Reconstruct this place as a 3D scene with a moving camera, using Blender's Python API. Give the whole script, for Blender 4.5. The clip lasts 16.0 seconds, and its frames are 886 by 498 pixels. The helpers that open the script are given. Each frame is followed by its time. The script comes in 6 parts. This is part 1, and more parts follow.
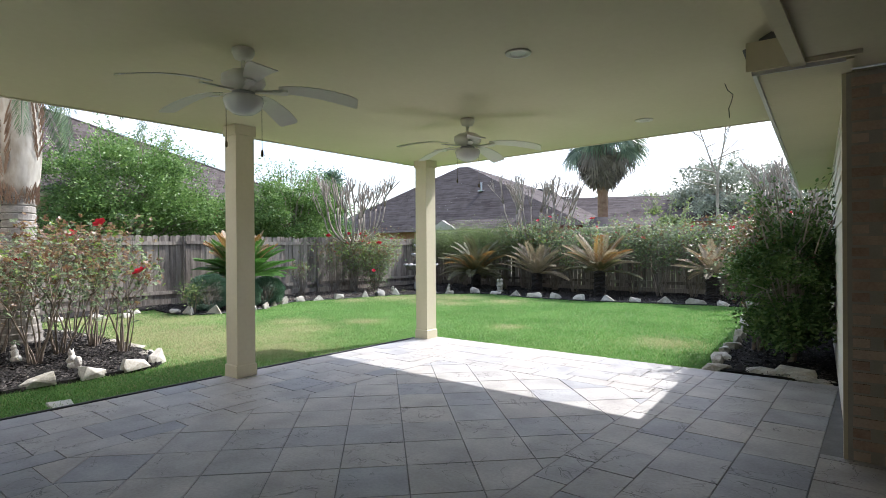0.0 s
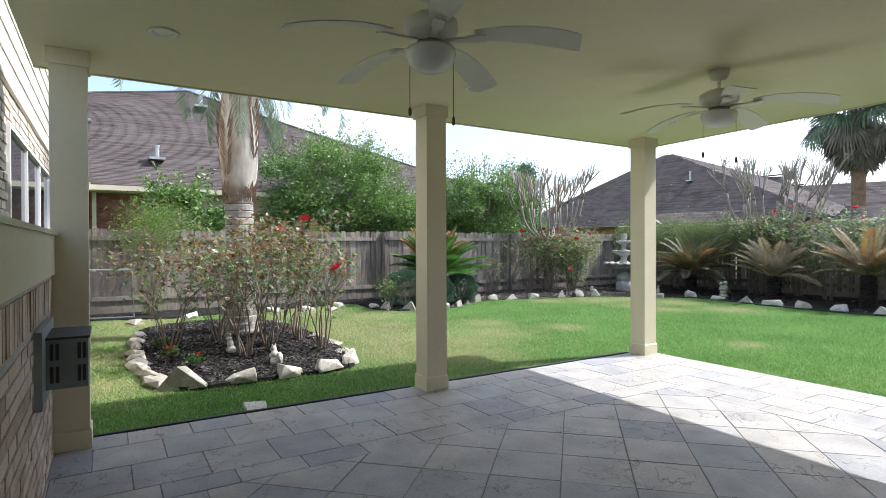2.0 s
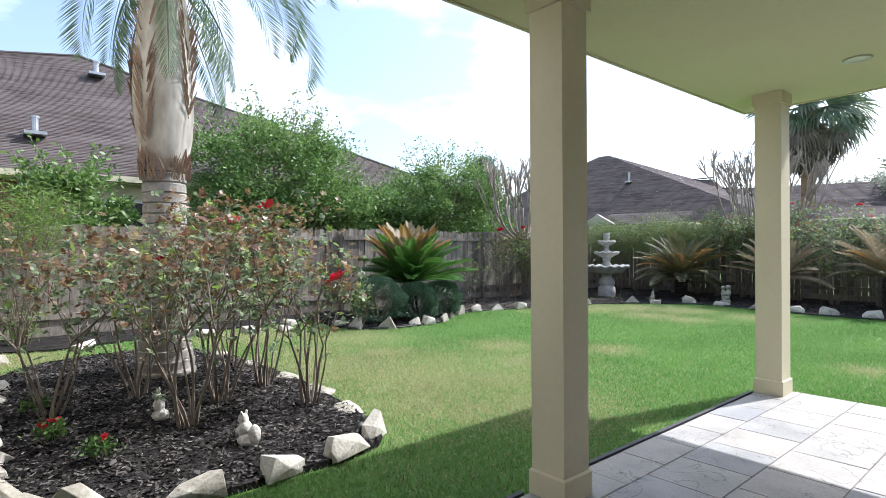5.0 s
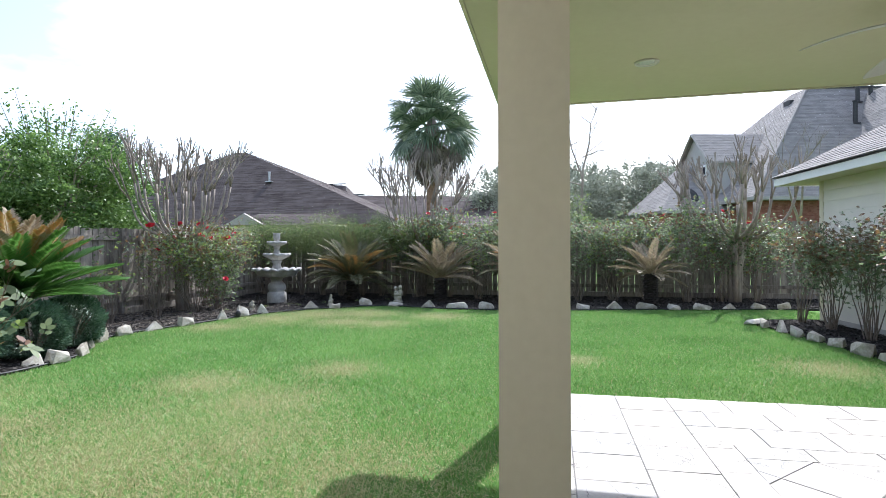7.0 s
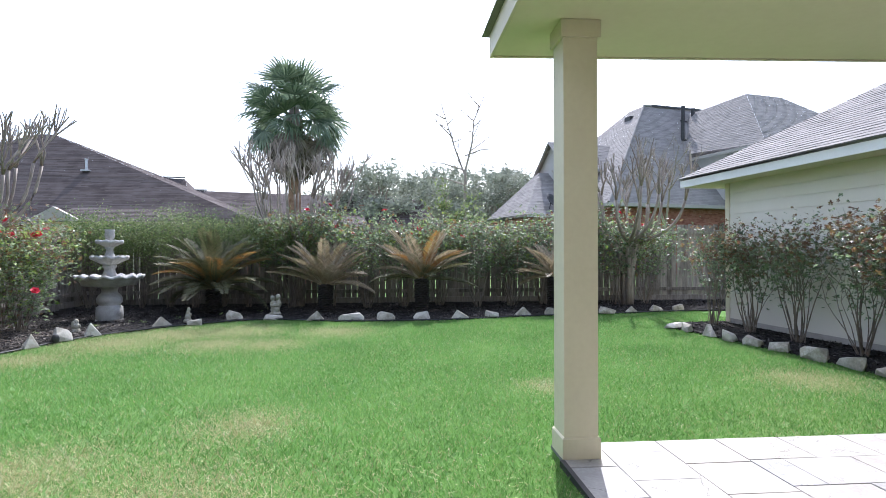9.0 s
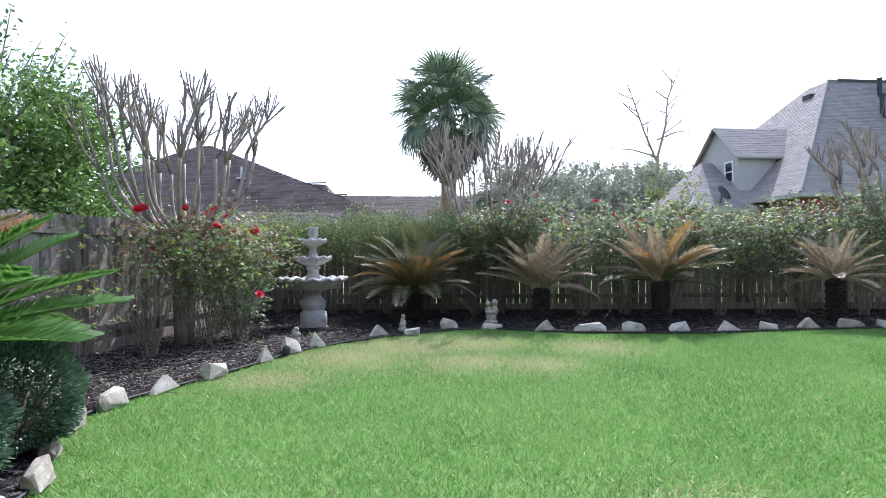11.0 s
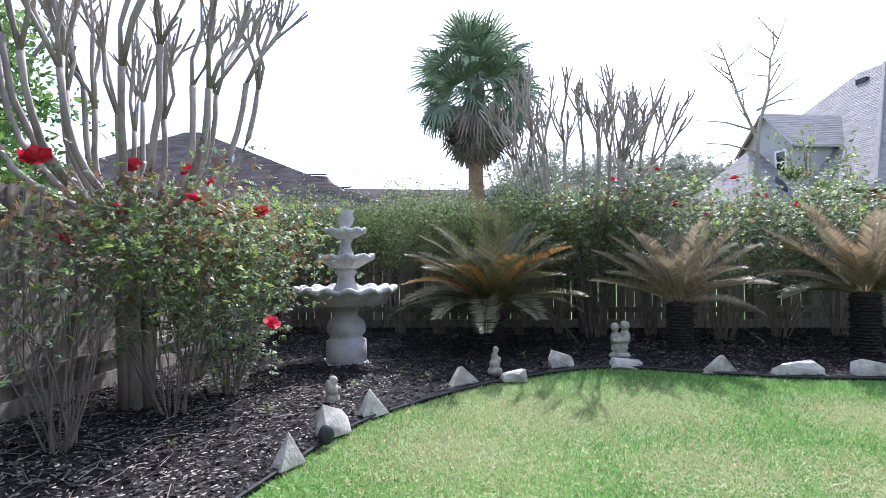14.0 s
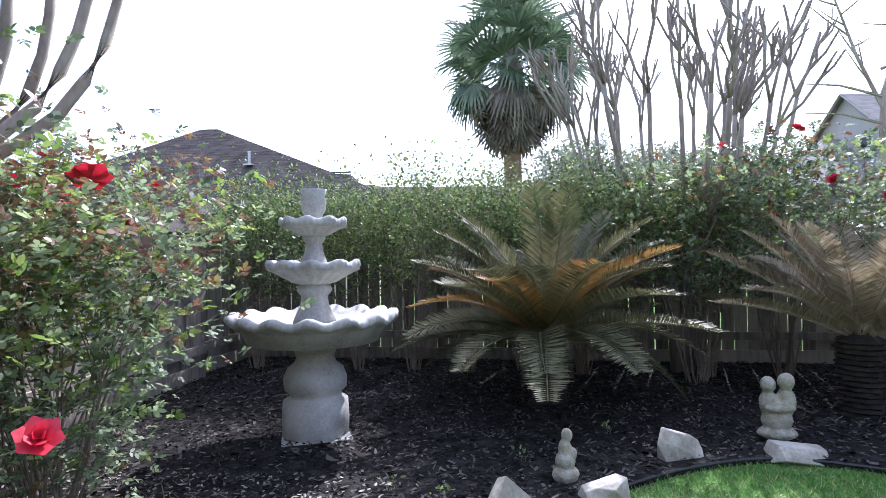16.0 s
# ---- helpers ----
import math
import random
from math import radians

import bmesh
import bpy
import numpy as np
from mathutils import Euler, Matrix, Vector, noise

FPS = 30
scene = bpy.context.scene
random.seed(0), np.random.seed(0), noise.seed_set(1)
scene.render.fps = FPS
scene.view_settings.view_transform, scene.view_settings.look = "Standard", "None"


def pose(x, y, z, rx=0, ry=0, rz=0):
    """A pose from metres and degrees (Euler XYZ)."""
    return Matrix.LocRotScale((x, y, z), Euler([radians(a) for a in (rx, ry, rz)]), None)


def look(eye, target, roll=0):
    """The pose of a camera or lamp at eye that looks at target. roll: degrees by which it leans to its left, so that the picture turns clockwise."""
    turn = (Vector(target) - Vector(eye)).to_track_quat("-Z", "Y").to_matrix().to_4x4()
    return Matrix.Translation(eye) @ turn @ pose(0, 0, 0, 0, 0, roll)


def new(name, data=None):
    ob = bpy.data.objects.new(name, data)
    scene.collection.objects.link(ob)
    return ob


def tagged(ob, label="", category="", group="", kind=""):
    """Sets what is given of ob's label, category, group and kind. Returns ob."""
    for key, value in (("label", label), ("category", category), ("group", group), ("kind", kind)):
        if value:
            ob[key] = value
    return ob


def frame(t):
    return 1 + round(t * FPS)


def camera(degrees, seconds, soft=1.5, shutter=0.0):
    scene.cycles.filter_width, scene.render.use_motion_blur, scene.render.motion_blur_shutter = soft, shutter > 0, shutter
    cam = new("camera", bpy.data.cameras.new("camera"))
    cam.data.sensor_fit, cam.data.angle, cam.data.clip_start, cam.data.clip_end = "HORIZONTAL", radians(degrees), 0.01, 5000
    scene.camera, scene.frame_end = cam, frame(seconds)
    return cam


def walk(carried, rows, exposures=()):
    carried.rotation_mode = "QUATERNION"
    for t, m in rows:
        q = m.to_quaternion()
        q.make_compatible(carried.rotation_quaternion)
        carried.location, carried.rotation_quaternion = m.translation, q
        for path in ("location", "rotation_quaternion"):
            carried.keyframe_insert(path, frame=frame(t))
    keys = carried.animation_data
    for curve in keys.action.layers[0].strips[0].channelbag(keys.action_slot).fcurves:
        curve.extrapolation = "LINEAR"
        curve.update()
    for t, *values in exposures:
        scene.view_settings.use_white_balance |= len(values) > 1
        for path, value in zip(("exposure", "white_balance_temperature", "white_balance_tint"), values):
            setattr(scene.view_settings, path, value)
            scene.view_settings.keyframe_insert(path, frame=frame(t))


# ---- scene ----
cam = camera(78.0, 16.0, soft=0.45)
PATH = [
    (0, (0.384, -0.181, 1.445), (-0.864, 1.381, 1.441), -0.4),
    (0.5, (0.301, -0.128, 1.44), (-1.045, 1.351, 1.435), -0.2),
    (1, (0.133, 0.01, 1.441), (-1.344, 1.358, 1.432), 0.0),
    (1.5, (-0.184, 0.217, 1.452), (-1.769, 1.437, 1.439), -0.1),
    (2, (-0.544, 0.445, 1.454), (-2.246, 1.496, 1.439), -0.2),
    (2.5, (-1.014, 0.579, 1.451), (-2.776, 1.526, 1.434), -0.3),
    (3, (-1.472, 0.728, 1.448), (-3.257, 1.63, 1.432), -0.2),
    (5.5, (-3.897, 0.758, 1.395), (-5.164, 2.305, 1.391), -0.2),
    (6, (-4.369, 0.897, 1.392), (-5.274, 2.681, 1.388), 0.0),
    (6.5, (-4.82, 1.155, 1.388), (-5.449, 3.054, 1.385), -0.2),
    (7, (-5.296, 1.392, 1.384), (-5.684, 3.354, 1.381), -0.2),
    (7.5, (-5.674, 1.707, 1.383), (-5.869, 3.698, 1.375), -0.0),
    (8, (-5.995, 2.099, 1.379), (-5.996, 4.099, 1.371), -0.1),
    (8.5, (-6.24, 2.532, 1.361), (-6.08, 4.526, 1.361), -0.0),
    (9, (-6.544, 2.974, 1.347), (-6.374, 4.967, 1.355), -0.1),
    (9.5, (-6.95, 3.427, 1.369), (-6.933, 5.427, 1.369), -0.4),
    (10, (-7.614, 4.01, 1.336), (-7.759, 6.004, 1.343), -0.2),
    (12.5, (-9.984, 5.87, 1.157), (-10.212, 7.857, 1.197), -0.8),
    (13, (-10.193, 6.53, 1.183), (-10.416, 8.518, 1.221), -0.7),
    (13.5, (-10.372, 7.274, 1.196), (-10.568, 9.264, 1.231), -0.8),
    (14, (-10.471, 7.99, 1.235), (-10.65, 9.982, 1.26), -0.6),
    (14.5, (-10.491, 8.669, 1.243), (-10.649, 10.662, 1.271), -0.8),
    (15, (-10.598, 9.31, 1.203), (-10.731, 11.306, 1.244), -0.8),
    (15.5, (-10.631, 9.929, 1.233), (-10.785, 11.923, 1.275), -0.8),
    (16, (-10.654, 10.493, 1.266), (-10.955, 12.47, 1.301), -0.9),
]
walk(cam, [(t, look(eye, target, roll)) for t, eye, target, roll in PATH],
     exposures=[(0.0, 1.10, 5850, 14.5), (1.5, 1.02, 5850, 13), (3.0, 0.98, 5830, 12.5), (6.0, 0.93, 5750, 12.5), (9.0, 1.0, 5660, 17), (12.5, 1.08, 5580, 19), (16.0, 1.24, 5480, 21)])

# ---- world and sun ----
SUN_DIR = Vector((0.68, 2.48, 2.85)).normalized()
world = bpy.data.worlds.new("world")
scene.world = world
world.use_nodes = True
sky = world.node_tree.nodes.new("ShaderNodeTexSky")
sky.sky_type, sky.sun_disc = "NISHITA", False
sky.sun_elevation = math.asin(SUN_DIR.z)
sky.sun_rotation = math.atan2(SUN_DIR.x, SUN_DIR.y)
sky.dust_density, sky.air_density = 3.0, 1.2
background = world.node_tree.nodes["Background"]
background.inputs["Strength"].default_value = 0.15
# thin broken cloud over the blue
wn = world.node_tree.nodes
sky_co = wn.new("ShaderNodeTexCoord")
sky_map = wn.new("ShaderNodeMapping")
sky_map.inputs["Scale"].default_value = (1.0, 1.0, 2.6)
cloud = wn.new("ShaderNodeTexNoise")
cloud.inputs["Scale"].default_value, cloud.inputs["Detail"].default_value, cloud.inputs["Roughness"].default_value = 2.3, 7, 0.55
cloud_ramp = wn.new("ShaderNodeValToRGB")
cloud_ramp.color_ramp.elements[0].position, cloud_ramp.color_ramp.elements[1].position = 0.45, 0.72
cloud_ramp.color_ramp.elements[0].color = (0.06, 0.06, 0.06, 1)
cloud_mix = wn.new("ShaderNodeMix")
cloud_mix.data_type = "RGBA"
cloud_mix.inputs[7].default_value = (7.6, 7.8, 8.2, 1)
wl = world.node_tree.links
wl.new(sky_co.outputs["Generated"], sky_map.inputs["Vector"])
wl.new(sky_map.outputs[0], cloud.inputs["Vector"])
wl.new(cloud.outputs["Fac"], cloud_ramp.inputs["Fac"])
wl.new(cloud_ramp.outputs["Color"], cloud_mix.inputs[0])
wl.new(sky.outputs["Color"], cloud_mix.inputs[6])
wl.new(cloud_mix.outputs[2], background.inputs["Color"])
sun_data = bpy.data.lights.new("sun", "SUN")
sun_data.energy, sun_data.angle, sun_data.color = 4.3, radians(0.5), (1.0, 0.95, 0.86)
sun = new("sun", sun_data)
sun.matrix_world = look(SUN_DIR * 50, (0, 0, 0))


# ---- mesh building ----
class Geo:
    """Collects vertices and faces for one mesh."""

    def __init__(self):
        self.v, self.f = [], []

    def add(self, verts, faces):
        n = len(self.v)
        self.v.extend([tuple(p) for p in verts])
        self.f.extend([tuple(i + n for i in f) for f in faces])
        return self

    def box(self, x0, y0, z0, x1, y1, z1, m=None, taper=0.0):
        t = taper
        vs = [Vector(p) for p in ((x0, y0, z0), (x1, y0, z0), (x1, y1, z0), (x0, y1, z0),
                                  (x0 + t, y0 + t, z1), (x1 - t, y0 + t, z1), (x1 - t, y1 - t, z1), (x0 + t, y1 - t, z1))]
        if m is not None:
            vs = [m @ p for p in vs]
        return self.add(vs, [(0, 3, 2, 1), (4, 5, 6, 7), (0, 1, 5, 4), (1, 2, 6, 5), (2, 3, 7, 6), (3, 0, 4, 7)])

    def prism(self, outline, z0, z1):
        n = len(outline)
        vs = [(x, y, z0) for x, y in outline] + [(x, y, z1) for x, y in outline]
        return self.add(vs, [tuple(range(n - 1, -1, -1)), tuple(range(n, 2 * n))] + [(i, (i + 1) % n, n + (i + 1) % n, n + i) for i in range(n)])

    def tube(self, points, radii, sides=6):
        pts = [Vector(p) for p in points]
        vs, fs = [], []
        for i, p in enumerate(pts):
            d = (pts[min(i + 1, len(pts) - 1)] - pts[max(i - 1, 0)]).normalized()
            a = d.cross(Vector((0.31, 0.87, 0.38)) if abs(d.z) > 0.9 else Vector((0, 0, 1))).normalized()
            b = d.cross(a)
            r = radii[i] if hasattr(radii, "__len__") else radii
            vs += [p + r * (math.cos(k * math.tau / sides) * a + math.sin(k * math.tau / sides) * b) for k in range(sides)]
        for i in range(len(pts) - 1):
            for k in range(sides):
                j = (k + 1) % sides
                fs.append((i * sides + k, i * sides + j, (i + 1) * sides + j, (i + 1) * sides + k))
        fs += [tuple(range(sides - 1, -1, -1)), tuple(range((len(pts) - 1) * sides, len(pts) * sides))]
        return self.add(vs, fs)

    def lathe(self, profile, sides=24, at=(0, 0, 0), wave=None):
        vs, fs = [], []
        for i, (r, z) in enumerate(profile):
            for k in range(sides):
                a = k * math.tau / sides
                rr = r * (1 + (wave(i, a) if wave else 0))
                vs.append((at[0] + rr * math.cos(a), at[1] + rr * math.sin(a), at[2] + z))
        for i in range(len(profile) - 1):
            for k in range(sides):
                j = (k + 1) % sides
                fs.append((i * sides + k, i * sides + j, (i + 1) * sides + j, (i + 1) * sides + k))
        fs += [tuple(range(sides - 1, -1, -1)), tuple(range((len(profile) - 1) * sides, len(profile) * sides))]
        return self.add(vs, fs)

    def mesh(self, name, mat, smooth=False):
        me = bpy.data.meshes.new(name)
        me.from_pydata(self.v, [], self.f)
        me.materials.append(mat)
        if smooth:
            me.shade_smooth()
        me.update()
        return me


def part(name, geo, mat, parent=None, label="", smooth=False):
    """Links a Geo as one mesh object, under a thing or a part if given."""
    ob = new(name, geo.mesh(name, mat, smooth) if isinstance(geo, Geo) else geo)
    if parent is not None:
        ob.parent = parent
    if label:
        ob["label"] = label
    return ob


def empty(name, at=(0, 0, 0), label="", category="", group="", kind="", rz=0):
    ob = new(name)
    ob.empty_display_size = 0.1
    ob.matrix_world = pose(*at, 0, 0, rz)
    return tagged(ob, label, category, group, kind)


# ---- materials ----
def material(name, colours, scale=8.0, fine=60.0, rough=0.7, bump=0.2, metal=0.0, random_amount=0.0, island=False, stretch=(1, 1, 1), distance=0.01, spec=0.5, through_light=0.0):
    """Colours mixed by two noises at two scales, with a fine bump. random_amount: brightness that varies from piece to piece."""
    mat = bpy.data.materials.new(name)
    mat.use_nodes = True
    nt = mat.node_tree
    bsdf = nt.nodes["Principled BSDF"]
    co = nt.nodes.new("ShaderNodeTexCoord")
    mp = nt.nodes.new("ShaderNodeMapping")
    mp.inputs["Scale"].default_value = stretch
    geo = nt.nodes.new("ShaderNodeNewGeometry")
    nt.links.new(geo.outputs["Position"], mp.inputs["Vector"])
    n1 = nt.nodes.new("ShaderNodeTexNoise")
    n1.inputs["Scale"].default_value, n1.inputs["Detail"].default_value = scale, 4
    n2 = nt.nodes.new("ShaderNodeTexNoise")
    n2.inputs["Scale"].default_value, n2.inputs["Detail"].default_value = fine, 3
    nt.links.new(mp.outputs[0], n1.inputs["Vector"])
    nt.links.new(mp.outputs[0], n2.inputs["Vector"])
    add = nt.nodes.new("ShaderNodeMath")
    add.operation = "MULTIPLY_ADD"
    nt.links.new(n2.outputs["Fac"], add.inputs[0])
    add.inputs[1].default_value = 0.5
    nt.links.new(n1.outputs["Fac"], add.inputs[2])
    last = add.outputs[0]
    if random_amount:
        rnd = geo.outputs["Random Per Island"] if island else nt.nodes.new("ShaderNodeObjectInfo").outputs["Random"]
        ra = nt.nodes.new("ShaderNodeMath")
        ra.operation = "MULTIPLY_ADD"
        nt.links.new(rnd, ra.inputs[0])
        ra.inputs[1].default_value = random_amount
        nt.links.new(last, ra.inputs[2])
        sub = nt.nodes.new("ShaderNodeMath")
        sub.operation = "SUBTRACT"
        nt.links.new(ra.outputs[0], sub.inputs[0])
        sub.inputs[1].default_value = random_amount / 2
        last = sub.outputs[0]
    ramp = nt.nodes.new("ShaderNodeValToRGB")
    lo, hi = (0.45, 1.05) if not random_amount else (0.35, 1.15)
    while len(ramp.color_ramp.elements) < len(colours):
        ramp.color_ramp.elements.new(0.5)
    for i, c in enumerate(colours):
        ramp.color_ramp.elements[i].position = lo + (min(hi, 1.0) - lo) * i / max(1, len(colours) - 1)
        ramp.color_ramp.elements[i].color = (*c, 1)
    nt.links.new(last, ramp.inputs["Fac"])
    nt.links.new(ramp.outputs["Color"], bsdf.inputs["Base Color"])
    bsdf.inputs["Roughness"].default_value = rough
    bsdf.inputs["Metallic"].default_value = metal
    bsdf.inputs["Specular IOR Level"].default_value = spec
    if bump:
        bp = nt.nodes.new("ShaderNodeBump")
        bp.inputs["Strength"].default_value, bp.inputs["Distance"].default_value = bump, distance
        nt.links.new(add.outputs[0], bp.inputs["Height"])
        nt.links.new(bp.outputs["Normal"], bsdf.inputs["Normal"])
    if through_light:
        tr = nt.nodes.new("ShaderNodeBsdfTranslucent")
        mx = nt.nodes.new("ShaderNodeMixShader")
        mx.inputs[0].default_value = through_light
        nt.links.new(ramp.outputs["Color"], tr.inputs["Color"])
        nt.links.new(bsdf.outputs[0], mx.inputs[1])
        nt.links.new(tr.outputs[0], mx.inputs[2])
        nt.links.new(mx.outputs[0], nt.nodes["Material Output"].inputs["Surface"])
    return mat


CREAM = material("cream_paint", [(0.62, 0.56, 0.40), (0.70, 0.64, 0.47)], 1.2, 25, 0.6, 0.05)
CEIL = material("ceiling_paint", [(0.67, 0.61, 0.43), (0.73, 0.67, 0.49)], 0.7, 18, 0.7, 0.05)
WHITE = material("white_paint", [(0.70, 0.69, 0.66), (0.80, 0.79, 0.76)], 2, 40, 0.5, 0.05)
SIDING = material("siding_paint", [(0.68, 0.64, 0.54), (0.76, 0.72, 0.62)], 1.5, 60, 0.6, 0.08)
GREY_SIDING = material("grey_siding", [(0.36, 0.345, 0.32), (0.44, 0.425, 0.40)], 1.5, 60, 0.7, 0.1)
TAUPE = material("taupe_trim", [(0.30, 0.28, 0.25), (0.38, 0.355, 0.32)], 2, 40, 0.6, 0.05)


def slate_material():
    """Cleft slate: a tone for each tile, soft mottling, and thin dark clefts in places."""
    mat = bpy.data.materials.new("slate_tile")
    mat.use_nodes = True
    nt = mat.node_tree
    nodes, link = nt.nodes, nt.links.new
    bsdf = nodes["Principled BSDF"]
    pos = nodes.new("ShaderNodeNewGeometry").outputs["Position"]
    rnd = nodes.new("ShaderNodeObjectInfo").outputs["Random"]
    tone = nodes.new("ShaderNodeValToRGB")
    cr = tone.color_ramp
    while len(cr.elements) < 5:
        cr.elements.new(0.5)
    for e, (p, c) in zip(cr.elements, ((0.0, (0.28, 0.285, 0.298)), (0.25, (0.355, 0.341, 0.324)), (0.55, (0.378, 0.358, 0.330)), (0.85, (0.392, 0.362, 0.328)), (1.0, (0.35, 0.345, 0.342)))):
        e.position, e.color = p, (*c, 1)
    link(rnd, tone.inputs["Fac"])

    def noise_at(scale, detail, distort=0.0):
        n = nodes.new("ShaderNodeTexNoise")
        n.inputs["Scale"].default_value, n.inputs["Detail"].default_value, n.inputs["Distortion"].default_value = scale, detail, distort
        link(pos, n.inputs["Vector"])
        return n.outputs["Fac"]

    def ramp(fac, p0, p1, c0, c1):
        r = nodes.new("ShaderNodeValToRGB")
        r.color_ramp.elements[0].position, r.color_ramp.elements[1].position = p0, p1
        r.color_ramp.elements[0].color, r.color_ramp.elements[1].color = (c0, c0, c0, 1), (c1, c1, c1, 1)
        link(fac, r.inputs["Fac"])
        return r.outputs["Color"]

    def multiply(a, b, f=1.0):
        m = nodes.new("ShaderNodeMix")
        m.data_type, m.blend_type = "RGBA", "MULTIPLY"
        m.inputs[0].default_value = f
        link(a, m.inputs[6])
        link(b, m.inputs[7])
        return m.outputs[2]

    soft = ramp(noise_at(3.0, 6), 0.3, 0.7, 0.78, 1.14)
    grain = ramp(noise_at(45.0, 4), 0.3, 0.7, 0.90, 1.08)
    line = nodes.new("ShaderNodeMath")
    line.operation = "SUBTRACT"
    link(noise_at(3.4, 5, 0.9), line.inputs[0])
    line.inputs[1].default_value = 0.5
    dist = nodes.new("ShaderNodeMath")
    dist.operation = "ABSOLUTE"
    link(line.outputs[0], dist.inputs[0])
    thin = ramp(dist.outputs[0], 0.002, 0.008, 0.0, 1.0)
    where = ramp(noise_at(1.9, 2), 0.46, 0.56, 0.0, 1.0)
    cleft = nodes.new("ShaderNodeMix")
    cleft.data_type = "RGBA"
    link(where, cleft.inputs[0])
    cleft.inputs[6].default_value = (1, 1, 1, 1)
    link(thin, cleft.inputs[7])
    lift = nodes.new("ShaderNodeMix")
    lift.data_type = "RGBA"
    lift.inputs[0].default_value = 0.45
    link(cleft.outputs[2], lift.inputs[6])
    lift.inputs[7].default_value = (1, 1, 1, 1)
    link(multiply(multiply(multiply(tone.outputs["Color"], soft), grain), lift.outputs[2]), bsdf.inputs["Base Color"])
    bsdf.inputs["Roughness"].default_value = 0.55
    bsdf.inputs["Specular IOR Level"].default_value = 0.3
    bp = nodes.new("ShaderNodeBump")
    bp.inputs["Strength"].default_value, bp.inputs["Distance"].default_value = 0.5, 0.006
    link(multiply(cleft.outputs[2], soft), bp.inputs["Height"])
    link(bp.outputs["Normal"], bsdf.inputs["Normal"])
    return mat


SLATE = slate_material()
GROUT = material("grout", [(0.14, 0.138, 0.135), (0.21, 0.205, 0.20)], 6, 60, 0.9, 0.3)
BRICK = material("brick", [(0.33, 0.225, 0.17), (0.48, 0.36, 0.28), (0.60, 0.49, 0.40)], 5, 70, 0.85, 0.5, random_amount=0.6)
PALE_BRICK = material("pale_brick", [(0.33, 0.28, 0.22), (0.45, 0.40, 0.33), (0.54, 0.48, 0.41)], 3, 60, 0.85, 0.5, random_amount=0.5, island=True)
RED_BRICK = material("red_brick", [(0.14, 0.05, 0.035), (0.24, 0.09, 0.06), (0.30, 0.14, 0.10)], 4, 60, 0.85, 0.4, random_amount=0.5, island=True)
MORTAR = material("mortar", [(0.36, 0.33, 0.29), (0.46, 0.43, 0.38)], 8, 80, 0.95, 0.3)
FENCE = material("weathered_cedar", [(0.08, 0.067, 0.055), (0.175, 0.15, 0.125), (0.30, 0.265, 0.22)], 3, 25, 0.9, 0.5, random_amount=0.45, stretch=(6, 6, 0.7))
SHINGLE = material("brown_shingle", [(0.052, 0.042, 0.04), (0.085, 0.07, 0.066), (0.11, 0.095, 0.09)], 1.5, 40, 0.95, 0.4, random_amount=0.5, island=True, spec=0.12)
GREY_SHINGLE = material("grey_shingle", [(0.185, 0.175, 0.165), (0.225, 0.212, 0.20), (0.265, 0.25, 0.235)], 1.5, 40, 0.95, 0.4, random_amount=0.45, island=True, spec=0.15)
SOIL = material("lawn_soil", [(0.060, 0.13, 0.029), (0.079, 0.163, 0.035), (0.126, 0.193, 0.06)], 0.5, 300, 0.95, 0.3, spec=0.1)
MULCH = material("mulch", [(0.012, 0.0113, 0.011), (0.023, 0.0215, 0.0205), (0.044, 0.041, 0.039)], 7, 45, 0.9, 1.0, distance=0.03, spec=0.04)
STONE = material("limestone", [(0.17, 0.155, 0.115), (0.32, 0.295, 0.24), (0.52, 0.49, 0.43)], 7, 45, 0.9, 1.0, random_amount=0.3)
CONCRETE = material("cast_concrete", [(0.22, 0.21, 0.19), (0.36, 0.35, 0.33), (0.48, 0.47, 0.45)], 5, 50, 0.85, 0.35)
LEAF = material("leaf", [(0.035, 0.075, 0.02), (0.075, 0.145, 0.038), (0.16, 0.235, 0.075)], 1.5, 20, 0.6, 0.0, random_amount=0.6, island=True, through_light=0.28, spec=0.25)
TREE_LEAF = material("glossy_tree_leaf", [(0.05, 0.105, 0.022), (0.105, 0.195, 0.045), (0.20, 0.31, 0.09)], 1.2, 20, 0.45, 0.0, random_amount=0.7, island=True, through_light=0.4, spec=0.45)
BARK = material("bark", [(0.16, 0.13, 0.10), (0.28, 0.24, 0.19), (0.38, 0.33, 0.27)], 6, 40, 0.9, 0.5, stretch=(1, 1, 0.3))


DARK = material("dark_iron", [(0.02, 0.02, 0.02), (0.04, 0.04, 0.04)], 10, 60, 0.6, 0.1)
GREY_METAL = material("grey_painted_steel", [(0.27, 0.30, 0.32), (0.34, 0.37, 0.39)], 5, 60, 0.5, 0.05, metal=0.3)
GALVANISED = material("galvanised_steel", [(0.35, 0.36, 0.37), (0.5, 0.51, 0.52)], 9, 60, 0.4, 0.05, metal=0.8)
GLASS = material("dark_window_glass", [(0.012, 0.015, 0.022), (0.02, 0.025, 0.035)], 1, 10, 0.06, 0.0)
OPAL = material("opal_glass", [(0.72, 0.72, 0.70), (0.8, 0.8, 0.78)], 2, 20, 0.25, 0.0)
FANWHITE = material("fan_white", [(0.68, 0.66, 0.60), (0.76, 0.74, 0.68)], 3, 40, 0.4, 0.02)
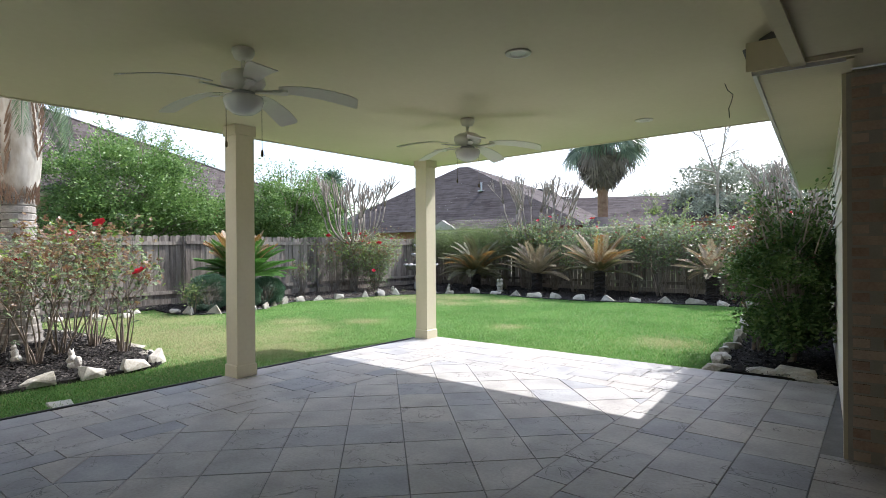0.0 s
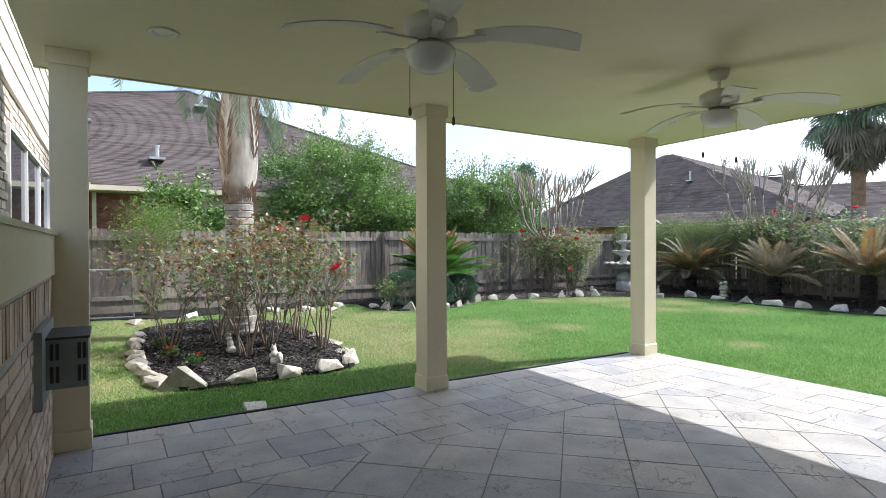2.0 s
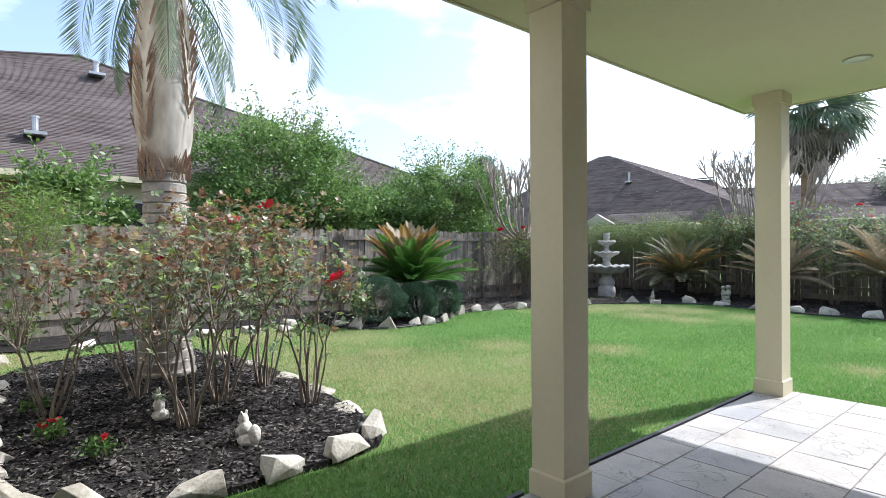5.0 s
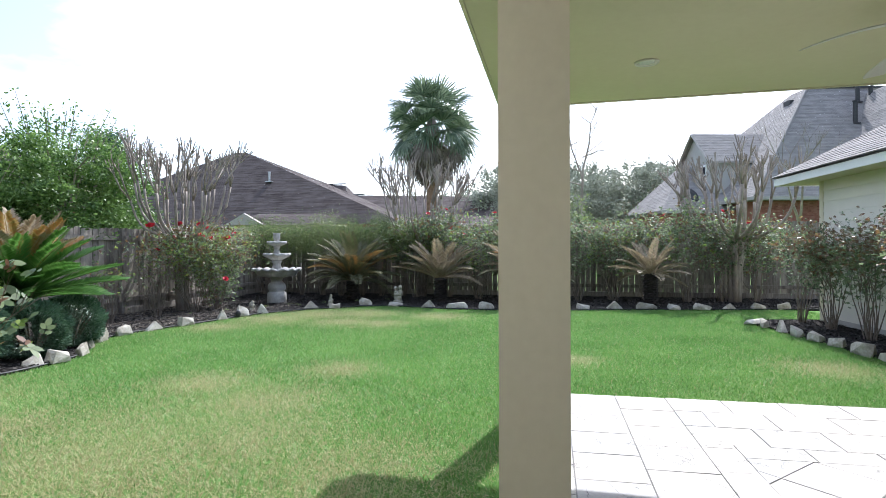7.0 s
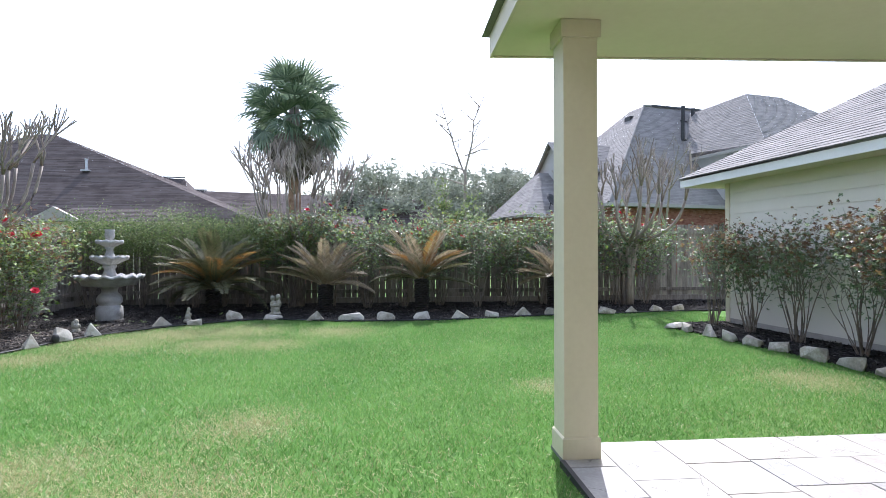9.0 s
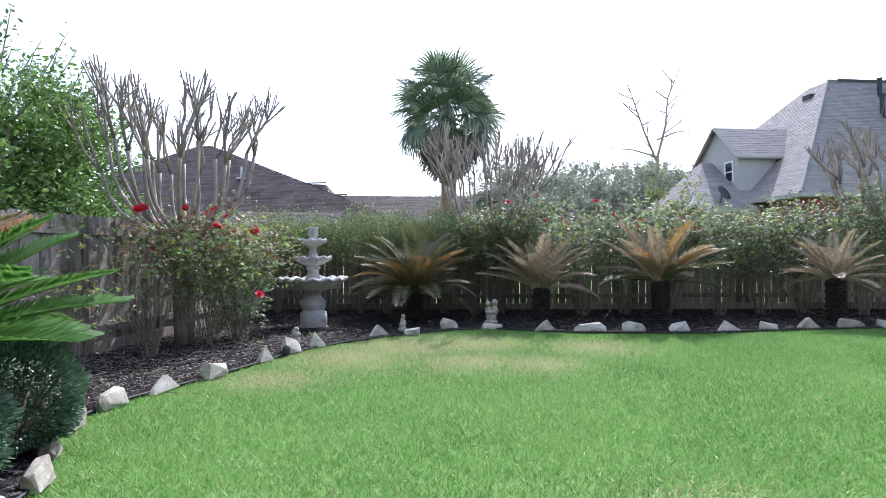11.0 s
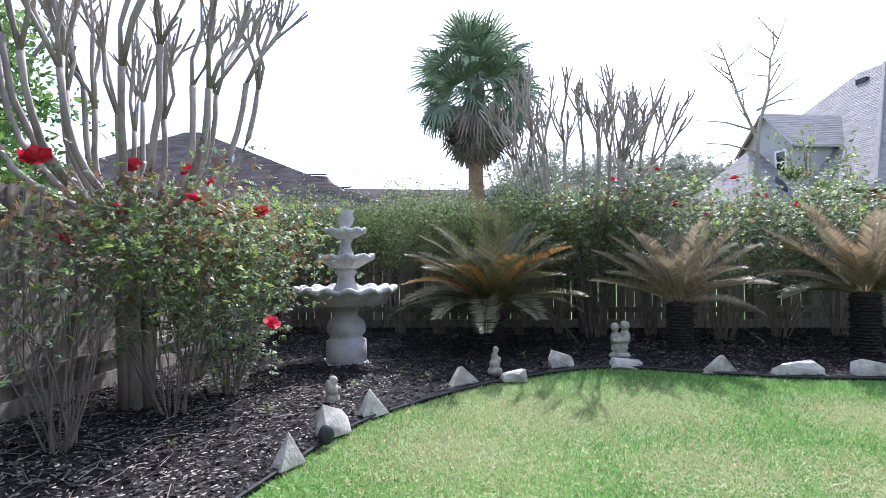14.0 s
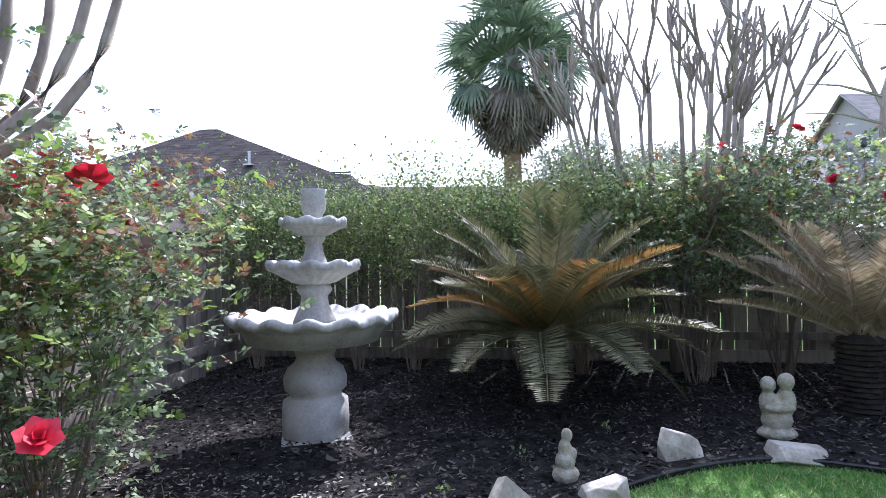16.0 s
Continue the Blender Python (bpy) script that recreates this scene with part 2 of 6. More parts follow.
BRASS = material("aged_brass", [(0.10, 0.075, 0.04), (0.2, 0.15, 0.08)], 20, 80, 0.45, 0.0, metal=0.7)
GRASS = material("grass_blade", [(0.070, 0.178, 0.032), (0.115, 0.275, 0.048), (0.215, 0.375, 0.10)], 0.8, 220, 0.55, 0.0, random_amount=0.8, island=True, through_light=0.4)
DRYGRASS = material("dry_grass_blade", [(0.32, 0.28, 0.14), (0.44, 0.40, 0.22), (0.36, 0.40, 0.17)], 0.8, 220, 0.6, 0.0, random_amount=0.5, island=True, through_light=0.4)
CHIP = material("bark_chip", [(0.010, 0.0093, 0.009), (0.018, 0.0165, 0.0155), (0.032, 0.0295, 0.0275), (0.11, 0.10, 0.092)], 3, 40, 0.9, 0.0, random_amount=0.9, island=True, spec=0.06)
ROSE_LEAF = material("rose_leaf", [(0.075, 0.11, 0.062), (0.15, 0.205, 0.105), (0.27, 0.335, 0.185)], 1.5, 20, 0.45, 0.0, random_amount=0.9, island=True, through_light=0.5, spec=0.35)
BRONZE_LEAF = material("bronze_new_leaf", [(0.11, 0.052, 0.035), (0.185, 0.098, 0.052), (0.25, 0.19, 0.08)], 2, 20, 0.4, 0.0, random_amount=0.7, island=True, through_light=0.42)
LIME_LEAF = material("young_rose_leaf", [(0.12, 0.21, 0.04), (0.19, 0.29, 0.06), (0.30, 0.38, 0.10)], 1.5, 20, 0.5, 0.0, random_amount=0.8, island=True, through_light=0.45, spec=0.35)
HEDGE_LEAF = material("hedge_leaf", [(0.08, 0.115, 0.045), (0.15, 0.205, 0.075), (0.27, 0.33, 0.12)], 1.5, 20, 0.5, 0.0, random_amount=0.9, island=True, through_light=0.4, spec=0.35)
BOX_LEAF = material("boxwood_leaf", [(0.035, 0.075, 0.045), (0.06, 0.12, 0.07), (0.11, 0.18, 0.11)], 2, 20, 0.4, 0.0, random_amount=0.6, island=True, through_light=0.2)
BAMBOO_LEAF = material("bamboo_leaf", [(0.09, 0.16, 0.02), (0.15, 0.24, 0.04), (0.22, 0.32, 0.08)], 2, 20, 0.5, 0.0, random_amount=0.6, island=True, through_light=0.45)
# far foliage: distance haze is put into the colour, paler and greyer
FAR_LEAF = material("hazed_far_leaf", [(0.15, 0.175, 0.125), (0.24, 0.265, 0.20), (0.34, 0.365, 0.29)], 0.4, 6, 0.7, 0.0, random_amount=0.6, island=True, through_light=0.3)
STEM = material("rose_stem", [(0.075, 0.058, 0.043), (0.145, 0.115, 0.087), (0.23, 0.19, 0.145)], 8, 60, 0.8, 0.2, random_amount=0.4, island=True)
PALE_BARK = material("smooth_pale_bark", [(0.15, 0.12, 0.095), (0.26, 0.22, 0.18), (0.38, 0.335, 0.28)], 4, 30, 0.75, 0.2, stretch=(1, 1, 0.4))
PALM_TRUNK = material("palm_trunk", [(0.12, 0.108, 0.093), (0.225, 0.205, 0.18), (0.35, 0.32, 0.28)], 3, 30, 0.9, 0.5, stretch=(1, 1, 3))
BOOT = material("palm_boot", [(0.18, 0.13, 0.09), (0.35, 0.30, 0.24), (0.54, 0.50, 0.43)], 3, 14, 0.8, 0.4, stretch=(1, 1, 0.35))
FIBRE = material("palm_fibre", [(0.07, 0.035, 0.02), (0.15, 0.085, 0.05), (0.26, 0.17, 0.11)], 6, 50, 0.95, 0.8, random_amount=0.5)
PALM_GREEN = material("palm_frond", [(0.05, 0.095, 0.04), (0.085, 0.15, 0.065), (0.15, 0.22, 0.11)], 2, 20, 0.35, 0.0, random_amount=0.5, island=True, through_light=0.3)
PALM_DEAD = material("dead_palm_frond", [(0.09, 0.075, 0.065), (0.15, 0.12, 0.10), (0.23, 0.195, 0.16)], 2, 20, 0.8, 0.0, random_amount=0.5, island=True, through_light=0.15)
SAGO_GREEN = material("sago_green", [(0.045, 0.12, 0.02), (0.075, 0.18, 0.03), (0.13, 0.25, 0.06)], 2, 20, 0.4, 0.0, random_amount=0.5, island=True, through_light=0.45)
SAGO_RUST = material("sago_rust", [(0.20, 0.085, 0.02), (0.32, 0.16, 0.045), (0.30, 0.22, 0.07)], 2, 20, 0.45, 0.0, random_amount=0.5, island=True, through_light=0.3)
SAGO_TAN = material("sago_tan", [(0.19, 0.145, 0.085), (0.31, 0.25, 0.16), (0.43, 0.365, 0.25)], 2, 20, 0.65, 0.0, random_amount=0.5, island=True, through_light=0.25)
SAGO_OLIVE = material("sago_olive", [(0.055, 0.065, 0.028), (0.105, 0.112, 0.05), (0.19, 0.165, 0.08)], 2, 20, 0.65, 0.0, random_amount=0.5, island=True, through_light=0.25)
PETAL = material("red_petal", [(0.38, 0.008, 0.02), (0.58, 0.018, 0.045), (0.70, 0.05, 0.09)], 6, 40, 0.5, 0.0, through_light=0.3)
PLASTER = material("white_figurine", [(0.22, 0.20, 0.16), (0.48, 0.45, 0.40), (0.66, 0.64, 0.60)], 22, 90, 0.85, 0.9)
WORN_FIGURE = material("mossy_concrete", [(0.16, 0.15, 0.09), (0.30, 0.28, 0.21), (0.42, 0.41, 0.36)], 16, 80, 0.9, 1.0)
EDGE = material("black_edging", [(0.015, 0.015, 0.016), (0.03, 0.03, 0.032)], 6, 50, 0.6, 0.1)
TREAD = material("pale_flagstone", [(0.42, 0.41, 0.37), (0.55, 0.54, 0.50)], 5, 40, 0.85, 0.3)

# ---- numbers of the plan ----
COLUMNS = [(-5.35, 0.23), (-5.35, 3.27), (-5.35, 6.55)]
CEILING = 2.85
PX0, PX1, PY0, PY1 = -5.47, 0.35, -2.5, 6.72
FENCE_X, FENCE_Y = -14.3, 17.3
rng = np.random.default_rng(7)


def quad_mesh(name, q, mat):
    """One mesh of loose polygons from an array (n, corners, 3)."""
    q = np.ascontiguousarray(q, dtype=np.float32)
    n, k = q.shape[:2]
    me = bpy.data.meshes.new(name)
    me.vertices.add(k * n)
    me.vertices.foreach_set("co", q.ravel())
    me.loops.add(k * n)
    me.loops.foreach_set("vertex_index", np.arange(k * n, dtype=np.int32))
    me.polygons.add(n)
    me.polygons.foreach_set("loop_start", np.arange(0, k * n, k, dtype=np.int32))
    me.materials.append(mat)
    me.update(calc_edges=True)
    return me


def tri_mesh(name, q, mat):
    """One mesh of loose triangles from an array (n, 3, 3)."""
    q = np.ascontiguousarray(q, dtype=np.float32)
    n = len(q)
    me = bpy.data.meshes.new(name)
    me.vertices.add(3 * n)
    me.vertices.foreach_set("co", q.ravel())
    me.loops.add(3 * n)
    me.loops.foreach_set("vertex_index", np.arange(3 * n, dtype=np.int32))
    me.polygons.add(n)
    me.polygons.foreach_set("loop_start", np.arange(0, 3 * n, 3, dtype=np.int32))
    me.materials.append(mat)
    me.update(calc_edges=True)
    return me


def unit(v):
    return v / np.maximum(np.linalg.norm(v, axis=-1, keepdims=True), 1e-9)


def leaves(p, length, width, lift=0.2, out=None, seed=1):
    """Pointed leaves at the points p, turned at random, lifted upwards and outwards."""
    g = np.random.default_rng(seed)
    n = len(p)
    d = g.normal(size=(n, 3))
    d[:, 2] = d[:, 2] * 0.6 + lift
    if out is not None:
        d = d + out
    d = unit(d)
    sd = unit(np.cross(d, g.normal(size=(n, 3))))
    l = length * g.uniform(0.6, 1.3, (n, 1))
    w = width * g.uniform(0.6, 1.2, (n, 1)) / 2
    m, e = p + d * l * 0.32, p + d * l * 0.70
    return np.stack([p, m + sd * w * 0.92, e + sd * w * 0.82, p + d * l, e - sd * w * 0.82, m - sd * w * 0.92], axis=1)


def compound_leaves(p, length, width, lift=0.2, out=None, seed=1):
    """Sprays of five leaflets on a short stalk at the points p."""
    g = np.random.default_rng(seed)
    n = len(p)
    d = g.normal(size=(n, 3))
    d[:, 2] = d[:, 2] * 0.5 + lift
    if out is not None:
        d = d + out
    d = unit(d)
    up = unit(np.array([0, 0, 1.0]) + g.normal(0, 0.45, (n, 3)))
    sd = unit(np.cross(d, up))
    nm = np.cross(sd, d)
    size = g.uniform(0.65, 1.25, (n, 1))
    quads = []
    for at, side, fwd, f in ((0.35, 1, 0.55, 0.8), (0.35, -1, 0.55, 0.8), (0.9, 1, 0.7, 1.0), (0.9, -1, 0.7, 1.0), (1.15, 0, 1.0, 1.15)):
        b = p + d * at * length * size
        ld = unit(d * fwd + sd * side + nm * g.uniform(-0.35, 0.1, (n, 1)))
        ls = unit(np.cross(ld, nm) + nm * g.normal(0, 0.35, (n, 1)))
        l, w = length * f * size, width * f * size / 2
        m, e = b + ld * l * 0.32 + nm * 0.003, b + ld * l * 0.70 + nm * 0.002
        quads.append(np.stack([b, m + ls * w * 0.92, e + ls * w * 0.82, b + ld * l, e - ls * w * 0.82, m - ls * w * 0.92], axis=1))
    return np.stack(quads, axis=1).reshape(-1, 6, 3)


def inside(poly, x, y):
    """Which of the points lie in the polygon."""
    r = np.zeros(len(x), bool)
    n = len(poly)
    for i in range(n):
        (x0, y0), (x1, y1) = poly[i], poly[(i + 1) % n]
        if y0 == y1:
            continue
        c = ((y0 > y) != (y1 > y)) & (x < (x1 - x0) * (y - y0) / (y1 - y0) + x0)
        r ^= c
    return r


def smooth_line(pts, n=6):
    """A rounded line through points of the plan."""
    out = []
    for i in range(len(pts) - 1):
        p0, p1, p2, p3 = (Vector(pts[max(i - 1, 0)]), Vector(pts[i]), Vector(pts[i + 1]), Vector(pts[min(i + 2, len(pts) - 1)]))
        for k in range(n):
            t = k / n
            q = 0.5 * ((2 * p1) + (p2 - p0) * t + (2 * p0 - 5 * p1 + 4 * p2 - p3) * t * t + (3 * p1 - p0 - 3 * p2 + p3) * t ** 3)
            out.append((q[0], q[1]))
    return out + [tuple(pts[-1])]


# ---- ground, beds, patio slab ----
BORDER = [(-14.3, 5.9), (-12.29, 5.68), (-11.75, 5.78), (-11.36, 6.2), (-11.28, 6.9), (-11.42, 7.6), (-11.8, 8.1), (-12.1, 8.6), (-12.2, 9.15), (-12.08, 9.7),
          (-11.88, 10.32), (-11.7, 11.16), (-11.55, 11.8), (-11.3, 12.35), (-10.72, 13.12), (-10.3, 13.5), (-9.7, 13.95), (-9.05, 14.15), (-8.1, 13.85),
          (-7.4, 13.7), (-6.0, 13.7), (-5.3, 13.8), (-3.9, 14.15), (-3.1, 14.3), (-1.5, 14.55), (-0.2, 14.8), (2.5, 15.0)]
BACK_LINE = smooth_line(BORDER, 5)
BACK_BED = BACK_LINE + [(2.5, 17.3), (-14.3, 17.3)]
ROUND_BED = smooth_line([(-6.62, 1.6), (-6.63, 2.2), (-6.65, 2.75), (-6.95, 3.1), (-8.3, 3.3), (-10.2, 3.3), (-11.6, 2.9), (-11.9, 1.9), (-11.3, 1.0), (-9.9, 0.8),
                         (-8.0, 0.78), (-7.0, 0.88), (-6.65, 1.12), (-6.62, 1.6)], 4)[:-1]
WING_LINE = smooth_line([(-1.12, 6.76), (-1.2, 7.4), (-1.25, 8.2), (-1.28, 9.0), (-1.36, 9.9), (-1.48, 10.8), (-1.62, 11.7), (-1.68, 12.25), (-1.4, 12.7), (-0.3, 12.9)], 4)
WING_BED = WING_LINE + [(0.3, 12.9), (0.3, 6.76)]
SIDE_BED = [(-14.3, -1.5), (-13.3, -1.5), (-13.2, 0.6), (-12.8, 1.6), (-13.1, 2.8), (-13.4, 5.8), (-14.3, 5.9)]

ground = tagged(part("ground", Geo().prism([(-160, -60), (160, -60), (160, 260), (-160, 260)], -0.5, -0.03), SOIL), "short green lawn with straw-coloured patches reaching the fence", kind="structure")


def bed(name, outline, z, label):
    g = Geo().prism(outline, -0.04, z)
    return tagged(part(name, g, MULCH), label, "flower bed", kind="structure")


bed("planting_bed_back", BACK_BED, 0.012, "black mulch bed curving along the wooden fence")
bed("planting_bed_round", ROUND_BED, 0.018, "black mulch island bed around the palm")
bed("planting_bed_wing", WING_BED, 0.012, "black mulch bed along the siding wall")
bed("planting_bed_side", SIDE_BED, 0.008, "bare mulch strip along the side fence")


def chips(name, outline, n, z, seed):
    g = np.random.default_rng(seed)
    o = np.array(outline)
    lo, hi = o.min(0), o.max(0)
    p = g.uniform(lo, hi, (n * 3, 2))
    p = p[inside(outline, p[:, 0], p[:, 1])][:n]
    k = len(p)
    c = np.column_stack([p, z + g.uniform(0.0, 0.018, k)])
    a = g.uniform(0, math.tau, k)
    d = np.column_stack([np.cos(a), np.sin(a), g.normal(0, 0.3, k)])
    sd = np.column_stack([-np.sin(a), np.cos(a), g.normal(0, 0.4, k)])
    l, w = g.uniform(0.006, 0.026, (k, 1)), g.uniform(0.003, 0.009, (k, 1))
    q = np.stack([c - d * l - sd * w, c + d * l - sd * w, c + d * l + sd * w, c - d * l + sd * w], axis=1)
    return tagged(part(name, quad_mesh(name, q, CHIP), CHIP), "loose shredded black bark mulch", "mulch", kind="stuff")


LITTER = material("dead_leaf", [(0.08, 0.065, 0.05), (0.15, 0.125, 0.10), (0.27, 0.24, 0.20)], 3, 40, 0.7, 0.0, random_amount=0.9, island=True, spec=0.3)


def litter(name, x0, x1, y0, y1, n, seed, poly):
    g = np.random.default_rng(seed)
    x, y = g.uniform(x0, x1, n), g.uniform(y0, y1, n)
    k = inside(poly, x, y)
    p = np.column_stack([x[k], y[k], g.uniform(0.03, 0.045, k.sum())])
    q = leaves(p, 0.034, 0.018, 0.0, None, seed)
    q[:, :, 2] = np.repeat(p[:, 2:3], 6, 1) + (q[:, :, 2] - p[:, 2:3]) * 0.35
    tagged(part(name, quad_mesh(name, q, LITTER), LITTER), "dry curled brown leaves scattered over the mulch", "leaf litter", kind="stuff")


litter("leaf_litter", -14.2, -11.4, 8.5, 13.5, 6500, 31, BACK_BED)
litter("leaf_litter", -11.5, 0.0, 13.4, 17.2, 700, 32, BACK_BED)
litter("leaf_litter", -11.5, -6.6, 0.8, 3.3, 500, 33, ROUND_BED)
chips("mulch_chips", BACK_BED, 60000, 0.012, 3)
chips("mulch_chips", ROUND_BED, 22000, 0.018, 4)
chips("mulch_chips", WING_BED, 7000, 0.014, 5)


DRY = ((-8.2, 4.4, 1.6), (-9.2, 4.0, 1.3), (-7.4, 3.8, 0.9), (-7.5, 5.1, 0.8), (-9.6, 4.9, 0.6), (-6.9, 4.0, 0.5), (-10.4, 4.3, 0.7), (-7.7, 7.4, 0.4), (-5.0, 8.4, 0.3), (-8.9, 6.5, 0.5), (-10.7, 11.5, 0.8), (-10.2, 12.4, 0.9), (-9.3, 12.6, 0.8), (-9.2, 11.3, 0.6), (-7.6, 12.4, 0.6), (-11.2, 10.3, 0.5), (-8.4, 11.2, 0.5), (-2.2, 8.4, 0.5), (-12.4, 1.0, 0.9), (-10.9, 0.2, 1.1), (-8.9, 0.2, 0.9), (-7.2, 0.4, 0.7), (-12.2, 4.2, 1.1), (-10.9, 5.2, 0.9), (-6.6, 4.6, 0.8), (-7.9, 5.9, 0.7))


def lawn():
    g = np.random.default_rng(11)
    n = 1250000
    x, y = g.uniform(-14.2, 0.2, n), g.uniform(-1.5, 15.2, n)
    keep = ~((x > PX0 - 0.04) & (y < PY1 + 0.04))
    for poly in (BACK_BED, ROUND_BED, WING_BED, SIDE_BED):
        keep &= ~inside(poly, x, y)
    keep &= ~((y < -0.2) & (x > -13.3))
    x, y = x[keep], y[keep]
    k = len(x)
    tall = 0.014 + 0.034 * g.random(k) ** 1.6
    a = g.uniform(0, math.tau, k)
    lean = g.normal(0, 0.7, (k, 2)) * tall[:, None]
    w = g.uniform(0.0025, 0.0045, k)
    base = np.column_stack([x, y, np.full(k, -0.032)])
    sd = np.column_stack([np.cos(a) * w, np.sin(a) * w, np.zeros(k)])
    top = base + np.column_stack([lean, tall])
    q = np.stack([base - sd, base + sd, top], axis=1)
    patch = np.zeros(k)
    for cx, cy, r in DRY:
        patch = np.maximum(patch, np.exp(-((x - cx) ** 2 + (y - cy) ** 2) / r ** 2))
    dry = g.random(k) < 0.06 + 0.90 * patch
    # flat thatch lying in the dry patches
    m = 480000
    tx, ty = g.uniform(-14.2, 0.2, m), g.uniform(-0.2, 15.2, m)
    ok = ~((tx > PX0 - 0.06) & (ty < PY1 + 0.06))
    for poly in (BACK_BED, ROUND_BED, WING_BED, SIDE_BED):
        ok &= ~inside(poly, tx, ty)
    tp = np.zeros(m)
    for cx, cy, r in DRY:
        tp = np.maximum(tp, np.exp(-((tx - cx) ** 2 + (ty - cy) ** 2) / r ** 2))
    ok &= g.random(m) < 0.05 + 0.95 * tp
    tx, ty = tx[ok], ty[ok]
    m = len(tx)
    ta, tl, tw = g.uniform(0, math.tau, m), g.uniform(0.012, 0.03, m), g.uniform(0.002, 0.004, m)
    c = np.column_stack([tx, ty, -0.028 + 0.008 * g.random(m)])
    d = np.column_stack([np.cos(ta) * tl, np.sin(ta) * tl, g.normal(0, 0.004, m)])
    sd = np.column_stack([-np.sin(ta) * tw, np.cos(ta) * tw, np.zeros(m)])
    tagged(part("lawn_thatch", tri_mesh("lawn_thatch", np.stack([c - d - sd, c - d + sd, c + d], axis=1), DRYGRASS), DRYGRASS), "pale dry thatch lying in worn patches of lawn", "grass", kind="stuff")
    tagged(part("lawn_grass", tri_mesh("lawn_grass", q[~dry], GRASS), GRASS), "short mown bright green grass", "grass", kind="stuff")
    tagged(part("lawn_dry_grass", tri_mesh("lawn_dry_grass", q[dry], DRYGRASS), DRYGRASS), "straw-coloured dry grass blades in the lawn", "grass", kind="stuff")


lawn()

# ---- porch ----
porch = tagged(part("patio", Geo().box(PX0, PY0, -0.12, PX1 + 3, PY1, -0.006), GROUT), "covered patio slab paved with grey slate", "patio", kind="structure")
edge = Geo().box(PX0 - 0.035, 0.36, -0.05, PX0 - 0.004, 3.1, 0.012).box(PX0 - 0.035, 3.42, -0.05, PX0 - 0.004, 6.4, 0.012)
tagged(part("lawn_edging", edge, EDGE), "black edging strip between slab and lawn", "edging", kind="structure")
tagged(part("bed_edging", Geo().tube([(x, y, 0.004) for x, y in BACK_LINE[8:-3]], 0.010, 5), EDGE), "black plastic edging along the planting bed", "edging", kind="structure")

CX0, CX1, CY0, CY1, CY2 = -5.80, -0.18, -0.02, 7.12, 6.84
roof_top = Geo()
roof_top.prism([(CX0, CY0), (CX1, CY0), (CX1, CY2), (CX0, CY1)], CEILING, CEILING + 0.03)
roof_top.box(CX1, CY0, CEILING, 3.4, 4.75, CEILING + 0.03)
roof_top.box(CX1, -2.6, CEILING, 3.4, CY0, CEILING + 0.03)
roof_top.box(-2.6, -2.6, CEILING, CX1, CY0, CEILING + 0.03)
tagged(part("ceiling", roof_top, CEIL), "smooth cream painted porch ceiling", "ceiling", kind="structure")
fascia = Geo()
fascia.box(CX0 - 0.025, CY0, CEILING - 0.012, CX0 - 0.002, CY1 + 0.025, CEILING + 0.16)
fascia.prism([(CX0 - 0.002, CY1 + 0.003), (CX1 - 0.2, CY2 + 0.013), (CX1 - 0.2, CY2 + 0.036), (CX0 - 0.002, CY1 + 0.026)], CEILING - 0.012, CEILING + 0.16)
tagged(part("trim_fascia", fascia, CREAM), "cream painted fascia board along the porch roof edge", kind="structure")
deck = Geo().add([(CX0 - 0.08, CY0, CEILING + 0.165), (CX0 - 0.08, CY1 + 0.08, CEILING + 0.165), (-0.4, CY2 + 0.09, CEILING + 0.165), (-0.4, CY0, CEILING + 0.165),
                  (-1.2, 3.0, CEILING + 0.9), (-1.2, CY0, CEILING + 0.9), (-1.2, 3.0, CEILING + 0.9)],
                 [(0, 3, 2, 1), (0, 1, 4, 5), (1, 2, 4)])
tagged(part("roof", deck, GREY_SHINGLE), "grey shingled porch roof", "roof", kind="structure")


def column(x, y):
    c = empty("porch_column", (x, y, 0), "square cream painted wooden porch column on plinth", "column", "porch columns")
    h = 0.113
    part("shaft", Geo().box(-h, -h, 0.0, h, h, CEILING - 0.004), CREAM, c)
    part("plinth", Geo().box(-h - 0.013, -h - 0.013, 0.0, h + 0.013, h + 0.013, 0.13).box(-h - 0.013, -h - 0.013, 0.13, h + 0.013, h + 0.013, 0.14, taper=0.008), CREAM, c)
    part("capital", Geo().box(-h - 0.018, -h - 0.018, CEILING - 0.115, h + 0.018, h + 0.018, CEILING - 0.003), CREAM, c)
    return c


for cx, cy in COLUMNS:
    column(cx, cy)


def downlight(x, y):
    d = empty("downlight", (x, y, CEILING), "white round recessed downlight set in the ceiling", "light", "ceiling downlights")
    part("trim_ring", Geo().lathe([(0.065, -0.001), (0.095, -0.004), (0.092, -0.012), (0.068, -0.014), (0.062, -0.003)], 28), FANWHITE, d, smooth=True)
    part("lens", Geo().lathe([(0.064, -0.002), (0.05, -0.009), (0.02, -0.011)], 24), OPAL, d, smooth=True)


for lx in (-1.65, -4.55):
    for ly in (0.78, 3.25, 5.95):
        downlight(lx, ly)


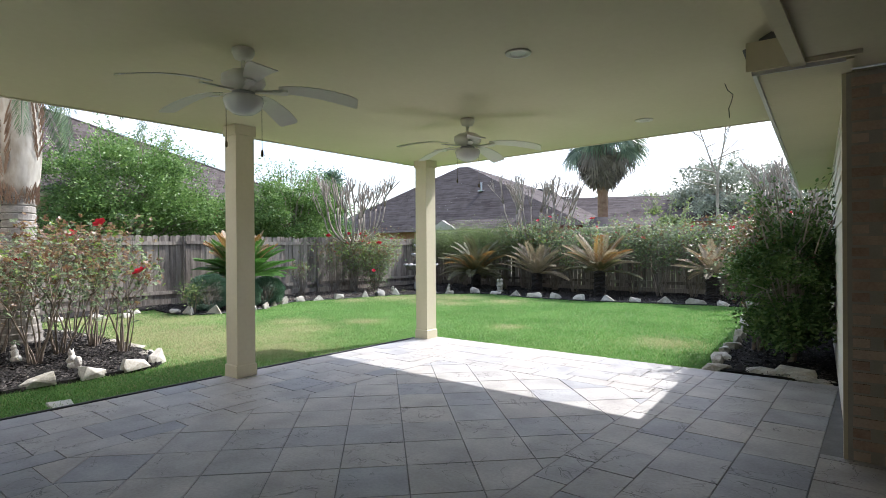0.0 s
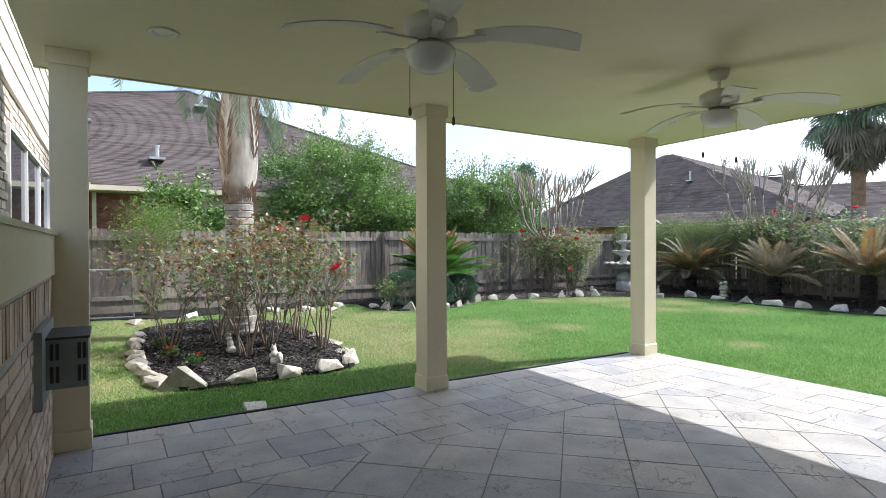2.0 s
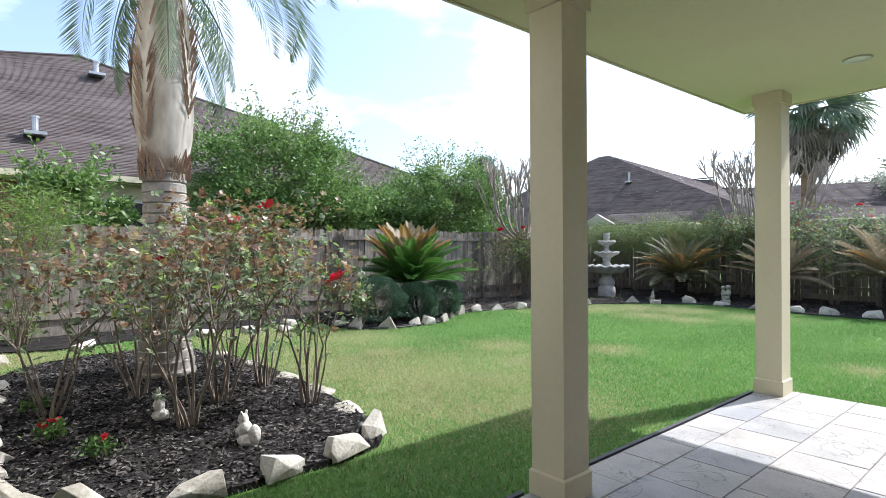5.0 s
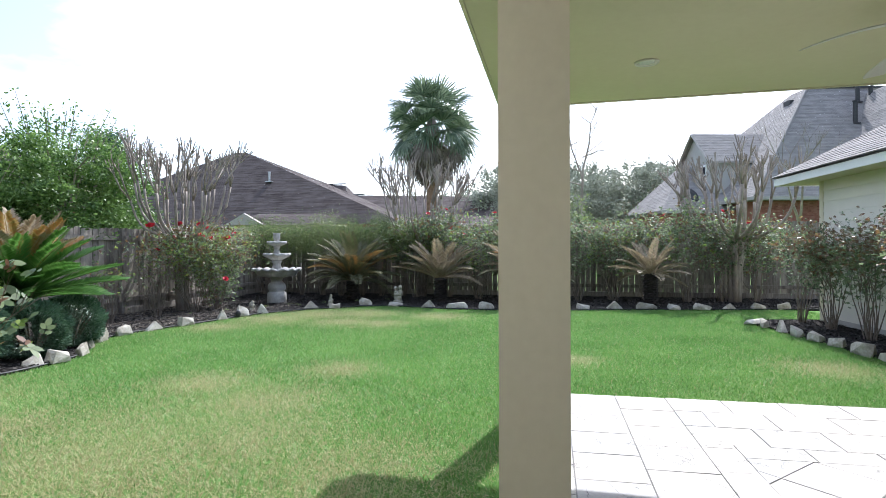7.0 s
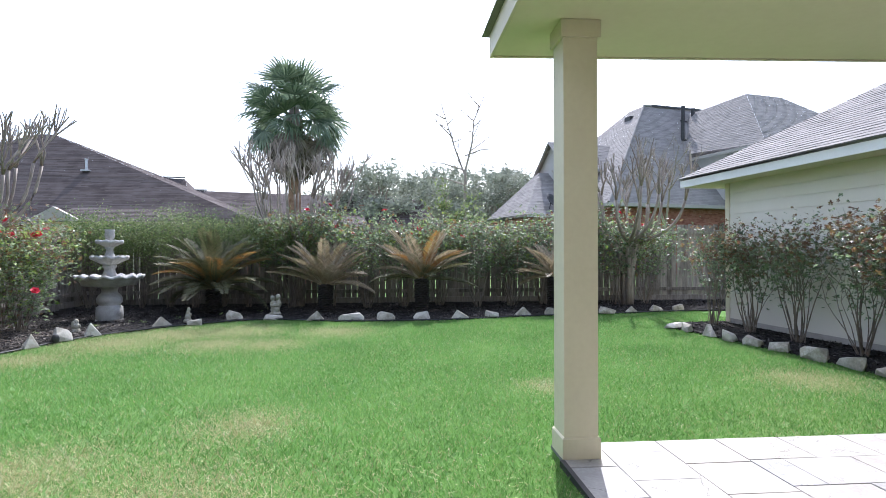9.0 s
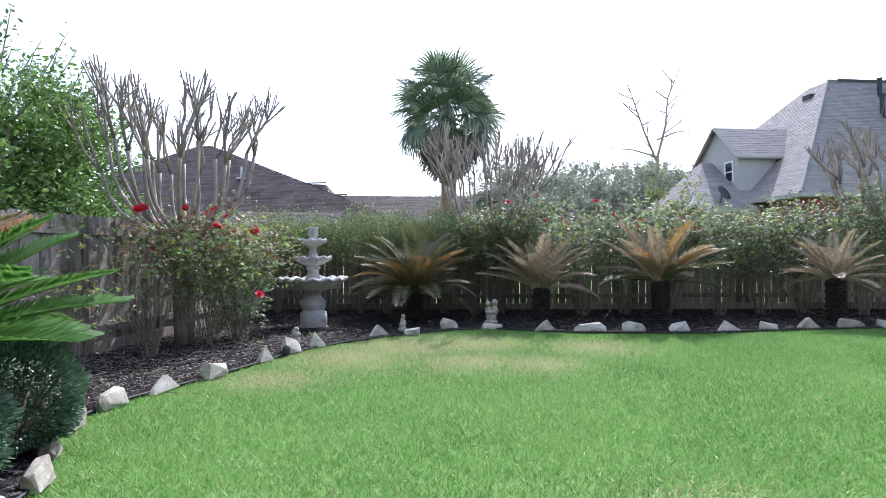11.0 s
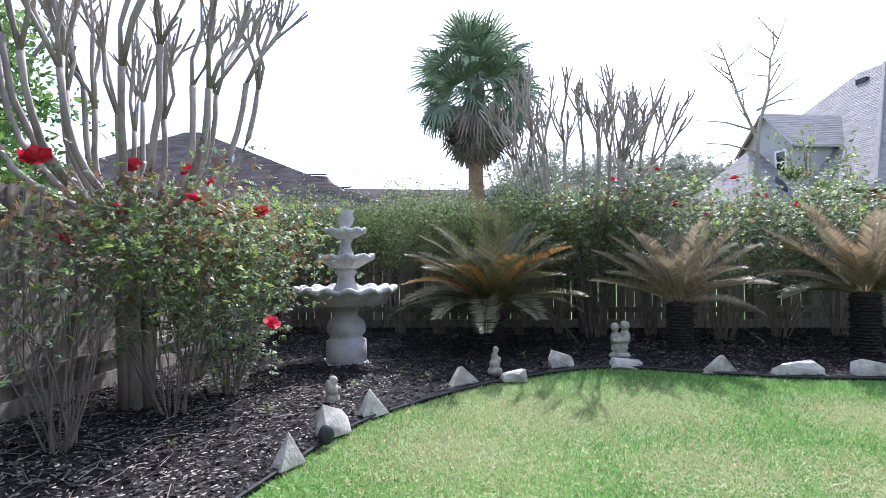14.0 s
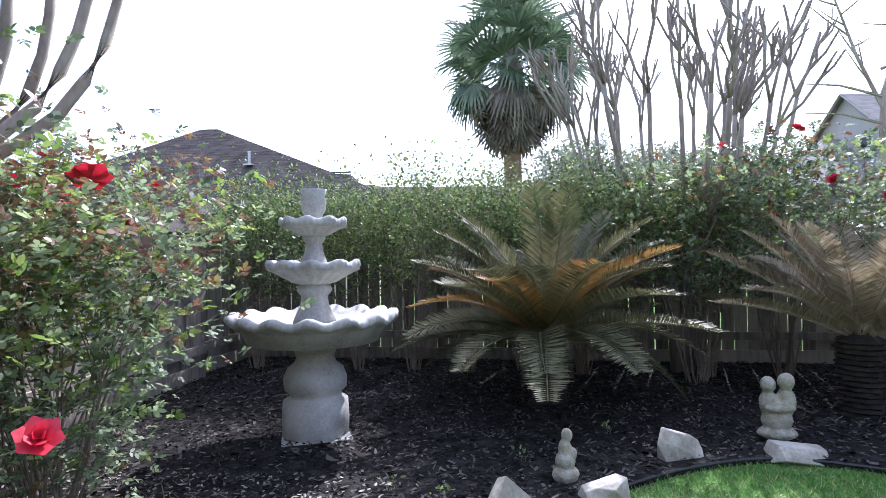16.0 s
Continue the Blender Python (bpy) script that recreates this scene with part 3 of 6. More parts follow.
def ceiling_fan(x, y, turn):
    f = empty("ceiling_fan", (x, y, CEILING), "white five-blade ceiling fan with frosted light bowl", "fan", "porch ceiling fans", rz=turn)
    part("canopy", Geo().lathe([(0.075, -0.002), (0.078, -0.03), (0.06, -0.07), (0.02, -0.085)], 24), FANWHITE, f, smooth=True)
    part("downrod", Geo().tube([(0, 0, -0.07), (0, 0, -0.17)], 0.014, 10), FANWHITE, f)
    part("motor_housing", Geo().lathe([(0.03, -0.15), (0.10, -0.165), (0.145, -0.195), (0.15, -0.24), (0.13, -0.275), (0.085, -0.29), (0.075, -0.31)], 32), FANWHITE, f, smooth=True)
    for k in range(5):
        m = pose(0, 0, -0.285, 0, 0, 72 * k)
        br = Geo().box(0.08, -0.018, -0.006, 0.26, 0.018, 0.006).box(0.20, -0.03, -0.004, 0.30, 0.03, 0.004)
        # a thin blade that arches down towards its square tip
        vs, fs, rows_x = [], [], (0.24, 0.31, 0.40, 0.51, 0.62, 0.71, 0.770, 0.79)
        for i, bx in enumerate(rows_x):
            hw = (0.046, 0.058, 0.068, 0.077, 0.083, 0.084, 0.080, 0.066)[i]
            bz = 0.02 - 0.34 * (bx - 0.30) ** 2
            vs += [(bx, -hw, bz), (bx, hw, bz), (bx, hw, bz + 0.006), (bx, -hw, bz + 0.006)]
        for i in range(len(rows_x) - 1):
            fs += [(4 * i + e, 4 * i + (e + 1) % 4, 4 * i + 4 + (e + 1) % 4, 4 * i + 4 + e) for e in range(4)]
        fs += [(3, 2, 1, 0), tuple(4 * len(rows_x) - 4 + e for e in range(4))]
        b = part("blade", Geo().add(vs, fs), FANWHITE, f)
        b.matrix_local = m @ pose(0, 0, -0.012, -12, 0, 0)
        a = part("bracket", br, FANWHITE, b)
    part("switch_collar", Geo().lathe([(0.078, -0.305), (0.08, -0.34), (0.06, -0.35)], 24), GALVANISED, f, smooth=True)
    part("light_bowl", Geo().lathe([(0.13, -0.34), (0.138, -0.365), (0.12, -0.42), (0.07, -0.455), (0.012, -0.465)], 28), OPAL, f, smooth=True)
    for px, ln in ((-0.12, 0.30), (0.12, 0.36)):
        ch = part("pull_chain", Geo().tube([(px, 0.02, -0.34), (px, 0.02, -0.34 - ln)], 0.0022, 5), BRASS, f, "thin brass pull chain")
        part("chain_knob", Geo().lathe([(0.003, 0), (0.009, -0.012), (0.010, -0.04), (0.004, -0.05)], 10, (px, 0.02, -0.34 - ln)), BRASS, ch, smooth=True)


ceiling_fan(-3.10, 1.95, 50)
ceiling_fan(-3.13, 4.66, 26)
# ---- house ----
def shingles(geo, a, b, c, d, course=0.16, piece=1.0, seed=1):
    """Lapped courses on a roof plane: eave a to b, top d to c."""
    g = random.Random(seed)
    a, b, c, d = (Vector(p) for p in (a, b, c, d))
    nrm = (b - a).cross(d - a)
    if nrm.length < 1e-6:
        nrm = (b - a).cross(c - a)
    nrm.normalize()
    if nrm.z < 0:
        nrm = -nrm
    n = max(2, int(max((d - a).length, (c - b).length) / course))
    for i in range(n):
        l0, l1 = a.lerp(d, i / n), a.lerp(d, (i + 1.0) / n)
        r0, r1 = b.lerp(c, i / n), b.lerp(c, (i + 1.0) / n)
        w = (r0 - l0).length
        cuts = [0.0]
        while cuts[-1] < 1 and w > 0.05:
            cuts.append(min(1.0, cuts[-1] + g.uniform(0.4, 1.6) * piece / w))
        if len(cuts) == 1:
            cuts.append(1.0)
        for u, v in zip(cuts, cuts[1:]):
            lift = nrm * g.uniform(0.004, 0.011)
            p, q = l0.lerp(r0, u), l0.lerp(r0, v)
            geo.add([p, q, q + lift, p + lift, l1.lerp(r1, v), l1.lerp(r1, u)], [(0, 1, 2, 3), (3, 2, 4, 5)])
    return geo


def siding_wall(parent, x, y0, y1, z0, z1, lap=0.19, name="siding_board"):
    """Lapped boards on a wall at x that looks along -x; one mesh shared by alike boards."""
    n = int(round((z1 - z0) / lap))
    h = (z1 - z0) / n
    board = Geo().add([(-0.020, y0, 0), (-0.020, y1, 0), (-0.006, y1, h + 0.012), (-0.006, y0, h + 0.012), (0.004, y0, 0), (0.004, y1, 0)],
                      [(0, 3, 2, 1), (0, 1, 5, 4)]).mesh(name, SIDING)
    for i in range(n):
        o = part(name, board, SIDING, parent)
        o.location = (x, 0, z0 + i * h)


wing = empty("house_wing", (0.22, 4.40, 0), "single-storey wing clad in cream lap siding under grey shingles", "house", kind="structure", rz=4.0)
WY = 8.35
part("wall_core", Geo().box(0.0, 0.0, 0, 3.2, WY, 2.62), SIDING, wing)
siding_wall(wing, 0.0, 0.06, WY - 0.06, 0.10, 2.60)
part("corner_board", Geo().box(-0.03, WY - 0.09, 0, 0.06, WY + 0.02, 2.61), CREAM, wing)
part("corner_board", Geo().box(-0.035, -0.01, 0, 0.03, 0.07, 2.61), CREAM, wing)
part("foundation", Geo().box(-0.012, 0.0, -0.02, 0.01, WY, 0.10), MORTAR, wing)
part("soffit", Geo().box(-0.50, -0.35, 2.60, 0.02, WY + 0.65, 2.62).box(0.02, WY, 2.60, 3.2, WY + 0.65, 2.62), CREAM, wing)
part("fascia", Geo().box(-0.53, -0.37, 2.585, -0.505, WY + 0.675, 2.72).box(-0.505, WY + 0.652, 2.585, 3.2, WY + 0.675, 2.72).box(-0.505, -0.37, 2.585, -0.02, -0.35, 2.70), WHITE, wing)
part("end_board", Geo().box(-0.56, -0.435, 2.60, 0.06, -0.405, 2.79), CREAM, wing)
wr = Geo()
e0, e1, rise = -0.58, 2.8, 1.98
shingles(wr, (e0, -0.4, 2.75), (e0, WY + 0.72, 2.75), (e1, WY + 0.72 - (e1 - e0), 2.75 + rise), (e1, -0.4, 2.75 + rise), 0.145, 0.32, 3)
shingles(wr, (e0, WY + 0.72, 2.75), (6.3, WY + 0.72, 2.75), (e1 + 0.02, WY + 0.72 - (e1 - e0), 2.75 + rise), (e1, WY + 0.72 - (e1 - e0), 2.75 + rise), 0.145, 0.32, 4)
part("roof_shingling", wr, GREY_SHINGLE, wing)["kind"] = "stuff"
part("roof_deck", Geo().add([(e0, -0.4, 2.742), (e0, WY + 0.7, 2.742), (e1, WY - 2.8, 2.742 + rise), (e1, -0.4, 2.742 + rise), (6, WY + 0.7, 2.742)], [(0, 1, 2, 3), (1, 4, 2)]), GREY_SHINGLE, wing)

# brick return beside the door, and the entry wall
entry = tagged(part("wall_entry", Geo().box(0.211, 4.386, 0, 0.60, 4.62, 2.60).box(0.60, 4.52, 0, 3.4, 4.7, 2.60), MORTAR), "brick return wall beside the back door", "wall", kind="structure")
door_frame = tagged(part("door_1", Geo().box(0.612, 4.44, 0, 0.70, 4.51, 2.45).box(0.70, 4.44, 2.1, 1.7, 4.51, 2.45).box(0.70, 4.47, 0.01, 1.62, 4.51, 2.09), WHITE), "white painted back door in its frame", "door", kind="structure")
brick_mesh = Geo().box(-0.096, -0.03, -0.029, 0.096, 0.0, 0.029, taper=0.0).mesh("brick", BRICK)
half_mesh = Geo().box(-0.046, -0.03, -0.029, 0.046, 0.0, 0.029).mesh("brick", BRICK)
g = random.Random(5)
for i in range(34):
    z = 0.04 + i * 0.0755
    full = i % 2
    for bx, me in (((0.335, brick_mesh), (0.545, half_mesh)) if full else ((0.285, half_mesh), (0.495, brick_mesh))):
        o = part("brick", me, BRICK, entry)
        o.matrix_local = pose(bx + g.uniform(-0.003, 0.003), 4.409 - g.uniform(0, 0.006), z, 0, 0, g.uniform(-1.2, 1.2))
    o = part("brick", brick_mesh if full else half_mesh, BRICK, entry)
    o.matrix_local = pose(0.234, 4.52 if full else 4.47, z, 0, 0, -90)
# soffit and beam of the eave over the doorway
tagged(part("soffit_entry", Geo().box(0.02, -2.6, 2.63, 3.4, 4.40, 2.65), CREAM), "cream painted soffit over the doorway", kind="structure")
tagged(part("trim_beam", Geo().box(-0.06, -2.6, 2.60, 0.02, 4.04, 2.846).box(-0.085, -2.6, 2.74, -0.062, 4.03, 2.846), CREAM), "cream trim board along the house eave", kind="structure")
# unseen closing walls added behind the walker, pale to bounce light into the entry
tagged(part("wall_south_unseen", Geo().box(-3.4, -2.6, 0, 3.4, -2.5, 2.84), SIDING), "unseen pale wall added behind the patio to bounce light", "wall", kind="structure")
tagged(part("wall_east_unseen", Geo().box(3.3, -2.5, 0, 3.4, 4.6, 2.84), SIDING), "unseen pale wall added beside the doorway to bounce light", "wall", kind="structure")

# lower brick wall with its painted ledge, at the side of the patio
low = tagged(part("wall_side", Geo().box(-5.237, -0.16, 0, -2.6, 0.121, 1.26), MORTAR), "tan brick wall under a cream ledge", "wall", kind="structure")
tagged(part("trim_ledge", Geo().box(-5.245, -0.18, 1.26, -2.58, 0.145, 1.53).box(-5.245, -0.2, 1.53, -2.56, 0.165, 1.555), CREAM), "cream painted ledge on the brick wall", "ledge", kind="structure")
tagged(part("wall_corner", Geo().box(-2.6, -2.5, 0, -2.4, 0.08, 2.84), PALE_BRICK), "plain brick end wall of the patio", "wall", kind="structure")
g = random.Random(6)
for i in range(16):
    z = 0.045 + i * 0.0755
    if i == 15:
        break
    soldier = i >= 13
    n = 13
    for k in range(n):
        x = -5.13 + k * 0.2045 + (0.10 if i % 2 else 0)
        if x > -2.72 or soldier:
            continue
        o = part("brick", brick_mesh, BRICK, low)
        o.matrix_local = pose(x + g.uniform(-0.004, 0.004), 0.098 + g.uniform(-0.004, 0.004), z, g.uniform(-1, 1), g.uniform(-0.6, 0.6), 180)
soldier_mesh = Geo().box(-0.032, -0.03, -0.10, 0.032, 0.0, 0.10).mesh("brick", BRICK)
for k in range(33):
    o = part("brick", soldier_mesh, BRICK, low)
    o.matrix_local = pose(-5.19 + k * 0.0775, 0.098 + g.uniform(-0.003, 0.003), 1.128, 0, 0, 180)

meter = empty("utility_box", (-4.4, 0.13, 0.81), "blue-grey steel slotted box fixed to the brick wall", "box")
part("back_plate", Geo().box(-0.36, 0.0, -0.21, 0.38, 0.035, 0.20), GREY_METAL, meter)
part("case", Geo().box(-0.22, 0.036, -0.14, 0.20, 0.23, 0.13), GREY_METAL, meter)
part("lid", Geo().box(-0.23, 0.036, 0.132, 0.21, 0.24, 0.145), DARK, meter, "dark rusty top grille")
for sy in (0.062, 0.088, 0.188, 0.212):
    for sz in (-0.06, 0.065):
        part("slot", Geo().box(0.198, sy - 0.008, sz - 0.045, 0.204, sy + 0.008, sz + 0.045), DARK, meter)
for sy in (0.118, 0.138, 0.158):
    part("rib", Geo().box(0.2, sy - 0.004, -0.10, 0.207, sy + 0.004, 0.10), GREY_METAL, meter)

# two-storey end of the house beyond the patio
main = empty("house", (0, 0, 0), "two-storey house end in pale brick with cream siding above", "house", kind="structure")
HX0, HX1, HY, BRICK_TOP = -13.3, -5.62, -0.22, 2.75
part("wall", Geo().box(HX0, -5.0, 0, HX1, HY - 0.03, 6.6), MORTAR, main)
pb = Geo()
g = random.Random(9)
win = (-9.9, -6.15, 1.58, 2.42)
for i in range(int(BRICK_TOP / 0.0755)):
    z = 0.04 + i * 0.0755
    x = HX0 + (0.1 if i % 2 else 0.0)
    while x < HX1 - 0.05:
        if not (win[0] - 0.16 < x and x < win[1] and win[2] - 0.02 < z < win[3] + 0.02):
            dy = g.uniform(-0.004, 0.006)
            pb.box(x + 0.005, HY - 0.03, z - 0.029, min(x + 0.197, HX1), HY + dy, z + 0.029)
        x += 0.2045
part("brickwork", pb, PALE_BRICK, main)["kind"] = "stuff"
n = 18
board = Geo().add([(HX0, 0.012, 0), (HX1, 0.012, 0), (HX1, 0.0, 0.215), (HX0, 0.0, 0.215), (HX0, -0.02, 0), (HX1, -0.02, 0)], [(0, 1, 2, 3), (0, 4, 5, 1)]).mesh("siding_board", SIDING)
for i in range(n):
    o = part("siding_board", board, SIDING, main)
    o.location = (0, HY, BRICK_TOP + 0.02 + i * 0.205)
part("corner_board", Geo().box(HX0 - 0.02, HY - 0.1, BRICK_TOP, HX0 + 0.10, HY + 0.03, 6.6), CREAM, main)


def window_unit(parent, x0, x1, z0, z1, y, panes, facing=1):
    w = part("window", Geo().box(x0, y - 0.029, z0, x1, y - 0.016, z1), GLASS, parent, "dark glass window")
    fr = Geo()
    fr.box(x0 - 0.04, y - 0.05, z0 - 0.04, x1 + 0.04, y + 0.02, z0).box(x0 - 0.04, y - 0.05, z1, x1 + 0.04, y + 0.02, z1 + 0.04)
    fr.box(x0 - 0.04, y - 0.05, z0, x0, y + 0.02, z1).box(x1, y - 0.05, z0, x1 + 0.04, y + 0.02, z1)
    part("frame", fr, WHITE, w)
    for k in range(1, panes):
        xm = x0 + (x1 - x0) * k / panes
        part("mullion", Geo().box(xm - 0.02, y - 0.05, z0, xm + 0.02, y + 0.01, z1), WHITE, w)
    return w


window_unit(main, win[0], win[1] - 0.02, win[2], win[3], HY, 3)
window_unit(main, -12.6, -11.2, 4.6, 6.0, HY + 0.03, 2)
part("roof", Geo().box(HX0 - 0.4, -5.0, 6.6, HX1 + 0.4, HY + 0.5, 6.75), SHINGLE, main)
part("hose_bib", Geo().tube([(-12.0, HY - 0.02, 0.95), (-12.0, HY + 0.16, 0.95)], 0.045, 10), DARK, main, "black wall outlet")

# ---- fences ----
def picket_mesh(w, h, dog=0.03):
    return Geo().add([(-w / 2, 0, 0), (w / 2, 0, 0), (w / 2, 0, h - dog), (w / 2 - dog, 0, h), (-w / 2 + dog, 0, h), (-w / 2, 0, h - dog),
                      (-w / 2, 0.016, 0), (w / 2, 0.016, 0), (w / 2, 0.016, h - dog), (w / 2 - dog, 0.016, h), (-w / 2 + dog, 0.016, h), (-w / 2, 0.016, h - dog)],
                     [(0, 1, 2, 3, 4, 5), (11, 10, 9, 8, 7, 6), (0, 6, 7, 1), (1, 7, 8, 2), (2, 8, 9, 3), (3, 9, 10, 4), (4, 10, 11, 5), (5, 11, 6, 0)]).mesh("picket", FENCE)


def fence(name, length, height, m, front, seed, gap=0.004, base=0.16, label=""):
    """A picket fence along its own x. front: stretches in which the pickets stand on this side of the rails."""
    f = empty(name, (0, 0, 0), label, "fence", kind="structure")
    f.matrix_world = m
    g = random.Random(seed)
    me = [picket_mesh(0.138, height - base + d) for d in (0.0, -0.015, 0.012)]
    x = 0.07
    while x < length:
        o = part("picket", g.choice(me), FENCE, f)
        near = any(a <= x < b for a, b in front)
        o.matrix_local = pose(x, -0.065 if near else 0.0, base - 0.02, g.uniform(-0.6, 0.6), g.uniform(-0.5, 0.5), g.uniform(-1.5, 1.5))
        x += 0.138 + gap * g.uniform(0.4, 2.2)
    step = 2.35
    k = 0
    while k * step < length:
        x0, x1 = k * step, min((k + 1) * step, length)
        part("post", Geo().box(x0 - 0.045, -0.045 + 0.02, 0, x0 + 0.045, 0.045 + 0.02, height - 0.06), FENCE, f).location = (0, 0.03, 0)
        for z in (0.32, height - 0.22):
            part("rail", Geo().box(x0 + 0.002, -0.045, z - 0.045, x1 - 0.002, -0.004, z + 0.045), FENCE, f)
        part("kickboard", Geo().box(x0 + 0.001, -0.03, 0.0, x1 - 0.001, 0.0, base - 0.005), FENCE, f)
        k += 1
    return f


# left boundary: own x runs along +y of the plan, own -y looks to the lawn
fence("fence_left", 22.4, 1.84, pose(FENCE_X, -5.1, 0, 0, 0, 90), [], 21, label="weathered grey cedar picket fence with rails on the lawn side")
fence("fence_back", 20.5, 2.08, pose(FENCE_X, FENCE_Y, 0, 0, 0, 0), [], 22, gap=0.007, label="dark weathered cedar picket fence with light between the pickets")
panel = fence("fence_panel", 2.3, 1.86, pose(FENCE_X + 0.12, 6.98, 0, 0, 0, 90), [], 23, label="paler cedar fence panel standing proud of the fence")
fence("fence_panel", 4.6, 1.84, pose(FENCE_X + 0.12, 11.45, 0, 0, 0, 90), [], 24, label="paler cedar fence panel standing proud of the fence")

gate = empty("chain_link_gate", (-13.55, -0.15, 0.0), "galvanised chain-link gate leaning on the wooden fence", "gate", rz=90)
gate.matrix_world = pose(-13.45, -0.15, 0.02, 12, 0, 80)
part("frame", Geo().tube([(0, 0, 0), (0, 0, 0.92), (0.06, 0, 0.99), (1.04, 0, 0.99), (1.1, 0, 0.92), (1.1, 0, 0), (0, 0, 0)], 0.02, 8), GALVANISED, gate)
mesh_wires = Geo()
for k in range(-12, 16):
    for sgn in (1, -1):
        a, b = k * 0.075, k * 0.075 + sgn * 0.98
        t0, t1 = 0.0, 1.0
        if b != a:
            ts = sorted(((0 - a) / (b - a), (1.1 - a) / (b - a)))
            t0, t1 = max(t0, ts[0]), min(t1, ts[1])
        if t1 - t0 > 0.03:
            mesh_wires.tube([(a + (b - a) * t0, 0, 0.98 * t0), (a + (b - a) * t1, 0, 0.98 * t1)], 0.0022, 3)
part("mesh", mesh_wires, GALVANISED, gate)

# ---- houses beyond the fence ----
def vent_pipe(parent, p, h=0.45, r=0.05, mat=None, flange=3):
    part("vent_pipe", Geo().tube([p, (p[0], p[1], p[2] + h)], r, 10).tube([(p[0], p[1], p[2] + h), (p[0], p[1], p[2] + h + 0.05)], r * 1.25, 10).box(p[0] - r * flange, p[1] - r * flange, p[2] - 0.03, p[0] + r * flange, p[1] + r * flange, p[2] + 0.04), mat or GALVANISED, parent)


lh = empty("neighbour_house", (0, 0, 0), "red-brick bungalow with a wide brown shingle roof", "house")
part("wall", Geo().box(-28, -9.5, 0, -18.0, 14.3, 3.0), RED_BRICK, lh)
rb = Geo()
g = random.Random(12)
for i in range(int(3.0 / 0.0755)):
    z, y = 0.04 + i * 0.0755, -4.0 + (0.1 if i % 2 else 0)
    while y < 2.2:
        rb.box(-18.0, y, z - 0.03, -17.985 + g.uniform(-0.003, 0.004), y + 0.195, z + 0.03)
        y += 0.205
part("brickwork", rb, RED_BRICK, lh)["kind"] = "stuff"
part("painted_wall", Geo().box(-18.0, 2.25, 0, -17.97, 9.0, 3.0), CREAM, lh, "cream rendered wall section")
w = part("window", Geo().box(-17.97, 3.0, 1.2, -17.955, 4.1, 2.5), GLASS, lh, "dark glass window")
part("frame", Geo().box(-17.97, 2.93, 1.13, -17.93, 3.0, 2.57).box(-17.97, 4.1, 1.13, -17.93, 4.17, 2.57).box(-17.97, 3.0, 2.5, -17.93, 4.1, 2.57), WHITE, w)
lr = Geo()
E, W, R2, R = (-17.5, 14.9, 3.05), (-17.5, -10.0, 3.05), (-23, 0.1, 6.75), (-23, 3.1, 7.22)
shingles(lr, W, E, R, R2, 0.15, 1.1, 6)
shingles(lr, E, (-28.5, 14.9, 3.05), R, R, 0.3, 2, 7)
shingles(lr, (-28.5, -10, 3.05), W, R2, R2, 0.3, 2, 8)
shingles(lr, (-28.5, 14.9, 3.05), (-28.5, -10, 3.05), R2, R, 0.3, 2, 9)
part("roof_shingling", lr, SHINGLE, lh)["kind"] = "stuff"
part("roof_ridge", Geo().tube([W, R2, R, E], 0.05, 6), SHINGLE, lh)
part("gutter", Geo().box(-17.62, -10, 2.93, -17.46, 14.9, 3.06), CREAM, lh)
part("soffit", Geo().box(-18.0, -10, 2.90, -17.62, 14.9, 2.93), CREAM, lh)
part("downspout", Geo().box(-17.99, 0.15, 0.3, -17.9, 0.25, 2.95), CREAM, lh)
for p in ((-18.6, 1.75, 4.0), (-20.3, -0.1, 5.25), (-21.9, 3.4, 6.45)):
    vent_pipe(lh, p, 0.35, 0.07)
porch_roof = Geo()
shingles(porch_roof, (-16.9, -6, 3.05), (-16.9, 0.1, 3.05), (-18.6, 0.1, 3.95), (-18.6, -6, 3.95), 0.15, 1, 10)
part("roof_shingling", porch_roof, SHINGLE, lh)["kind"] = "stuff"
part("side_gutter", Geo().box(-17.0, -6, 2.94, -16.86, 0.14, 3.06).box(-18.0, 0.02, 2.9, -17.0, 0.1, 3.02), CREAM, lh)

bh = empty("neighbour_house", (0, 0, 0), "low house with a dark brown hip roof behind the fence", "house")
part("wall", Geo().box(-36, 32, 0, -13, 44, 2.7), RED_BRICK, bh)
br = Geo()
A0, A1, AP = (-40, 31, 2.6), (-13.4, 31, 2.8), (-27.5, 37, 8.27)
shingles(br, A0, A1, (-26.6, 37, 8.25), AP, 0.16, 1.4, 11)
shingles(br, A1, (-13.4, 46, 2.8), (-26.6, 37, 8.25), (-26.6, 37, 8.25), 0.3, 2, 12)
shingles(br, (-40, 46, 2.6), A0, AP, AP, 0.3, 2, 13)
part("roof_shingling", br, SHINGLE, bh)["kind"] = "stuff"
part("wall", Geo().box(-21.5, 40.5, 2, -13, 48, 4.0), RED_BRICK, bh)
b2 = Geo()
shingles(b2, (-26.0, 38, 5.4), (-21.6, 38, 5.4), (-23.0, 40, 6.70), (-24.4, 40, 6.88), 0.16, 1.2, 14)
shingles(b2, (-23.4, 38, 4.5), (-19.2, 38, 4.5), (-20.3, 40, 6.08), (-22.2, 40, 6.20), 0.16, 1.2, 141)
shingles(b2, (-19.2, 38, 4.5), (-19.2, 42, 4.5), (-20.3, 40, 6.08), (-20.3, 40, 6.08), 0.2, 1.2, 15)
shingles(b2, (-22, 36, 3.0), (-4, 36, 3.0), (-5, 40, 4.85), (-21, 40, 5.38), 0.16, 1.4, 16)
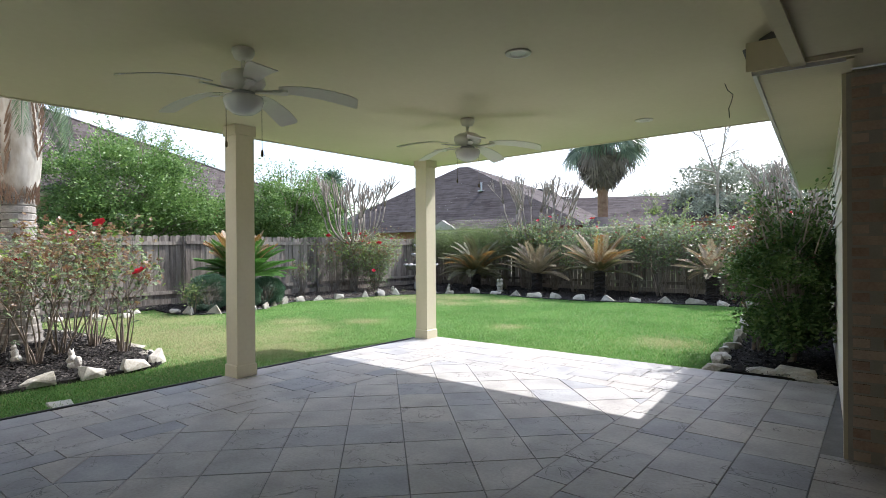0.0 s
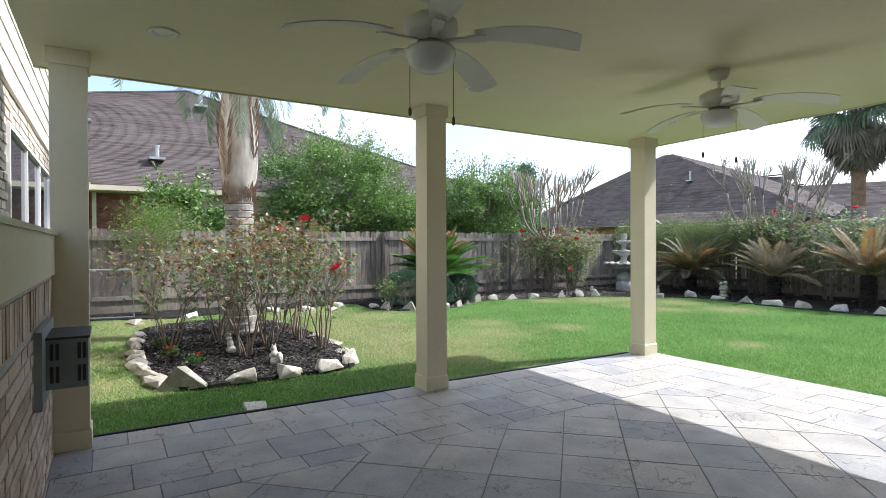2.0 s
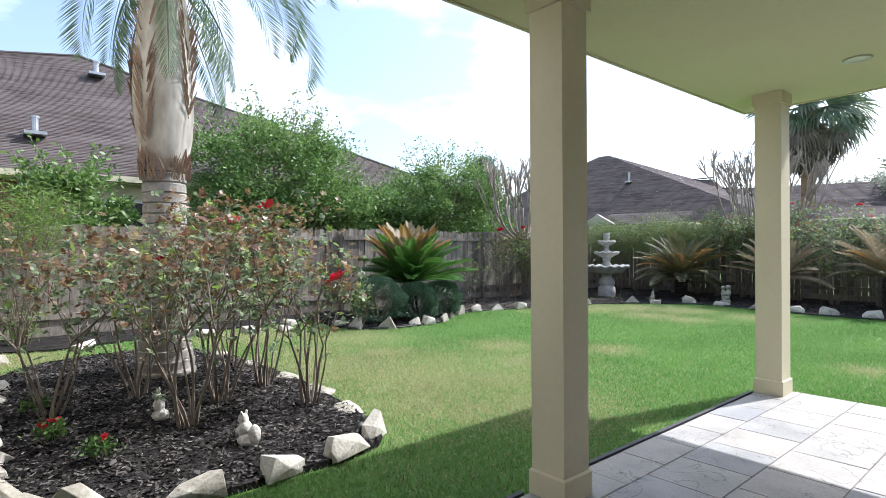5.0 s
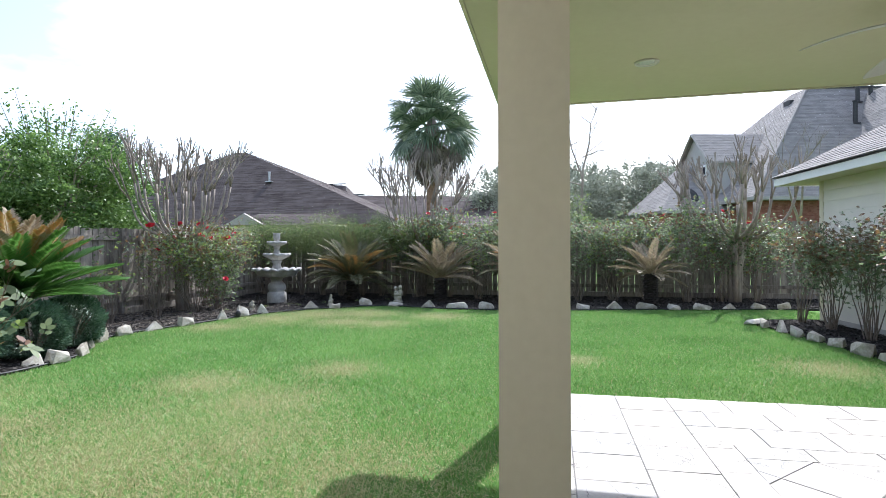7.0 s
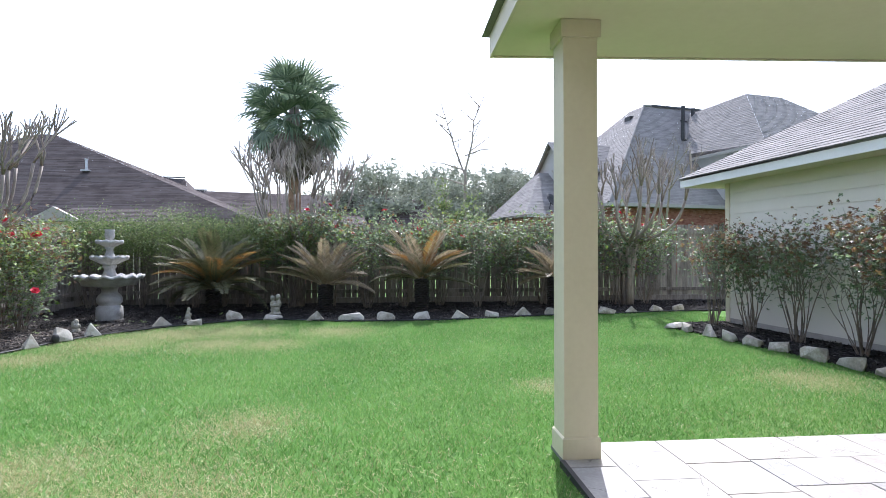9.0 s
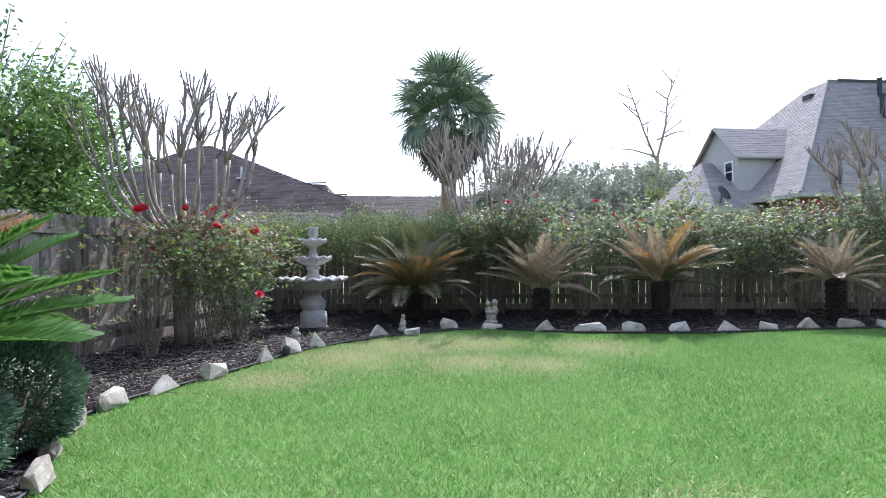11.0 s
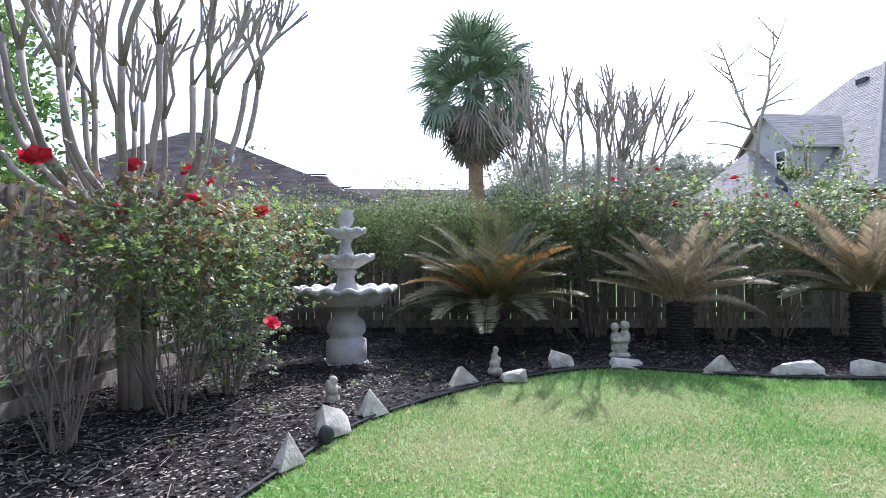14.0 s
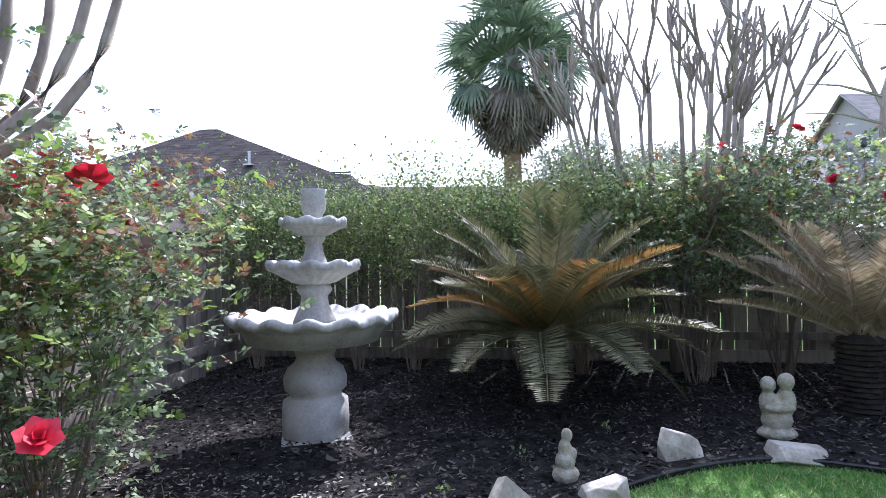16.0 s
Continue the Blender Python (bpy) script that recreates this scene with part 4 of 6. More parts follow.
part("roof_shingling", b2, SHINGLE, bh)["kind"] = "stuff"
part("gable_wall", Geo().box(-21, 36.4, 0, -4.5, 44, 3.0), RED_BRICK, bh)
part("roof_ridge", Geo().box(-21, 39.94, 5.34, -18.9, 40.06, 5.42).box(-22.2, 39.94, 6.17, -20.3, 40.06, 6.24), DARK, bh, "dark ridge vent")
for p in ((-23.3, 34.2, 5.75), (-18.9, 33.0, 3.9), (-16.8, 32.6, 3.5)):
    vent_pipe(bh, p, 0.6, 0.07)

sd = empty("garden_shed", (0, 0, 0), "small shed with a pale gable and brown roof behind the fence", "shed")
part("wall", Geo().box(-19.6, 24.2, 0, -15.0, 26.5, 2.5), CREAM, sd)
sg = Geo()
shingles(sg, (-20.0, 24.0, 2.45), (-14.8, 24.0, 2.45), (-14.8, 25.3, 3.0), (-19.0, 25.3, 3.05), 0.16, 1, 17)
part("roof_shingling", sg, SHINGLE, sd)["kind"] = "stuff"
part("gable", Geo().add([(-20.0, 24.02, 2.45), (-18.0, 24.02, 2.45), (-19.0, 24.02, 3.0), (-20.0, 24.2, 2.45), (-18.0, 24.2, 2.45), (-19.0, 24.2, 3.0)], [(0, 1, 2), (3, 5, 4), (0, 3, 4, 1), (1, 4, 5, 2), (2, 5, 3, 0)]), TAUPE, sd)
sd2 = empty("garden_shed", (0, 0, 0), "small dark shed with a brown roof by the tall palm", "shed")
part("wall", Geo().box(-10.9, 26.0, 0, -8.2, 27.8, 2.5), RED_BRICK, sd2)
part("roof", Geo().add([(-11.2, 25.6, 2.45), (-7.9, 25.6, 2.4), (-7.9, 26.9, 2.85), (-11.2, 26.9, 3.0), (-11.2, 28.2, 2.45), (-7.9, 28.2, 2.4), (-11.2, 25.6, 2.36), (-7.9, 25.6, 2.31)],
                       [(0, 1, 2, 3), (3, 2, 5, 4), (0, 6, 7, 1), (0, 3, 4), (1, 5, 2)]), SHINGLE, sd2)
part("eave_board", Geo().box(-11.2, 25.56, 2.33, -7.9, 25.595, 2.43), CREAM, sd2)

rh = empty("neighbour_house", (9.98, 38.27, 0), "tall house with steep grey shingle hips and a dormer", "house", rz=13)
EV, WU, SV, TOP, LOW = 3.9, -6.85, -5.9, 11.03, 3.4
part("wall", Geo().box(WU + 0.6, SV + 0.6, 0, 16, 9, EV - 0.15), RED_BRICK, rh)
g = random.Random(14)
rb = Geo()
for i in range(int((EV - 2.0) / 0.0755)):
    z, x = 2.0 + i * 0.0755, WU + 0.6 + (0.1 if i % 2 else 0)
    while x < 8.0:
        rb.box(x, SV + 0.585 - g.uniform(0, 0.004), z - 0.03, x + 0.195, SV + 0.6, z + 0.03)
        x += 0.205
part("brickwork", rb, RED_BRICK, rh)["kind"] = "stuff"
rr = Geo()
shingles(rr, (WU, SV, EV), (16, SV, EV), (5.5, 0, TOP), (0, 0, TOP), 0.19, 0.45, 18)
shingles(rr, (WU, 9, EV), (WU, SV, EV), (0, 0, TOP), (0, 1.5, TOP), 0.19, 0.45, 19)
# low hip beyond the dormer
shingles(rr, (-10.3, 2.5, LOW), (-10.3, -3.2, LOW), (-7.6, 0.4, 6.3), (-7.6, 0.6, 6.3), 0.19, 0.45, 24)
shingles(rr, (-10.3, -3.2, LOW), (-6.2, -3.2, LOW), (-4.9, 0.4, 6.3), (-7.6, 0.4, 6.3), 0.19, 0.45, 25)
part("roof_shingling", rr, GREY_SHINGLE, rh)["kind"] = "stuff"
part("wall", Geo().box(-9.8, -2.7, 0, -6.3, 3, LOW - 0.15), RED_BRICK, rh)
part("hip_cap", Geo().tube([(WU, SV, EV + 0.02), (0, 0, TOP + 0.02), (5.5, 0, TOP + 0.02)], 0.09, 6), GREY_SHINGLE, rh)
part("ridge_vent", Geo().box(0.6, -0.12, TOP + 0.0, 4.8, 0.12, TOP + 0.12), DARK, rh, "dark ridge vent")
part("roof_vent", Geo().box(-0.95, 0.2, 9.98, -0.45, 0.8, 10.35), DARK, rh, "dark square roof vent")
part("fascia", Geo().box(WU - 0.05, SV - 0.1, EV - 0.17, 16, SV - 0.02, EV + 0.01).box(WU - 0.1, SV - 0.02, EV - 0.17, WU - 0.02, 9, EV + 0.01).box(-10.4, -3.3, LOW - 0.17, WU - 0.12, -3.22, LOW + 0.01), TAUPE, rh)
part("soffit", Geo().box(WU, SV, EV - 0.16, 16, SV + 0.6, EV - 0.13).box(WU, SV + 0.602, EV - 0.16, WU + 0.6, 9, EV - 0.13), TAUPE, rh)
# upper storey with its own hip, before the ridge
part("upper_wall", Geo().box(1.1, -8.3, EV + 0.4, 12, -2.6, 6.95), GREY_SIDING, rh)
ur = Geo()
UP = (3.3, -5.1, 10.75)
shingles(ur, (0.75, -8.7, 7.0), (12.4, -8.7, 7.0), (6.0, -5.1, 10.75), UP, 0.19, 0.45, 20)
shingles(ur, (0.75, -1.6, 7.4), (0.75, -8.7, 7.0), UP, (3.3, -0.4, 10.6), 0.19, 0.45, 21)
part("upper_roof_shingling", ur, GREY_SHINGLE, rh)["kind"] = "stuff"
part("upper_fascia", Geo().box(0.66, -8.78, 6.84, 12.4, -8.71, 7.02).box(0.66, -8.7, 6.84, 0.73, -1.9, 7.02), TAUPE, rh)
# dormer on the west slope
HW, DE, PK, LN = 1.7, 6.5, 8.1, 4.6
dm = part("dormer", Geo().add([(0, -HW, 3.6), (0, -HW, DE), (0, 0, PK), (0, HW, DE), (0, HW, 3.6), (LN, -HW, 3.6), (LN, -HW, DE), (LN, 0, PK), (LN, HW, DE), (LN, HW, 3.6)],
                              [(0, 4, 3, 2, 1), (5, 6, 7, 8, 9), (0, 1, 6, 5), (4, 9, 8, 3), (1, 2, 7, 6), (2, 3, 8, 7)]), GREY_SIDING, rh)
dm.location = (-6.95, -0.14, 0)
dr = Geo()
shingles(dr, (-0.3, -HW - 0.32, DE - 0.24), (LN, -HW - 0.32, DE - 0.24), (LN, 0, PK + 0.08), (-0.3, 0, PK + 0.08), 0.17, 0.4, 22)
shingles(dr, (LN, HW + 0.32, DE - 0.24), (-0.3, HW + 0.32, DE - 0.24), (-0.3, 0, PK + 0.08), (LN, 0, PK + 0.08), 0.17, 0.4, 23)
part("dormer_shingling", dr, GREY_SHINGLE, dm)["kind"] = "stuff"
part("rake_board", Geo().tube([(-0.28, -HW - 0.32, DE - 0.30), (-0.28, 0, PK + 0.02), (-0.28, HW + 0.32, DE - 0.30)], 0.07, 4), TAUPE, dm)
part("eave_board", Geo().box(-0.25, -HW - 0.34, DE - 0.36, LN, -HW - 0.28, DE - 0.24), TAUPE, dm)
for k in range(16):
    part("siding_board", Geo().box(-0.014, -HW + 0.02, 3.72 + k * 0.17, -0.002, HW - 0.02, 3.87 + k * 0.17), GREY_SIDING, dm)
for wy, wz in ((0.55, 4.75), (-0.95, 5.1)):
    w = part("window", Geo().box(-0.035, wy - 0.27, wz, -0.016, wy + 0.27, wz + 0.95), GLASS, dm, "dark glass window")
    part("frame", Geo().box(-0.06, wy - 0.37, wz - 0.09, -0.015, wy - 0.28, wz + 1.05).box(-0.06, wy + 0.28, wz - 0.09, -0.015, wy + 0.37, wz + 1.05).box(-0.06, wy - 0.28, wz + 0.96, -0.015, wy + 0.28, wz + 1.05).box(-0.06, wy - 0.28, wz + 0.44, -0.015, wy + 0.28, wz + 0.50), WHITE, w)
for p, h in (((2.45, -0.85, 9.95), 1.0), ((3.2, -0.9, 9.9), 0.95), ((1.3, -2.1, 8.4), 1.25)):
    vent_pipe(rh, p, h, 0.12, DARK, 1.5)
dish = part("satellite_dish", Geo().lathe([(0.01, 0.0), (0.22, 0.03), (0.42, 0.10), (0.43, 0.11), (0.22, 0.045), (0.01, 0.018)], 20), DARK, rh, "dark satellite dish", smooth=True)
dish.matrix_local = pose(-8.6, -2.9, 4.2, 60, 0, 25)
part("dish_arm", Geo().tube([(0, 0, -0.02), (0, -0.3, -0.3), (0, -0.4, -0.8)], 0.03, 6), DARK, dish)
# ---- garden things ----
def hull_mesh(name, pts, mat):
    bm = bmesh.new()
    for p in pts:
        bm.verts.new(p)
    r = bmesh.ops.convex_hull(bm, input=bm.verts)
    loose = [v for v in bm.verts if not v.link_faces]
    bmesh.ops.delete(bm, geom=loose, context="VERTS")
    bmesh.ops.bevel(bm, geom=list(bm.edges), offset=0.003, segments=1, affect="EDGES", clamp_overlap=True)
    me = bpy.data.meshes.new(name)
    bm.to_mesh(me)
    bm.free()
    me.materials.append(mat)
    return me


STONE_WORDS = {"slab": "rough white limestone slab on edge", "wedge": "pointed wedge of pale limestone on edge", "block": "squarish block of white limestone", "flat": "flat piece of pale limestone lying down"}


def border_stone(x, y, w, h, turn, shape, seed, group):
    """A rough stone standing on the bed's edge; turn: its long way, in degrees from x."""
    g = random.Random(seed)
    j = lambda a: g.uniform(-a, a)
    t = {"slab": 0.11, "wedge": 0.10, "block": 0.16, "flat": 0.22}[shape]
    if shape == "wedge":
        pts = [(-w / 2, -t / 2, 0), (w / 2, -t / 2, 0), (w / 2, t / 2, 0), (-w / 2, t / 2, 0), (j(0.12) * w, -t * 0.25, h), (j(0.12) * w + 0.04, t * 0.25, h * 0.97), (w * 0.32, 0, h * 0.42), (-w * 0.34, 0, h * 0.38)]
    else:
        pts = [(sx * w / 2 * g.uniform(0.75, 1.05), sy * t / 2 * g.uniform(0.7, 1.1), 0) for sx in (-1, 1) for sy in (-1, 1)]
        lo = g.choice((-1, 1))
        for sx in (-1, 1):
            for sy in (-1, 1):
                pts.append((sx * w / 2 * g.uniform(0.45, 0.9), sy * t / 2 * g.uniform(0.35, 0.8), h * (g.uniform(0.55, 0.8) if sx == lo else g.uniform(0.85, 1.08))))
        pts += [(sx * w * g.uniform(0.46, 0.54), j(0.3) * t, h * g.uniform(0.25, 0.6)) for sx in (-1, 1)]
        pts += [(j(0.35) * w, t * 0.58, h * g.uniform(0.3, 0.6)), (j(0.35) * w, -t * 0.58, h * g.uniform(0.3, 0.6))]
    o = new("border_stone", hull_mesh("border_stone", pts, STONE))
    o.matrix_world = pose(x, y, -0.015, j(9) - (8 if shape != "flat" else 0), j(6), turn + j(10))
    return tagged(o, STONE_WORDS[shape], "stone", group)


def stones():
    k = 0
    for x, y, w, h, a, sh in (
            (-12.25, 5.78, .36, .12, -20, "flat"), (-11.78, 5.84, .34, .20, 10, "wedge"), (-11.40, 6.25, .34, .22, 50, "wedge"), (-11.35, 6.83, .24, .15, 85, "slab"), (-11.30, 7.12, .26, .17, 95, "block"),
            (-11.40, 7.58, .20, .16, 110, "slab"), (-11.72, 8.03, .18, .14, 120, "slab"), (-12.02, 8.54, .26, .19, 105, "slab"), (-12.16, 9.15, .30, .16, 85, "slab"), (-12.06, 9.72, .32, .15, 80, "wedge"),
            (-11.88, 10.33, .30, .17, 75, "block"), (-11.70, 11.17, .22, .20, 60, "wedge"), (-11.58, 11.72, .28, .22, 50, "slab"), (-11.42, 12.22, .26, .22, 45, "wedge"), (-10.77, 13.23, .36, .19, 38, "wedge"),
            (-10.28, 13.48, .26, .13, 35, "block"), (-9.73, 14.08, .32, .22, 25, "slab"), (-9.02, 14.22, .36, .10, 10, "flat"), (-8.13, 13.93, .36, .19, -8, "wedge"), (-7.42, 13.80, .52, .17, -4, "slab"),
            (-6.75, 13.78, .38, .18, 0, "slab"), (-6.05, 13.80, .34, .18, 2, "slab"), (-5.28, 13.88, .40, .19, 5, "wedge"), (-4.6, 14.05, .3, .16, 8, "slab"), (-3.92, 14.24, .42, .19, 8, "wedge"), (-3.2, 14.36, .50, .17, 8, "slab"),
            (-2.6, 14.42, .3, .13, 5, "flat"), (-2.0, 14.48, .40, .16, 8, "slab"), (-1.4, 14.62, .34, .15, 8, "wedge"), (-0.73, 14.78, .36, .15, 8, "slab"), (-0.2, 14.86, .3, .15, 8, "slab")):
        k += 1
        border_stone(x, y, w, h, a, sh, 100 + k, "stones edging the back bed")
    for x, y, w, h, a, sh in (
            (-1.66, 12.22, .34, .10, 30, "flat"), (-1.64, 11.85, .34, .16, 70, "slab"), (-1.58, 11.3, .30, .20, 80, "wedge"), (-1.52, 10.86, .26, .17, 90, "slab"), (-1.44, 10.44, .32, .14, 95, "slab"), (-1.36, 9.98, .34, .15, 95, "slab"),
            (-1.32, 9.42, .36, .18, 95, "block"), (-1.27, 8.9, .36, .15, 95, "slab"), (-1.26, 8.4, .34, .12, 95, "flat"), (-1.25, 7.95, .34, .13, 95, "slab"), (-1.21, 7.5, .34, .10, 95, "flat"), (-1.18, 7.15, .34, .12, 95, "slab"), (-1.12, 6.88, .36, .09, 60, "flat"),
            (-0.52, 6.92, .62, .07, 5, "flat"), (-0.22, 6.86, .5, .05, 0, "flat"), (-0.36, 6.95, .44, .12, 10, "flat")):
        k += 1
        border_stone(x, y, w, h, a, sh, 100 + k, "stones edging the wing bed")
    for x, y, w, h, a, sh in (
            (-6.72, 1.10, .52, .24, 62, "wedge"), (-6.66, 1.68, .32, .15, 85, "block"), (-6.68, 2.2, .30, .14, 95, "block"), (-6.70, 2.68, .36, .18, 100, "block"), (-6.86, 3.0, .24, .19, 130, "slab"),
            (-7.02, .92, .40, .10, 20, "flat"), (-7.22, .86, .38, .12, 25, "slab"), (-7.5, .82, .36, .11, 25, "slab"), (-7.8, .8, .34, .12, 25, "slab"), (-8.1, .78, .34, .10, 25, "flat"), (-8.5, .78, .34, .12, 25, "slab"), (-8.9, .78, .32, .10, 20, "flat"),
            (-9.4, .8, .32, .12, 15, "slab"), (-9.9, .82, .3, .10, 10, "flat"), (-10.5, .9, .3, .10, 0, "flat"), (-7.6, 3.2, .44, .05, 170, "flat"), (-8.3, 3.28, .46, .05, 175, "flat"), (-9.1, 3.3, .44, .05, 178, "flat"), (-10.0, 3.3, .4, .05, 180, "flat"), (-10.9, 3.15, .36, .06, 200, "flat")):
        k += 1
        border_stone(x, y, w, h, a, sh, 100 + k, "stones edging the palm bed")
    for x, y, w in ((-12.6, 4.3, .34), (-12.9, 3.6, .38), (-12.4, 4.8, .3), (-12.7, 1.9, .34), (-13.1, 5.2, .42), (-12.3, 0.9, .3)):
        k += 1
        border_stone(x, y, w, .11, k * 40, "flat", 100 + k, "loose stones by the fence")
    o = new("stepping_stone", hull_mesh("stepping_stone", [(-.16, -.1, 0), (.14, -.12, 0), (.18, .06, 0), (-.1, .12, 0), (-.15, -.09, .03), (.13, -.11, .03), (.16, .05, .03), (-.1, .1, .03)], TREAD))
    o.location = (-5.72, 1.62, -0.04)
    tagged(o, "pale flat stepping stone sunk in the grass", "stone")


stones()


def fountain(x, y):
    f = empty("garden_fountain", (x, y, 0.01), "grey cast-concrete three-tier garden fountain with scalloped bowls", "fountain")
    scal = lambda n, amp, rows: (lambda i, a: amp * abs(math.sin(n * a / 2)) if i in rows else 0.0)
    part("base_slab", Geo().box(-0.24, -0.24, -0.03, 0.24, 0.24, 0.008), CONCRETE, f).matrix_local = pose(0, 0, 0, 0, 0, 24)
    part("pedestal", Geo().lathe([(0.21, -0.02), (0.235, 0.0), (0.24, 0.12), (0.232, 0.25), (0.19, 0.275), (0.185, 0.30), (0.222, 0.335), (0.228, 0.41), (0.20, 0.48), (0.15, 0.52), (0.135, 0.56), (0.16, 0.63), (0.3, 0.66)], 36), CONCRETE, f, smooth=True)

    def bowl(name, r, z, depth, n, conical=True):
        rim_line = [(r * 0.94, z - 0.05), (r * 0.985, z - 0.045), (r * 1.01, z - 0.018), (r * 0.985, z + 0.010), (r * 0.92, z + 0.012), (r * 0.84, z - 0.02), (r * 0.6, z - 0.06), (0.05, z - 0.065)]
        if conical:
            prof = [(r * 0.30, z - depth), (r * 0.46, z - depth * 0.86), (r * 0.72, z - depth * 0.55)] + rim_line
        else:
            prof = [(r * 0.45, z - depth), (r * 0.78, z - depth * 0.97), (r * 0.86, z - depth * 0.45)] + rim_line
        g = Geo()
        vs = 192
        verts, faces = [], []
        for i, (rr, zz) in enumerate(prof):
            for k in range(vs):
                a = k * math.tau / vs
                rim = 1.0 if 4 <= i <= 7 else (0.5 if i in (3, 8) else (0.35 if conical and i in (1, 2) else 0.0))
                flute = (0.010 * math.cos(n * 4 * a) if 4 <= i <= 7 else (0.022 * math.cos(n * 2 * a) if conical and 1 <= i <= 3 else 0))
                verts.append(((rr * (1 + 0.022 * rim * math.cos(n * a)) + flute * r) * math.cos(a), (rr * (1 + 0.022 * rim * math.cos(n * a)) + flute * r) * math.sin(a), zz + 0.013 * rim * math.cos(n * a) * (r / 0.6 + 0.4)))
        for i in range(len(prof) - 1):
            for k in range(vs):
                j = (k + 1) % vs
                faces.append((i * vs + k, i * vs + j, (i + 1) * vs + j, (i + 1) * vs + k))
        faces += [tuple(range(vs - 1, -1, -1)), tuple(range((len(prof) - 1) * vs, len(prof) * vs))]
        part(name, g.add(verts, faces), CONCRETE, f, smooth=True)

    bowl("lower_bowl", 0.60, 0.86, 0.19, 15, False)
    part("lower_stem", Geo().lathe([(0.16, 0.79), (0.15, 0.84), (0.105, 0.93), (0.095, 1.0), (0.13, 1.04), (0.12, 1.07), (0.1, 1.10)], 20, wave=lambda i, a: 0.05 * math.cos(8 * a)), CONCRETE, f, smooth=True)
    bowl("middle_bowl", 0.335, 1.24, 0.16, 10)
    part("upper_stem", Geo().lathe([(0.10, 1.17), (0.095, 1.24), (0.065, 1.33), (0.06, 1.38), (0.085, 1.42), (0.08, 1.44)], 18, wave=lambda i, a: 0.05 * math.cos(8 * a)), CONCRETE, f, smooth=True)
    bowl("upper_bowl", 0.24, 1.55, 0.12, 9)
    part("finial", Geo().lathe([(0.06, 1.48), (0.065, 1.55), (0.055, 1.57), (0.085, 1.62), (0.093, 1.68), (0.08, 1.73), (0.098, 1.775), (0.07, 1.77), (0.05, 1.72)], 24, wave=lambda i, a: 0.05 * math.cos(6 * a)), CONCRETE, f, smooth=True)


fountain(-12.19, 14.31)


def lumps(name, at, spec, mat, label, turn=0, category="garden ornament", size=0.72):
    """A small figure of merged rounded masses: (x, y, z, rx, ry, rz)."""
    g = Geo()
    for x, y, z, a, b, c in spec:
        vs, fs, n, m = [], [], 12, 8
        for i in range(m + 1):
            th = math.pi * i / m
            for k in range(n):
                ph = math.tau * k / n
                r = 1 + 0.06 * math.sin(5 * ph + 3 * th + x * 40) * math.sin(th)
                vs.append((x + a * r * math.sin(th) * math.cos(ph), y + b * r * math.sin(th) * math.sin(ph), z + c * math.cos(th)))
        for i in range(m):
            for k in range(n):
                j = (k + 1) % n
                fs.append((i * n + k, (i + 1) * n + k, (i + 1) * n + j, i * n + j))
        g.add(vs, fs)
    o = part(name, g, mat, smooth=True)
    fuse = o.modifiers.new("fuse", "REMESH")
    fuse.mode, fuse.voxel_size, fuse.use_smooth_shade = "VOXEL", 0.009, True
    o.matrix_world = pose(*at, 0, 0, turn) @ Matrix.Scale(size, 4)
    return tagged(o, label, category)


lumps("garden_figurine", (-9.02, 14.46, 0.03), [(0, 0, .04, .13, .09, .05), (0, 0, .13, .10, .08, .09), (-.05, 0, .24, .06, .06, .09), (.06, 0, .25, .065, .06, .10), (-.055, -.01, .37, .05, .05, .055), (.06, -.01, .39, .055, .05, .06), (0, -.06, .22, .10, .04, .03)],
      WORN_FIGURE, "weathered concrete pair of garden figures on a pedestal", 0, size=0.98)
lumps("garden_figurine", (-10.46, 13.66, 0.0), [(0, 0, .06, .11, .10, .08), (0, 0, .16, .08, .08, .08), (.0, 0, .25, .055, .05, .09), (.02, 0, .36, .045, .045, .055), (.05, -.03, .22, .04, .03, .05)], WORN_FIGURE, "mossy concrete seated garden figure", 30)
lumps("garden_figurine", (-11.82, 12.5, 0.0), [(0, 0, .06, .09, .08, .08), (0, 0, .16, .075, .07, .09), (.01, 0, .27, .055, .05, .06), (-.05, .02, .2, .04, .05, .09), (.05, -.04, .16, .03, .04, .05)], WORN_FIGURE, "weathered concrete animal figure by the stones", 60)
lumps("garden_figurine", (-7.25, 2.2, 0.0), [(0, 0, .07, .12, .09, .08), (.04, 0, .17, .07, .07, .09), (.07, 0, .27, .055, .05, .055), (.06, .03, .33, .016, .012, .03), (.06, -.03, .33, .016, .012, .03), (-.09, 0, .14, .06, .06, .10), (.10, 0, .15, .05, .06, .05)], PLASTER, "white plaster squirrel figure on the mulch", 200)
lumps("garden_figurine", (-8.3, 1.88, 0.0), [(0, 0, .07, .10, .08, .08), (.02, 0, .18, .065, .06, .09), (.04, 0, .28, .05, .045, .05), (.03, .02, .35, .014, .012, .04), (.03, -.02, .35, .014, .012, .04)], PLASTER, "white plaster rabbit figure on the mulch", 220)
lumps("garden_figurine", (-6.92, 2.92, 0.0), [(0, 0, .08, .07, .05, .07), (.04, 0, .17, .035, .03, .045), (-.06, 0, .06, .05, .03, .03)], DARK, "small black bird figure by the stones", 120)
lumps("cobble", (-11.58, 11.55, 0.0), [(0, 0, .08, .075, .06, .10)], DARK, "smooth dark cobble among pale stones", 30, "stone")

